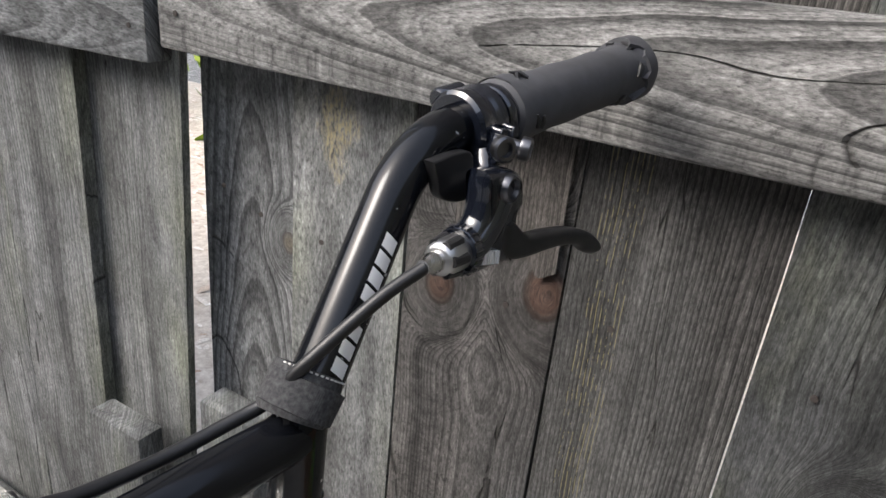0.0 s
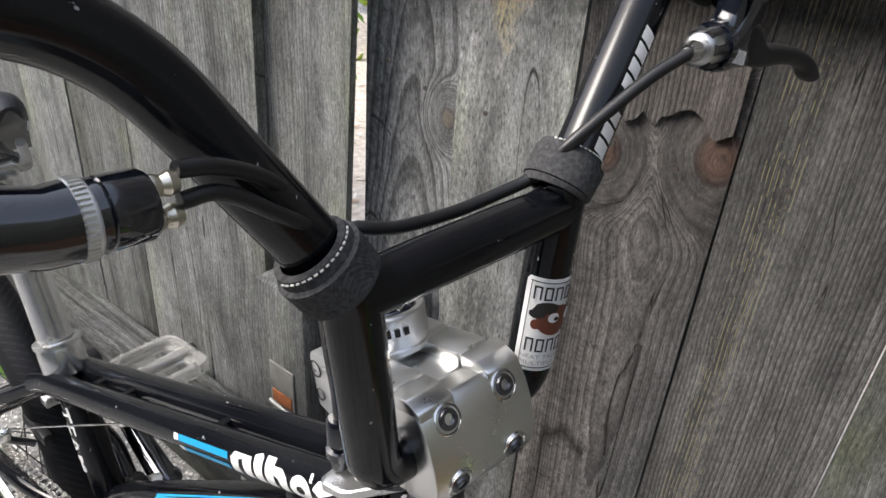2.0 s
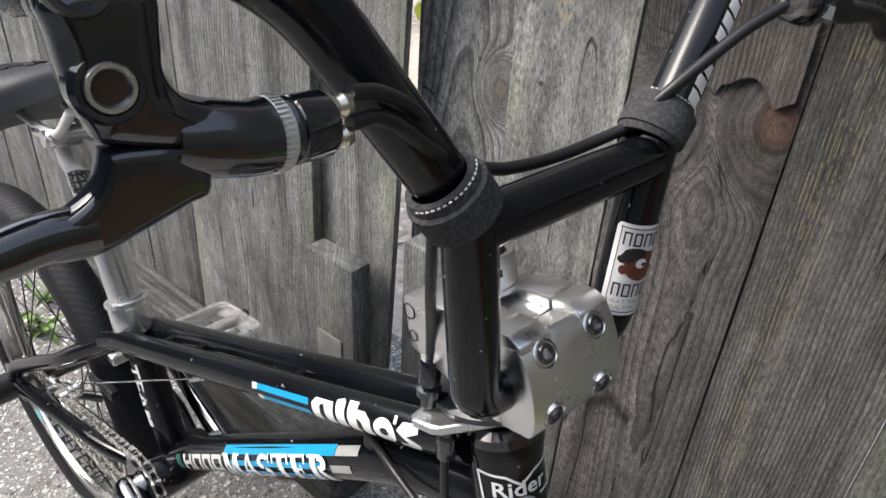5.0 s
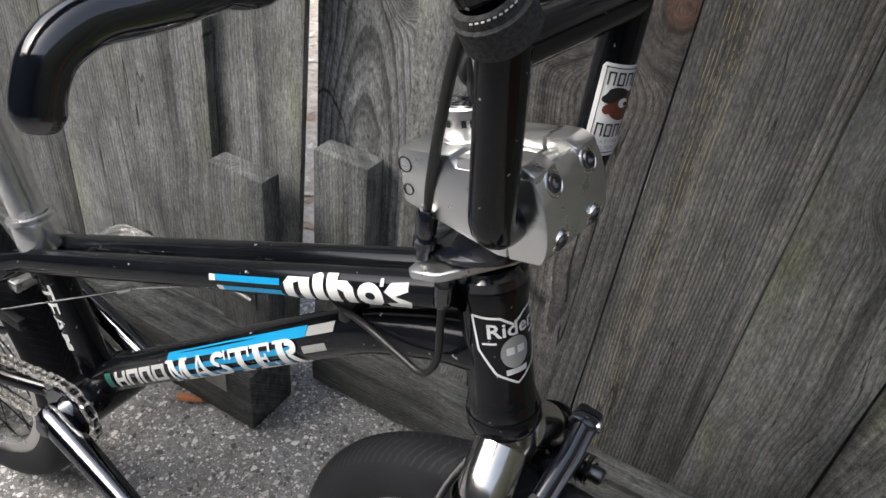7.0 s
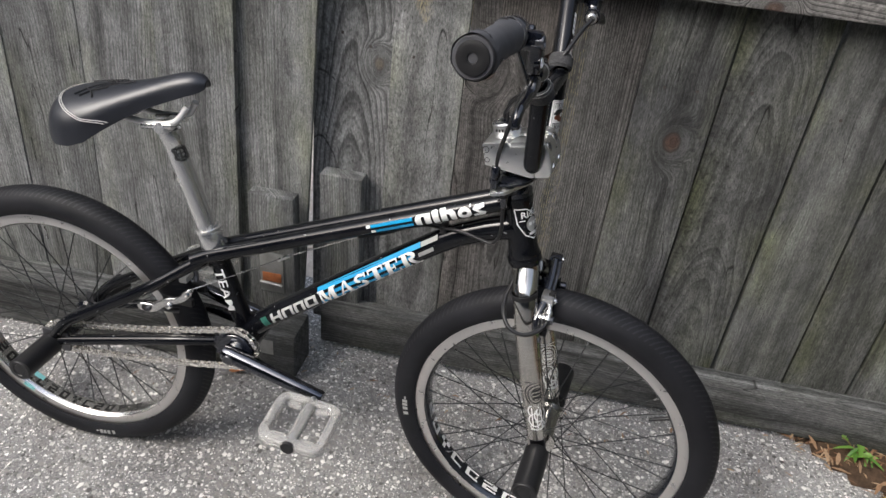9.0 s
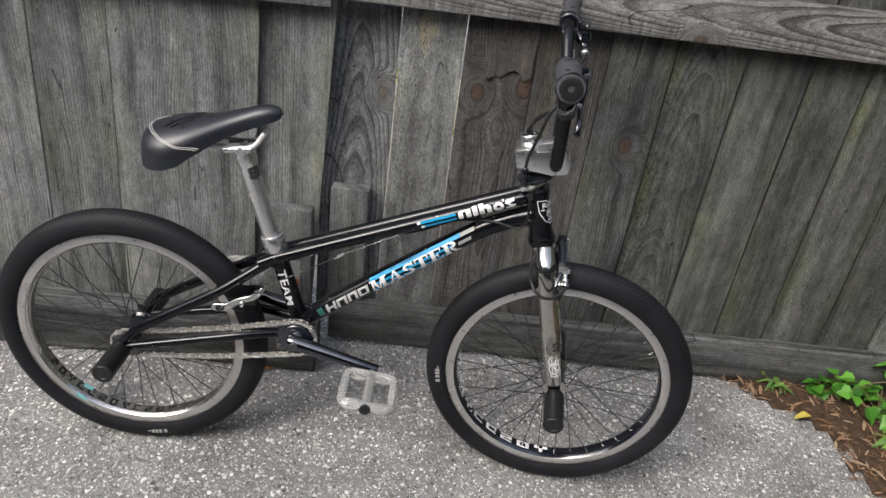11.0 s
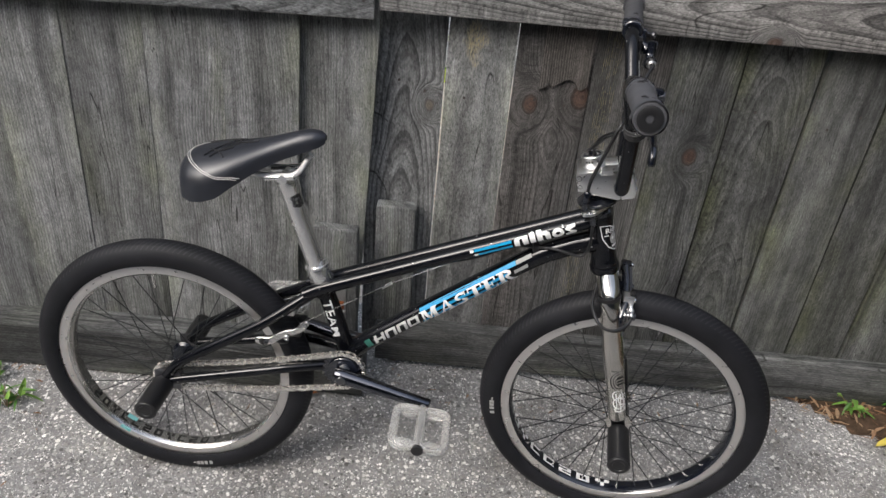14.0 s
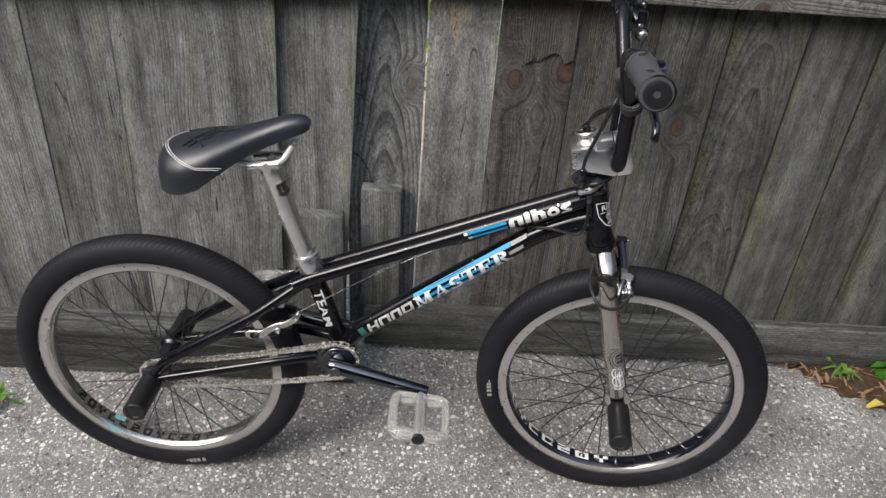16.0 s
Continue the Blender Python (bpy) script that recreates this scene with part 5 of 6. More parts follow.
    turned("adjuster_ring", [(0.006, 0.0), (0.0092, 0.0), (0.0097, 0.0006), (0.0097, 0.0034), (0.0092, 0.0040), (0.006, 0.0040)], ring, ax, rail_white, clamp_ob, "pale knurled ring", STEER, 30)
    u1, u2 = ax.cross(V(1, 0, 0)).normalized(), V(1, 0, 0)
    for i in range(44):
        e = u1 * math.cos(i * 0.1428) + u2 * math.sin(i * 0.1428)
        pipe("knurl", [ring + ax * 0.0006 + e * 0.0097, ring + ax * 0.0034 + e * 0.0097], 0.00034, alloy, clamp_ob, xf=STEER, seg=5)
    turned("adjuster_barrel", [(0.0, 0.004), (0.0088, 0.004), (0.0090, 0.0050), (0.0090, 0.0062), (0.0084, 0.0066), (0.0090, 0.0072), (0.0090, 0.0165), (0.0080, 0.018), (0.0, 0.018)], ring, ax, black_ano, clamp_ob, "plain black barrel", xf=STEER)
    for o in (-0.0044, 0.0044):
        turned("ferrule", [(0.0, 0.0), (0.0030, 0.0), (0.0033, 0.0012), (0.0029, 0.003), (0.0025, 0.0036), (0.0034, 0.0055), (0.0026, 0.008), (0, 0.008)], ring + ax * 0.0175 + V(0.001, 0, o), ax, brass, clamp_ob, "metal cable ferrule", STEER, 18)


def right_lever():
    """The other lever, hanging forward of the bar: hinged clamp, perch, glossy body, hooked blade and slotted adjuster."""
    c = bar_end(1, 0.1690)
    bar_dir = (bar_end(1, 0.2) - bar_end(1, 0.1)).normalized()
    root = turned("brake_lever", [(0.0113, -0.0100), (0.0155, -0.0102), (0.0172, -0.0086), (0.0174, -0.0030), (0.0162, -0.0010), (0.0162, 0.0016), (0.0172, 0.0034), (0.0172, 0.0080), (0.0155, 0.0092), (0.0113, 0.0090)], c, bar_dir, black_ano, bike, "black one-finger brake lever", STEER, 34)
    turned("clamp_band", [(0.0113, -0.0030), (0.0150, -0.0030), (0.0158, -0.0018), (0.0158, 0.0018), (0.0150, 0.0030), (0.0113, 0.0030)], c + bar_dir * 0.0152, bar_dir, black_ano, root, "narrow glossy clamp band", STEER, 34)
    # hinge knuckle on top and clamp ears towards the front
    pipe("hinge", [c + V(-0.013, -0.0085, 0.0090), c + V(-0.013, -0.0075, 0.0092), c + V(-0.013, 0.0075, 0.0106), c + V(-0.013, 0.0085, 0.0108)], [0.0048, 0.0058, 0.0058, 0.0048], black_ano, root, "rounded clamp hinge", STEER, 16)
    for dy in (-0.0045, 0.0045):
        ear = slab(bmesh.new(), [(-0.006, 0.004), (-0.006, -0.012), (0.004, -0.014), (0.007, -0.006), (0.006, 0.004)], 0.0, 0.0028, 0.0014)
        m = Matrix.Translation(c + V(0.0175, dy, -0.001)) @ Matrix.Rotation(radians(90), 4, "Z") @ Matrix.Rotation(radians(12), 4, "Y")
        part("clamp_ear", ear, black_ano, root, xf=STEER @ m)
    pin = V(0.7575, 0.1640, 0.9205)
    turned("clamp_bolt", [(0, -0.012), (0.0032, -0.012), (0.0032, 0.0), (0.0050, 0.0), (0.0054, 0.0010), (0.0052, 0.0042), (0.0042, 0.0050), (0.0032, 0.0050), (0.0028, 0.0022), (0, 0.0022)], pin, (0.72, 0.35, -0.1), dark_steel, root, "shiny socket bolt", STEER, 20)
    turned("clamp_nut", [(0, 0), (0.0050, 0), (0.0055, 0.001), (0.0055, 0.0042), (0.0046, 0.0050), (0.0034, 0.0050), (0.003, 0.003), (0, 0.003)], V(0.7560, 0.1505, 0.9225), (0.8, -0.3, 0.05), dark_steel, root, "shiny round nut", STEER, 20)
    # dark perch from the bar down to the pivot
    pipe("perch", curve_points([c + V(0.010, -0.003, -0.008), c + V(0.016, -0.009, -0.018), V(0.7500, 0.1520, 0.8990), V(0.7530, 0.1500, 0.8930)], 14), 0.0088, black_ano, root, xf=STEER, seg=18, flat=(1.0, 0.72))
    part("perch_web", slab(bmesh.new(), [(0.1250, 0.9170), (0.1411, 0.9181), (0.1520, 0.9150), (0.1516, 0.8956), (0.1330, 0.8990), (0.1280, 0.9090)], 0.7390, 0.0030, 0.0012), black_plastic, root, "dark flat web under the bar", STEER)
    bm = slab(bmesh.new(), [(0.1348, 0.9166), (0.1576, 0.9122), (0.1633, 0.8993), (0.1614, 0.8936), (0.1564, 0.8903), (0.1540, 0.8847), (0.1600, 0.8738), (0.1590, 0.8700), (0.1461, 0.8716), (0.1349, 0.8714), (0.1268, 0.8734), (0.1224, 0.8813), (0.1223, 0.8877), (0.1266, 0.8911), (0.1320, 0.8957), (0.1339, 0.9027), (0.1340, 0.9096)], 0.7580, 0.0070, 0.0052)
    part("lever_body", bm, black_ano, root, "glossy black lever body", STEER)
    pipe("body_neck", curve_points([V(0.7595, 0.1255, 0.8825), V(0.7600, 0.1330, 0.8845), V(0.7602, 0.1420, 0.8925), V(0.7600, 0.1470, 0.9020)], 14), 0.0072, black_ano, root, "rounded glossy neck of the lever body", STEER, 18)
    bm = slab(bmesh.new(), [(0.1477, 0.8910), (0.1545, 0.8917), (0.1688, 0.8806), (0.1862, 0.8776), (0.2084, 0.8729), (0.2309, 0.8650), (0.2453, 0.8554), (0.2465, 0.8499), (0.2389, 0.8497), (0.2291, 0.8537), (0.2214, 0.8595), (0.2053, 0.8644), (0.1863, 0.8672), (0.1714, 0.8684), (0.1563, 0.8713), (0.1476, 0.8788)], 0.7615, 0.0046, 0.0034)
    part("lever_blade", bm, black_plastic, root, "curved black lever blade with a hooked end", STEER)
    piv = V(0.7650, 0.1478, 0.9074)
    turned("pivot_boss", [(0, -0.006), (0.0062, -0.006), (0.0064, 0.0005), (0.0054, 0.0024), (0.0044, 0.0024), (0.0038, 0.0002), (0.0, 0.0002)], piv, (1, 0.1, 0.1), dark_steel, root, "shiny pivot bolt with a dark recess", STEER, 26)
    ring, ax = V(0.7600, 0.1232, 0.8845), (V(0.7630, 0.0985, 0.8860) - V(0.7600, 0.1232, 0.8845)).normalized()
    turned("adjuster_ring", [(0.004, -0.004), (0.0100, -0.004), (0.0106, -0.003), (0.0106, 0.0012), (0.0100, 0.0022), (0.004, 0.0022)], ring, ax, black_ano, root, "knurled black ring", STEER, 30)
    u1, u2 = ax.cross(V(1, 0, 0)).normalized(), V(1, 0, 0)
    for i in range(20):
        e = u1 * math.cos(i * 0.314) + u2 * math.sin(i * 0.314)
        pipe("knurl", [ring - ax * 0.003 + e * 0.0106, ring + ax * 0.0012 + e * 0.0106], 0.0006, dark_steel, root, xf=STEER, seg=5)
    turned("adjuster_barrel", [(0, 0.002), (0.0078, 0.002), (0.0080, 0.004), (0.0078, 0.0125), (0.0066, 0.0150), (0.0052, 0.0160), (0, 0.0160)], ring, ax, steel, root, "slotted silver adjuster", STEER, 26)
    for i in range(6):
        e = u1 * math.cos(i * 1.0472 + 0.4) + u2 * math.sin(i * 1.0472 + 0.4)
        pipe("barrel_slot", [ring + ax * 0.0045 + e * 0.0072, ring + ax * 0.0140 + e * 0.0062], 0.0024, black_plastic, root, "dark slot", STEER, 8)
    turned("ferrule", [(0, 0.016), (0.0040, 0.016), (0.0044, 0.0170), (0.0044, 0.0205), (0.0034, 0.0225), (0.0030, 0.0260), (0, 0.0260)], ring, ax, silver, root, "metal cable ferrule", STEER, 18)
    for i in range(7):
        c2 = V(0.7664, 0.1290 + i * 0.0024, 0.8812 - i * 0.0006)
        part("lever_mark", box(bmesh.new(), c2 + V(-0.0014, -0.0005, -0.0030), c2 + V(0.0003, 0.0005, 0.0030)), white_ink, root, xf=STEER, smooth=False)


right_lever()
left_lever()


# ---- cables
def cable(pts, r=0.0024, xf=STEER, mat=None, label="black brake cable housing"):
    return pipe("brake_cable", curve_points(pts, 40), r, mat or black_plastic, bike, label, xf, 10)


cable([(0.7632, 0.0990, 0.8858), (0.7570, 0.0850, 0.8772), (0.7510, 0.0692, 0.8650), (0.7440, 0.0520, 0.8500), (0.7340, 0.0470, 0.8350), (0.7290, 0.0300, 0.8295), (0.7265, 0.0049, 0.8270), (0.7265, -0.0250, 0.8300), (0.7230, -0.045, 0.8340), (0.716, -0.050, 0.815), (0.705, -0.042, 0.772), (0.696, -0.033, 0.735), (0.6945, -0.031, 0.715)], 0.0028)
cable([(0.7490, -0.111, 0.8845), (0.747, -0.099, 0.8815), (0.7400, -0.080, 0.8690), (0.7320, -0.062, 0.8470), (0.7200, -0.048, 0.825), (0.700, -0.022, 0.802), (0.693, -0.004, 0.778), (0.697, 0.0, 0.755)])
cable([(0.7490, -0.111, 0.8760), (0.748, -0.099, 0.8745), (0.7450, -0.080, 0.8600), (0.7385, -0.062, 0.8460), (0.7240, -0.046, 0.828), (0.694, -0.014, 0.786), (0.686, 0.018, 0.760), (0.690, 0.031, 0.728), (0.6945, 0.031, 0.715)])
for s in (-1, 1):
    q = V(0.6945, s * 0.0315, 0.683)
    adj = turned("rotor_adjuster", [(0, 0), (0.0045, 0), (0.0045, 0.007), (0.0068, 0.008), (0.0068, 0.0125), (0.0045, 0.0135), (0.0045, 0.016), (0.0060, 0.017), (0.0062, 0.030), (0.0048, 0.032), (0, 0.032)], q, (0, 0, 1), black_ano, bike, "black knurled cable adjuster", STEER, 14)
lo_c = [[(0.7060, -0.030, 0.674), (0.7080, -0.032, 0.650), (0.7090, -0.031, 0.618), (0.700, -0.030, 0.600), (0.682, -0.026, 0.600), (0.655, -0.020, 0.603), (0.628, -0.010, 0.598), (0.59, 0.004, 0.588), (0.52, 0.010, 0.560)],
        [(0.7060, 0.030, 0.674), (0.704, 0.028, 0.63), (0.694, 0.024, 0.594), (0.668, 0.02, 0.588), (0.63, 0.012, 0.592), (0.58, 0.002, 0.585), (0.54, -0.004, 0.568), (0.50, -0.002, 0.552)]]
for p in lo_c:
    cable(p, 0.0024, None)
for s in (-1, 1):
    turned("lower_cable_adjuster", [(0, 0), (0.0038, 0), (0.0038, 0.004), (0.0054, 0.005), (0.0054, 0.018), (0.004, 0.02), (0, 0.02)], (0.7065, s * 0.031, 0.677), (0.05, 0, -1), black_ano, bike, xf=None, seg=14)
part("cable_clip", box(bmesh.new(), (0.622, -0.012, 0.588), (0.632, 0.010, 0.602), 0.002), black_plastic, bike)
pipe("brake_wire", [V(0.51, 0.004, 0.556), V(0.382, 0.0, 0.490), V(0.345, -0.012, 0.472), V(0.236, -0.055, 0.424)], 0.0009, silver, bike, "bare steel brake wire", seg=6)
turned("wire_ferrule", [(0, 0), (0.0028, 0), (0.0028, 0.02), (0, 0.02)], (0.388, 0.001, 0.493), (-0.8, -0.1, -0.5), alloy, bike)
cable([on_axis(0.60) + V(-0.002, 0, 0), on_axis(0.548) + V(-0.012, -0.008, 0), (0.736, -0.040, 0.524), (0.742, -0.066, 0.512), (0.756, -0.078, 0.500), (0.778, -0.077, 0.496), (0.797, -0.063, 0.503), (0.802, -0.050, 0.511)], 0.0030)
turned("cable_noodle", [(0, 0), (0.0036, 0), (0.0040, 0.001), (0.0040, 0.008), (0.0052, 0.009), (0.0052, 0.014), (0.0036, 0.015), (0.0030, 0.022), (0, 0.022)], (0.8020, -0.051, 0.510), (-0.003, 0.022, 0.018), alloy, bike, "silver cable end", STEER, 14)

# ---- fork
FK = []
for s in (-1, 1):
    top, kn = on_axis(0.553) + V(0.004, s * 0.012, 0), on_axis(0.533) + V(0.006, s * 0.040, 0)
    pts = rounded([top, kn, on_axis(0.425) + V(0.003, s * 0.0475, 0), HUB_F + AXIS * 0.028 + V(0, s * 0.0500, 0)], 0.022, 7)
    rr = [np.interp(p.z, [0.29, 0.385, 0.50, 0.55], [0.0152, 0.0172, 0.0182, 0.0182]) for p in pts]
    leg = pipe("fork_leg", pts, rr, chrome, bike, "raw chromed fork leg with worn decals", STEER, 26)
    FK.append(leg)
    turned("fork_band", [(0.0178, -0.004), (0.0190, -0.0035), (0.0190, 0.0035), (0.0178, 0.004)], on_axis(0.537) + V(0.0060, s * 0.0395, 0), AXIS, black_plastic, leg, "black cable tie", STEER)
    bm = box(bmesh.new(), (-0.0125, -0.0035, -0.020), (0.0125, 0.0035, 0.034), 0.003)
    m = Matrix.Translation(HUB_F + V(0, s * 0.0515, 0)) @ Matrix.Rotation(math.atan2(AXIS.x, AXIS.z), 4, "Y")
    part("dropout", bm, dark_steel, leg, xf=STEER @ m)
    b = pipe("peg", [HUB_F + V(0, s * y, 0) for y in (0.060, 0.062, 0.143, 0.144)], [0.0175, 0.0195, 0.0195, 0.018], black_plastic, bike, "black plastic foot peg", STEER, 28)
    turned("end_cap", [(0.0085, -0.02), (0.0095, -0.001), (0.0115, 0.001), (0.0165, 0.001), (0.0188, -0.001), (0.0196, -0.004)], HUB_F + V(0, s * 0.144, 0), (0, s, 0), black_plastic, b, xf=STEER)
    a0, a1 = on_axis(0.392) + V(0.002, s * 0.048, 0), on_axis(0.307) + V(0.0, s * 0.0495, 0)
    polys = ring_polys(0.012, 0.002, 0.0220, 0.0180, 0.0014, 26, 40, 320) + ring_polys(0.012, 0.002, 0.0170, 0.0135, 0.0014, 24) + ring_polys(0.012, 0.002, 0.0120, 0.0090, 0.0012, 20) + [rect(0.003, 0.007, -0.004, 0.008), rect(0.0095, 0.0135, -0.004, 0.008), rect(0.016, 0.020, -0.004, 0.008), rect(-0.012, -0.0105, -0.013, 0.015)]
    wrap("round_decal", polys, a0, a1, 0.0170, white_ink if s > 0 else black_ink, leg, (0.5, -0.85 * 1, 0) if s < 0 else (0.3, -1, 0), "worn round line emblem", STEER)
    polys = ring_polys(0.043, -0.004, 0.0120, 0.0100, 0.0018, 18, 30, 330) + ring_polys(0.052, 0.005, 0.0130, 0.0100, 0.0019, 18, 200, 500) + ring_polys(0.060, -0.003, 0.0130, 0.0110, 0.0018, 18) + ring_polys(0.071, 0.000, 0.0090, 0.0120, 0.0016, 18, -90, 200) + [rect(0.040, 0.076, a, a + 0.0016, 0.4) for a in (-0.008, -0.001, 0.006)] + [rect(0.077, 0.0785, -0.011, 0.011)]
    wrap("scroll_decal", polys, a0, a1, 0.0162, white_ink, leg, (0.5, -0.85, 0), "white scrolled line emblem", STEER)
turned("fork_crown", [(0.0, -0.028), (0.016, -0.026), (0.0200, -0.018), (0.0210, -0.006), (0.0210, 0.004), (0.0, 0.004)], on_axis(0.560), AXIS, chrome, bike, xf=STEER)


# ---- front brake
def u_brake_front():
    thing = part("front_brake", box(bmesh.new(), V(0.785, -0.037, 0.522), V(0.803, -0.017, 0.540), 0.002), alloy, bike, "black u-brake with silver yoke and springs", STEER)
    for s in (-1, 1):
        pivot = V(0.778, s * 0.046, 0.508)
        bm = bmesh.new()
        tube(bm, [pivot + V(0.006, 0, -0.038), pivot + V(0.008, 0, 0), V(0.790, s * 0.034, 0.520), V(0.789, -s * 0.018, 0.542), V(0.786, -s * 0.044, 0.553)] if s < 0 else [pivot + V(0.006, 0, -0.038), pivot + V(0.006, 0, 0), V(0.784, s * 0.040, 0.522), V(0.781, s * 0.006, 0.534)], [0.0095, 0.0100, 0.0098, 0.0088, 0.0092] if s < 0 else [0.0095, 0.0100, 0.0085, 0.007], 14, flat=(0.8, 1.15))
        arm = part("brake_arm", bm, black_ano, thing, xf=STEER)
        disc("pivot_boss", pivot + V(-0.012, 0, 0), (1, 0, 0.05), 0.0085, 0.022, black_ano, thing, xf=STEER)
        for i in range(5):
            turned("spring_coil", [(0.0080, -0.0010), (0.0108, -0.0008), (0.0110, 0.0008), (0.0080, 0.0010)], pivot + V(0.0125 + i * 0.0025, 0, 0.0004 * i), (1, 0, 0.05), chrome if i % 2 == 0 else dark_steel, thing, xf=STEER, seg=20)
        socket_bolt(pivot + V(0.0255, 0, 0.001), (1, 0, 0.05), 0.0062, thing, STEER)
        disc("pad_holder", pivot + V(0.006, s * -0.002, -0.038), (0.15, -s, 0), 0.0095, 0.014, black_ano, thing, xf=STEER)
        socket_bolt(pivot + V(0.014, s * 0.002, -0.036), (1, 0.3 * s, 0), 0.0050, thing, STEER, dark_steel)
        part("brake_pad", box(bmesh.new(), pivot + V(-0.016, -s * 0.020 - 0.004, -0.043), pivot + V(0.024, -s * 0.020 + 0.004, -0.031), 0.002), black_plastic, thing, xf=STEER)
    part("arm_head", box(bmesh.new(), V(0.777, 0.034, 0.545), V(0.796, 0.052, 0.562), 0.004), black_ano, thing, "black end block of the brake arm", STEER)
    pipe("arm_rib", [V(0.7965, -0.022, 0.529), V(0.7960, 0.018, 0.547), V(0.7935, 0.038, 0.556)], 0.0028, dark_steel, thing, "worn edge of the brake arm", STEER, 8)
    for dy in (-0.033, -0.025):
        part("yoke_slot", box(bmesh.new(), V(0.7945, dy, 0.5385), V(0.8035, dy + 0.004, 0.5435), 0.0008), black_plastic, thing, "black cable grub", STEER)
    for i in range(5):
        c = V(0.7955, 0.004 + i * 0.0075, 0.5345 + i * 0.0032)
        part("arm_mark", box(bmesh.new(), c - V(0.0004, 0.0022, 0.0016), c + V(0.0004, 0.0022, 0.0016)), white_ink, thing, xf=STEER, smooth=False)
    socket_bolt(V(0.795, 0.043, 0.5555), (0.9, 0, 0.4), 0.0045, thing, STEER, silver)
    socket_bolt(V(0.8025, -0.027, 0.529), (1, 0, 0.1), 0.0046, thing, STEER, silver)


u_brake_front()


# ---- rear brake
def u_brake_rear():
    c = V(0.207, 0, 0.412)
    thing = part("rear_brake", box(bmesh.new(), c + V(-0.006, -0.012, -0.004), c + V(0.008, 0.012, 0.008), 0.002), alloy, bike, "silver u-brake behind the seat tube")
    for s in (-1, 1):
        flat = slab(bmesh.new(), [(0.1590, 0.3830), (0.1590, 0.3915), (0.1680, 0.3960), (0.1850, 0.3975), (0.1980, 0.4060), (0.2120, 0.4140), (0.2270, 0.4185), (0.2420, 0.4290), (0.2500, 0.4390), (0.2560, 0.4340), (0.2490, 0.4210), (0.2330, 0.4090), (0.2150, 0.4020), (0.2020, 0.3930), (0.1900, 0.3830), (0.1720, 0.3790)], 0.0, 0.0042, 0.0024)
        m = Matrix(((0, 1, 0, 0), (1, 0, 0, s * 0.0625), (0, 0, 1, 0), (0, 0, 0, 1)))
        part("brake_arm", flat, silver, thing, "polished brake arm with a long eye", m)
        disc("arm_slot", V(0.1735, s * 0.0660, 0.3875), (0, s, 0), 0.0068, 0.0012, black_plastic, thing)
        socket_bolt(V(0.1790, s * 0.0675, 0.3880), (0, s, 0), 0.0042, thing)
        socket_bolt(V(0.2160, s * 0.0670, 0.4020), (0, s, 0), 0.0048, thing, None, silver)
        pipe("pad_arm", curve_points([V(0.1900, s * 0.056, 0.3930), V(0.1960, s * 0.050, 0.3800), V(0.2000, s * 0.036, 0.3690), V(0.2050, s * 0.028, 0.3640)], 10), 0.0042, dark_steel, thing, "dark pad arm", seg=10)
        part("brake_pad", box(bmesh.new(), V(0.178, s * 0.022 - 0.005, 0.374), V(0.230, s * 0.022 + 0.005, 0.388), 0.002), black_plastic, thing)
        socket_bolt(V(0.2480, s * 0.0670, 0.4310), (0, s, 0.2), 0.0055, thing, None, silver)


u_brake_rear()


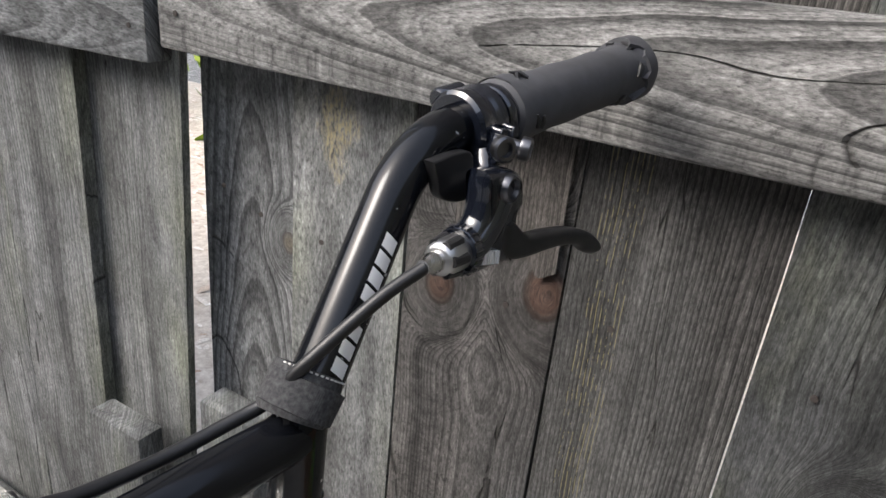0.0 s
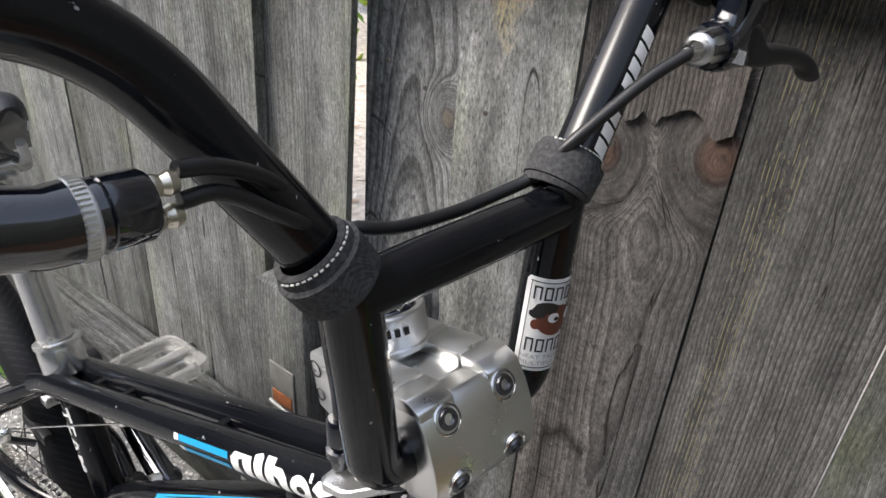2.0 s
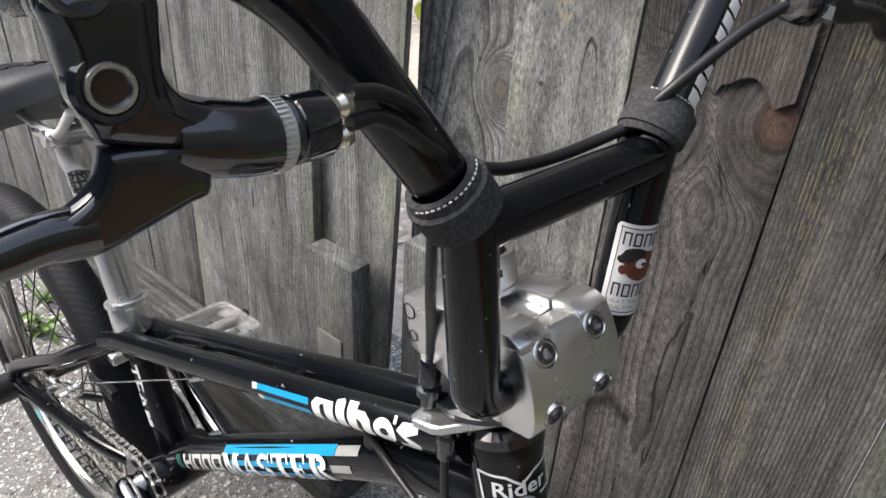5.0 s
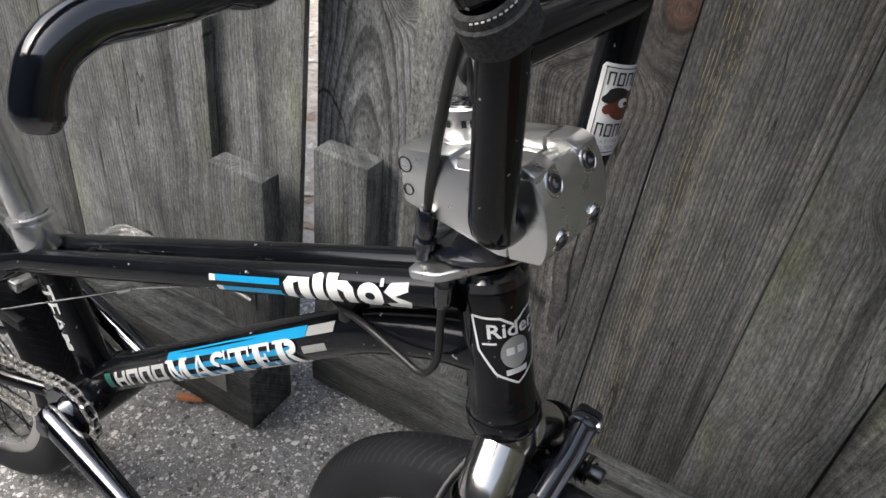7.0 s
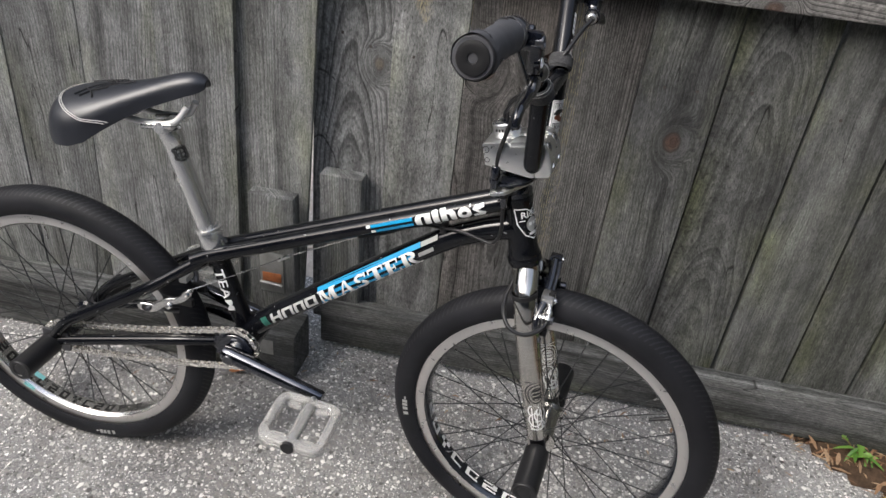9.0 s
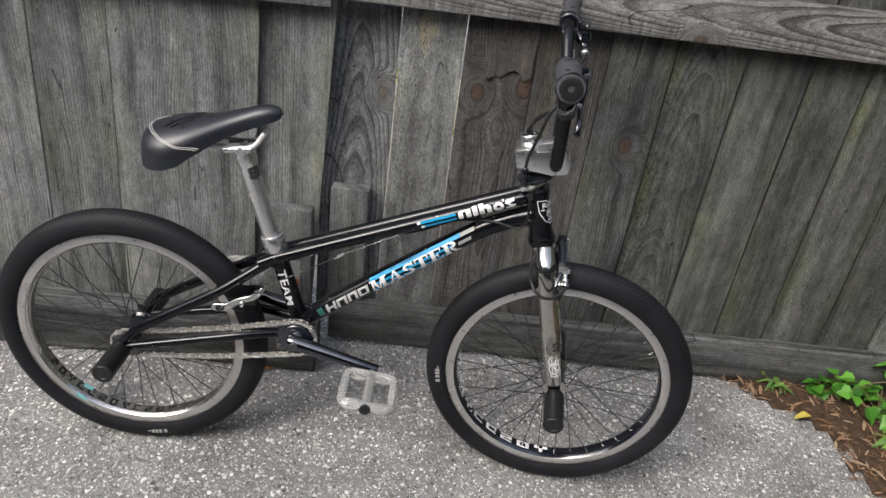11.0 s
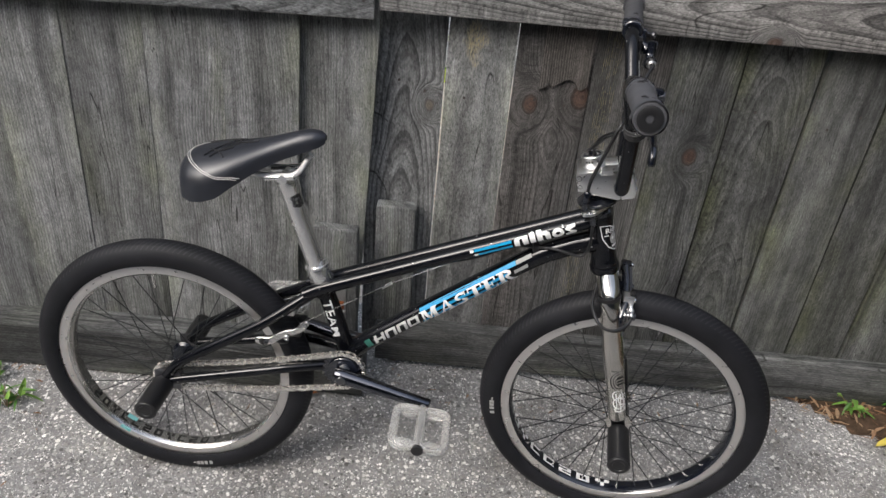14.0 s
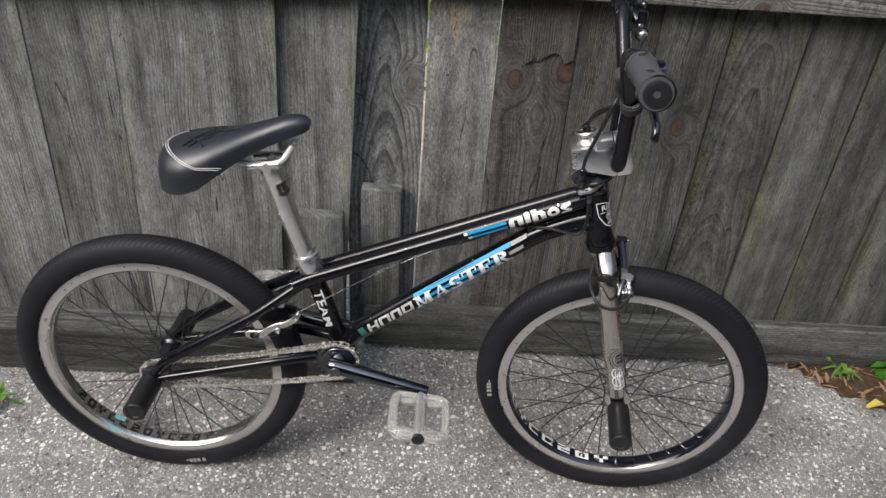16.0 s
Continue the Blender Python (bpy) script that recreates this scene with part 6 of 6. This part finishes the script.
# ---- wheels
def wheel(name, hub, xf, tread, front):
    w = new(name)
    w.parent = bike
    bm = bmesh.new()
    prof = []
    for i in range(21):
        a = radians(-132 + 264 * i / 20)
        prof.append((0.2390 + 0.0258 * math.cos(a), 0.0252 * math.sin(a)))
    lathe(bm, prof, hub, (0, 1, 0), 128)
    tyre = part("tyre", bm, tyre_black, w, "black slick street tyre, dusty at the edges", xf)
    if tread:
        bm = bmesh.new()
        for i in range(170):
            a = 2 * math.pi * i / 170
            for s in (-1, 1):
                for k in range(3):
                    y0, y1 = s * (0.002 + k * 0.006), s * (0.0078 + k * 0.006)
                    pts = []
                    for y, da in ((y0, 0.0), (y1, 0.018)):
                        r = 0.2390 + 0.0258 * math.sqrt(max(0, 1 - (y / 0.0252) ** 2)) + 0.0005
                        for e in (0, 0.011):
                            b = a + da + e + k * 0.022
                            pts.append(bm.verts.new(hub + V(r * math.cos(b), y, r * math.sin(b))))
                    bm.faces.new((pts[0], pts[1], pts[3], pts[2]))
        tr = part("tread", bm, tread_rubber, tyre, "fine chevron tread", xf)
        tr["kind"] = "stuff"
    for s in (-1, 1):
        bm = lathe(bmesh.new(), [(0.2241, s * 0.0150), (0.2247, s * 0.0165), (0.2231, s * 0.0175), (0.2060, s * 0.0168), (0.2050, s * 0.0150)], hub, (0, 1, 0), 128)
        part("rim_wall", bm, rim_alloy, w, "machined pale rim wall", xf)
    bm = lathe(bmesh.new(), [(0.2055, -0.0165), (0.2018, -0.0125), (0.2002, -0.006), (0.2002, 0.006), (0.2018, 0.0125), (0.2055, 0.0165)], hub, (0, 1, 0), 128)
    band = part("rim_bed", bm, black_ano if front else silver, w, xf=xf)
    bm = bmesh.new()
    marks = [(188 + i * 11.4, 8.0) for i in range(8)] if front else [(208 + i * 7, 4.4) for i in range(12)]
    strokes = (((0, 1, -1, -0.6), (0, 1, -0.2, 0.2), (0, 1, 0.6, 1), (0, 0.3, -1, 0), (0.7, 1, 0, 1)), ((0, 0.28, -1, 1), (0.28, 1, -1, -0.6), (0.28, 1, 0.6, 1)), ((0.36, 0.64, -1, 0.2), (0, 0.36, 0.1, 1), (0.64, 1, 0.1, 1)), ((0, 0.28, -1, 1), (0.72, 1, -1, 1), (0.28, 0.72, -1, -0.55), (0.28, 0.72, 0.55, 1)))
    for n, (a0, da) in enumerate(marks):
        for f0, f1, g0_, g1_ in strokes[(n * 3 + (n > 3)) % 4]:
            p = []
            for a in (radians(a0 + da * f0), radians(a0 + da * f1)):
                for y in (g0_ * 0.0085, g1_ * 0.0085):
                    r = 0.1997
                    p.append(bm.verts.new(hub + V(r * math.cos(a), y, r * math.sin(a))))
            bm.faces.new((p[0], p[1], p[3], p[2]))
    part("rim_decal", bm, white_ink if front else black_ink, band, "rim lettering drawn as bars", xf)
    if not front:
        bm = bmesh.new()
        for j in range(24):
            p = []
            for a in (radians(205 + 4 * j), radians(209 + 4 * j)):
                for y in (-0.0105, 0.0105):
                    p.append(bm.verts.new(hub + V(0.2000 * math.cos(a), y, 0.2000 * math.sin(a))))
            bm.faces.new((p[0], p[1], p[3], p[2]))
        part("rim_label", bm, silver, band, "shiny rim label", xf)
        bm = bmesh.new()
        p = [bm.verts.new(hub + V(r * math.cos(radians(a)), y, r * math.sin(radians(a)))) for a, r, y in ((232, 0.2050, -0.0172), (238, 0.2050, -0.0172), (238, 0.1980, 0.011), (232, 0.1980, 0.011))]
        bm.faces.new(p)
        p = [bm.verts.new(hub + V(r * math.cos(radians(a)), y, r * math.sin(radians(a)))) for a, r, y in ((232, 0.2113, -0.0178), (238, 0.2113, -0.0178), (238, 0.2050, -0.0174), (232, 0.2050, -0.0174))]
        bm.faces.new(p)
        part("tape", bm, teal_tape, band, "strip of teal tape", xf)
    # sidewall marks
    bm = bmesh.new()
    at = (192, 176) if front else (284, 300)
    for n, a0 in enumerate((at[0], at[0] - 2.6, at[0] - 4.6, at[0] - 6.4, at[0] - 8.2)):
        p = []
        for a in (radians(a0), radians(a0 - 1.5)):
            for r in ((0.2337, 0.2422) if n != 4 else (0.2358, 0.2385)):
                x = (r - 0.2390) / 0.0258
                p.append(bm.verts.new(hub + V(r * math.cos(a), -0.0254 * math.sqrt(1 - x * x) - 0.0002, r * math.sin(a))))
        bm.faces.new((p[0], p[1], p[3], p[2]))
    part("tyre_marks", bm, grey_ink, tyre, "pale sidewall lettering drawn as bars", xf)
    # hub
    hm = chrome if front else black_ano
    turned("hub_shell", [(0.0, -0.050), (0.006, -0.050), (0.008, -0.040), (0.0225, -0.036), (0.0230, -0.032), (0.0180, -0.028), (0.0172, 0.0), (0.0180, 0.028), (0.0230, 0.032), (0.0225, 0.036), (0.008, 0.040), (0.006, 0.050), (0.0, 0.050)], hub, (0, 1, 0), hm, w, "polished hub" if front else "black hub", xf, 36)
    turned("axle", [(0, -0.062), (0.0062, -0.062), (0.0062, 0.062), (0, 0.062)], hub, (0, 1, 0), dark_steel, w, xf=xf)
    # spokes, all on one mesh
    unit = bmesh.new()
    tube(unit, [(0, 0, 0), (0, 0, 1)], 1.0, 5)
    me = bpy.data.meshes.new("spoke")
    unit.to_mesh(me)
    unit.free()
    me.materials.append(spoke_mat)
    nip = bmesh.new()
    tube(nip, [(0, 0, 0), (0, 0, 1)], 1.0, 6)
    nme = bpy.data.meshes.new("nipple")
    nip.to_mesh(nme)
    nip.free()
    nme.materials.append(silver)
    for i in range(36):
        s = 1 if i % 2 else -1
        lead = 1 if (i // 2) % 2 else -1
        a = 2 * math.pi * i / 36
        b = a - lead * radians(62)
        p0 = hub + V(0.0185 * math.cos(b), s * 0.0342, 0.0185 * math.sin(b))
        p1 = hub + V(0.2007 * math.cos(a), s * 0.003, 0.2007 * math.sin(a))
        if xf is not None:
            p0, p1 = xf @ p0, xf @ p1
        d = p1 - p0
        for nm, data, q0, ln, rad in (("spoke", me, p0, d.length, 0.0010), ("nipple", nme, p1 - d.normalized() * 0.011, 0.011, 0.0017)):
            if nm == "nipple" and not front:
                continue
            o = new(nm, data)
            o.parent = w
            o.matrix_basis = Matrix.Translation(q0) @ d.to_track_quat("Z", "Y").to_matrix().to_4x4() @ Matrix.Diagonal((rad, rad, ln, 1))
    va = radians(28 if front else 98)
    e = V(math.cos(va), 0, math.sin(va))
    pipe("valve", [hub + e * 0.2002, hub + e * 0.1682, hub + e * 0.1677], [0.003, 0.0028, 0.0026], black_plastic if front else silver, w, "tyre valve", xf, 10)
    return w


wheel("front_wheel", HUB_F, STEER, True, True)
wheel("rear_wheel", HUB_R, None, True, False)

# ---- drive
d_r = V(0.1520, 0, -0.0270)
for s in (-1, 1):
    q, e = BB + V(0, s * 0.057, 0), BB - d_r * s + V(0, s * 0.076, 0)
    u = (e - q).normalized()
    arm = pipe("crank_arm", [q - u * 0.014, q - u * 0.012, q, q + u * 0.12, e + u * 0.008, e + u * 0.011], [0.0125, 0.0142, 0.0148, 0.0112, 0.0108, 0.009], crank_black, bike, "black tubular crank arm", None, 24)
    disc("crank_bolt", q + V(0, s * 0.0135, 0), (0, s, 0), 0.0085, 0.003, dark_steel, arm)
    disc("crank_boss", q - V(0, s * 0.016, 0), (0, s, 0), 0.014, 0.012, alloy, arm)
    # pedal
    c = e + V(0, s * 0.066, 0)
    bm = bmesh.new()
    hx, hy, hz, w = 0.052, 0.052, 0.0088, 0.0145

    def loop(rx, ry, r):
        return [(cx * (rx - r) + r * math.cos(a), cy * (ry - r) + r * math.sin(a)) for cx, cy, a0 in ((1, 1, 0), (-1, 1, 90), (-1, -1, 180), (1, -1, 270)) for a in (radians(a0 + 18 * i) for i in range(6))]

    sec = [(loop(hx, hy, 0.020), -hz + 0.004), (loop(hx, hy, 0.020), hz - 0.004), (loop(hx - 0.0035, hy - 0.0035, 0.017), hz), (loop(hx - w + 0.002, hy - w + 0.002, 0.010), hz), (loop(hx - w, hy - w, 0.009), hz - 0.002), (loop(hx - w, hy - w, 0.009), -hz + 0.002), (loop(hx - w + 0.002, hy - w + 0.002, 0.010), -hz), (loop(hx - 0.0035, hy - 0.0035, 0.017), -hz)]
    rings = [[bm.verts.new((x, y, z)) for x, y in o] for o, z in sec]
    for r0, r1 in zip(rings, rings[1:] + rings[:1]):
        for j in range(24):
            bm.faces.new((r0[j], r0[(j + 1) % 24], r1[(j + 1) % 24], r1[j]))
    box(bm, (-0.0085, -hy + 0.004, -0.0078), (0.0085, hy - 0.004, 0.0078), 0.0035)
    for x in (-1, 1):
        box(bm, (min(x * 0.012, x * 0.032), hy - w - 0.010, -0.0035), (max(x * 0.012, x * 0.032), hy - w + 0.002, 0.0035), 0.001)
        box(bm, (min(x * 0.012, x * 0.032), -hy + w - 0.002, -0.0035), (max(x * 0.012, x * 0.032), -hy + w + 0.008, 0.0035), 0.001)
    for x in (-0.0455, 0.0455):
        for y in (-0.026, -0.009, 0.009, 0.026):
            for z in (1, -1):
                lathe(bm, [(0.0022, 0), (0.0016, 0.0035), (0, 0.0035)], (x, y, z * hz), (0, 0, z), 8)
    m = Matrix.Translation(c) @ pose(0, 0, 0, 0, 6 if s < 0 else -4, 0)
    ped = part("pedal", bm, pedal_clear, bike, "clear plastic platform pedal, scuffed", m)
    pipe("pedal_axle", [e - V(0, s * 0.004, 0), e + V(0, s * 0.012, 0), e + V(0, s * 0.110, 0)], [0.0075, 0.0055, 0.0042], steel, ped)
    disc("bearing_cap", e + V(0, s * 0.1135, 0), (0, s, 0), 0.0105, 0.0055, black_plastic, ped, seg=32)

Y_CH = -0.040
R_F, R_B = 0.0370, 0.0265
bm = bmesh.new()
teeth = 22
ring = []
for i in range(teeth * 4):
    a = 2 * math.pi * i / (teeth * 4)
    r = R_F + (0.003 if i % 4 in (1, 2) else -0.002)
    ring.append((r * math.cos(a), r * math.sin(a)))
lo_, hi_ = ([bm.verts.new(BB + V(x, Y_CH + y, z)) for x, z in ring] for y in (-0.0018, 0.0018))
for i in range(len(ring)):
    j = (i + 1) % len(ring)
    bm.faces.new((lo_[i], lo_[j], hi_[j], hi_[i]))
bm.faces.new(lo_)
bm.faces.new(hi_)
spr = part("sprocket", bm, black_ano, bike, "small black chainring")
disc("sprocket_guard", BB + V(0, Y_CH - 0.003, 0), (0, -1, 0), 0.030, 0.003, black_ano, spr)
turned("rear_cog", [(0.0, -0.002), (R_B + 0.002, -0.0018), (R_B + 0.002, 0.0018), (0, 0.002)], HUB_R + V(0, Y_CH, 0), (0, 1, 0), dark_steel, bike)


def chain():
    """Plates and rollers along the two runs and round both sprockets, one joined piece."""
    c0, c1 = HUB_R + V(0, Y_CH, 0), BB + V(0, Y_CH, 0)
    d = c1 - c0
    al = math.atan2(d.z, d.x)
    ph = math.acos((R_B - R_F) / d.length)
    pts = []

    def arc(c, r, a0, a1, n):
        return [c + V(r * math.cos(a0 + (a1 - a0) * i / n), 0, r * math.sin(a0 + (a1 - a0) * i / n)) for i in range(n + 1)]

    pts += arc(c1, R_F, al + ph, al - ph, 40)
    pts += arc(c0, R_B, al - ph, al + ph - 2 * math.pi, 40)
    pts.append(pts[0])
    sag = []
    for a, b in zip(pts, pts[1:]):
        n = max(1, int((b - a).length / 0.003))
        for i in range(n):
            t = i / n
            sag.append(a.lerp(b, t) - V(0, 0, 0.006 * math.sin(math.pi * t) if (b - a).length > 0.1 else 0))
    sag.append(sag[0])
    out, acc, pitch = [sag[0]], 0.0, 0.0127
    for a, b in zip(sag, sag[1:]):
        acc += (b - a).length
        if acc >= pitch:
            out.append(b)
            acc -= pitch
    bm = bmesh.new()
    for i, (a, b) in enumerate(zip(out, out[1:] + out[:1])):
        u = (b - a)
        if u.length > 0.02 or u.length < 0.004:
            continue
        n = V(-u.z, 0, u.x).normalized()
        off = 0.0036 if i % 2 else 0.0026
        for s in (-1, 1):
            lo = []
            for y in (off * s, (off + 0.001) * s):
                lo.append([bm.verts.new(a + u * k + n * h + V(0, y, 0)) for k, h in ((-0.18, 0), (0.0, 0.0042), (0.25, 0.0040), (0.5, 0.0030), (0.75, 0.0040), (1.0, 0.0042), (1.18, 0), (1.0, -0.0042), (0.75, -0.004), (0.5, -0.003), (0.25, -0.004), (0.0, -0.0042))])
            for j in range(12):
                bm.faces.new((lo[0][j], lo[0][(j + 1) % 12], lo[1][(j + 1) % 12], lo[1][j]))
            bm.faces.new(lo[0])
            bm.faces.new(lo[1])
        tube(bm, [a + V(0, -0.0050, 0), a + V(0, 0.0050, 0)], 0.0024, 6)
    ob = part("chain", bm, chain_steel, bike, "bare steel roller chain, slightly rusty")
    return ob


chain()

# ---- seat
turned("seat_clamp", [(0.0162, -0.001), (0.0206, -0.001), (0.0214, 0.001), (0.0206, 0.024), (0.0196, 0.027), (0.0222, 0.0285), (0.0220, 0.0325), (0.0162, 0.0330)], SEAT_T + V(0.0005, 0, 0.002), SEAT_T - BB, post_alloy, bike, "bright seat clamp", None, 36)
POST_T = V(0.2080, 0, 0.666)
post = pipe("seatpost", [SEAT_T, POST_T - V(-0.004, 0, 0.016), POST_T + V(0.001, 0, 0.002)], [0.0160, 0.0160, 0.0160], post_alloy, bike, "scuffed silver seatpost", None, 30)
turned("post_head", [(0.0, -0.02), (0.0162, -0.02), (0.0185, -0.012), (0.0185, 0.004), (0.016, 0.007), (0, 0.007)], POST_T, POST_T - SEAT_T, post_alloy, post)
wrap("post_emblem", ring_polys(0.030, 0.0, 0.0125, 0.0100, 0.0014, 18) + ring_polys(0.030, 0, 0.008, 0.007, 0.0012, 14) + [rect(0.018, 0.042, -0.0007, 0.0007), rect(0.0293, 0.0307, -0.0095, 0.0095), rect(0.022, 0.0235, -0.009, 0.009), rect(0.0365, 0.038, -0.009, 0.009)] + ring_polys(0.024, 0.008, 0.004, 0.004, 0.0011, 12) + ring_polys(0.024, -0.008, 0.004, 0.004, 0.0011, 12) + ring_polys(0.036, 0.008, 0.004, 0.004, 0.0011, 12) + ring_polys(0.036, -0.008, 0.004, 0.004, 0.0011, 12), POST_T, SEAT_T, 0.0161, black_ink, post, (0.75, -0.7, 0), "small round black line emblem")
bm = bmesh.new()
tube(bm, [V(0.177, -0.019, 0.679), V(0.224, -0.019, 0.685)], 0.0065, 12)
tube(bm, [V(0.177, 0.019, 0.679), V(0.224, 0.019, 0.685)], 0.0065, 12)
tube(bm, [V(0.206, -0.027, 0.680), V(0.206, 0.027, 0.680)], 0.008, 14)
part("rail_clamp", bm, post_alloy, post)


def saddle():
    bm = bmesh.new()
    st = [(0.0430, 0.020, 0.668, 0.648), (0.0470, 0.040, 0.679, 0.637), (0.056, 0.058, 0.687, 0.631), (0.072, 0.069, 0.693, 0.629), (0.092, 0.0725, 0.6965, 0.630), (0.115, 0.070, 0.700, 0.637), (0.140, 0.060, 0.7045, 0.651), (0.165, 0.046, 0.7095, 0.6665), (0.190, 0.034, 0.716, 0.680), (0.215, 0.0265, 0.7235, 0.690), (0.238, 0.0228, 0.731, 0.6985), (0.258, 0.0200, 0.7335, 0.706), (0.270, 0.0160, 0.731, 0.710), (0.2775, 0.008, 0.724, 0.7145)]
    st = [(x - 0.0045, w, t + 0.021 + 0.008 * (x - 0.07) / 0.2, b + (0.014 if x < 0.12 else 0.019) + 0.008 * (x - 0.07) / 0.2) for x, w, t, b in st]
    n = 18
    rings = []
    for x, w, top, bot in st:
        r = []
        for j in range(n + 1):
            a = math.pi * j / n
            y = -w * math.cos(a)
            k = math.sin(a) ** 0.55
            z = bot + (top - bot) * k
            if abs(math.cos(a)) > 0.985:
                z = bot
            r.append(bm.verts.new((x, y, z)))
        for j in range(1, 8):
            a = j / 8
            r.append(bm.verts.new((x, w * (1 - 2 * a), bot + 0.010 * math.sin(math.pi * a))))
        rings.append(r)
    m = len(rings[0])
    for r0, r1 in zip(rings, rings[1:]):
        for j in range(m):
            bm.faces.new((r0[j], r0[(j + 1) % m], r1[(j + 1) % m], r1[j]))
    bm.faces.new(rings[0])
    bm.faces.new(rings[-1])
    bmesh.ops.smooth_vert(bm, verts=bm.verts, factor=0.35, use_axis_x=True, use_axis_y=True, use_axis_z=True)
    sd = part("saddle", bm, leather, bike, "padded black saddle with white piping and stitched lines")

    def surf(x, a):
        xs = [q[0] for q in st]
        w, top, bot = (np.interp(x, xs, [q[i] for q in st]) for i in (1, 2, 3))
        a = radians(a)
        return V(x, -w * math.cos(a), bot + (top - bot) * max(0.0, math.sin(a)) ** 0.55) + V(0, -math.cos(a) * 0.0006, 0.0006)

    for off in (0.0, 0.0042):
        for s in (0, 1):
            pts = []
            for i in range(26):
                t = i / 25
                a = 90 - 88 * t
                x = 0.0490 + off + 0.093 * t ** 2.1
                pts.append(surf(x, a if s == 0 else 180 - a))
            pipe("piping", pts, 0.00065, white_cord, sd, "white piping", seg=6)
    for x0, a0, x1, a1, bend in ((0.085, 62, 0.13, 95, 6), (0.09, 78, 0.128, 74, -6), (0.095, 58, 0.155, 88, 8), (0.10, 70, 0.118, 52, 4), (0.12, 100, 0.165, 84, -8), (0.075, 110, 0.14, 104, 7), (0.105, 118, 0.135, 96, 6)):
        pipe("embroidery", [surf(x0 + (x1 - x0) * i / 10, a0 + (a1 - a0) * i / 10 + bend * math.sin(math.pi * i / 10)) for i in range(11)], 0.0014, black_plastic, sd, "raised black stitching", seg=6)
    for s in (-1, 1):
        pipe("saddle_rail", curve_points([V(0.105, s * 0.024, 0.694), V(0.145, s * 0.021, 0.687), V(0.187, s * 0.0195, 0.684), V(0.226, s * 0.0195, 0.690), V(0.245, s * 0.012, 0.714)], 20), 0.0046, rail_white, sd, "pale silver saddle rail", seg=10)


saddle()
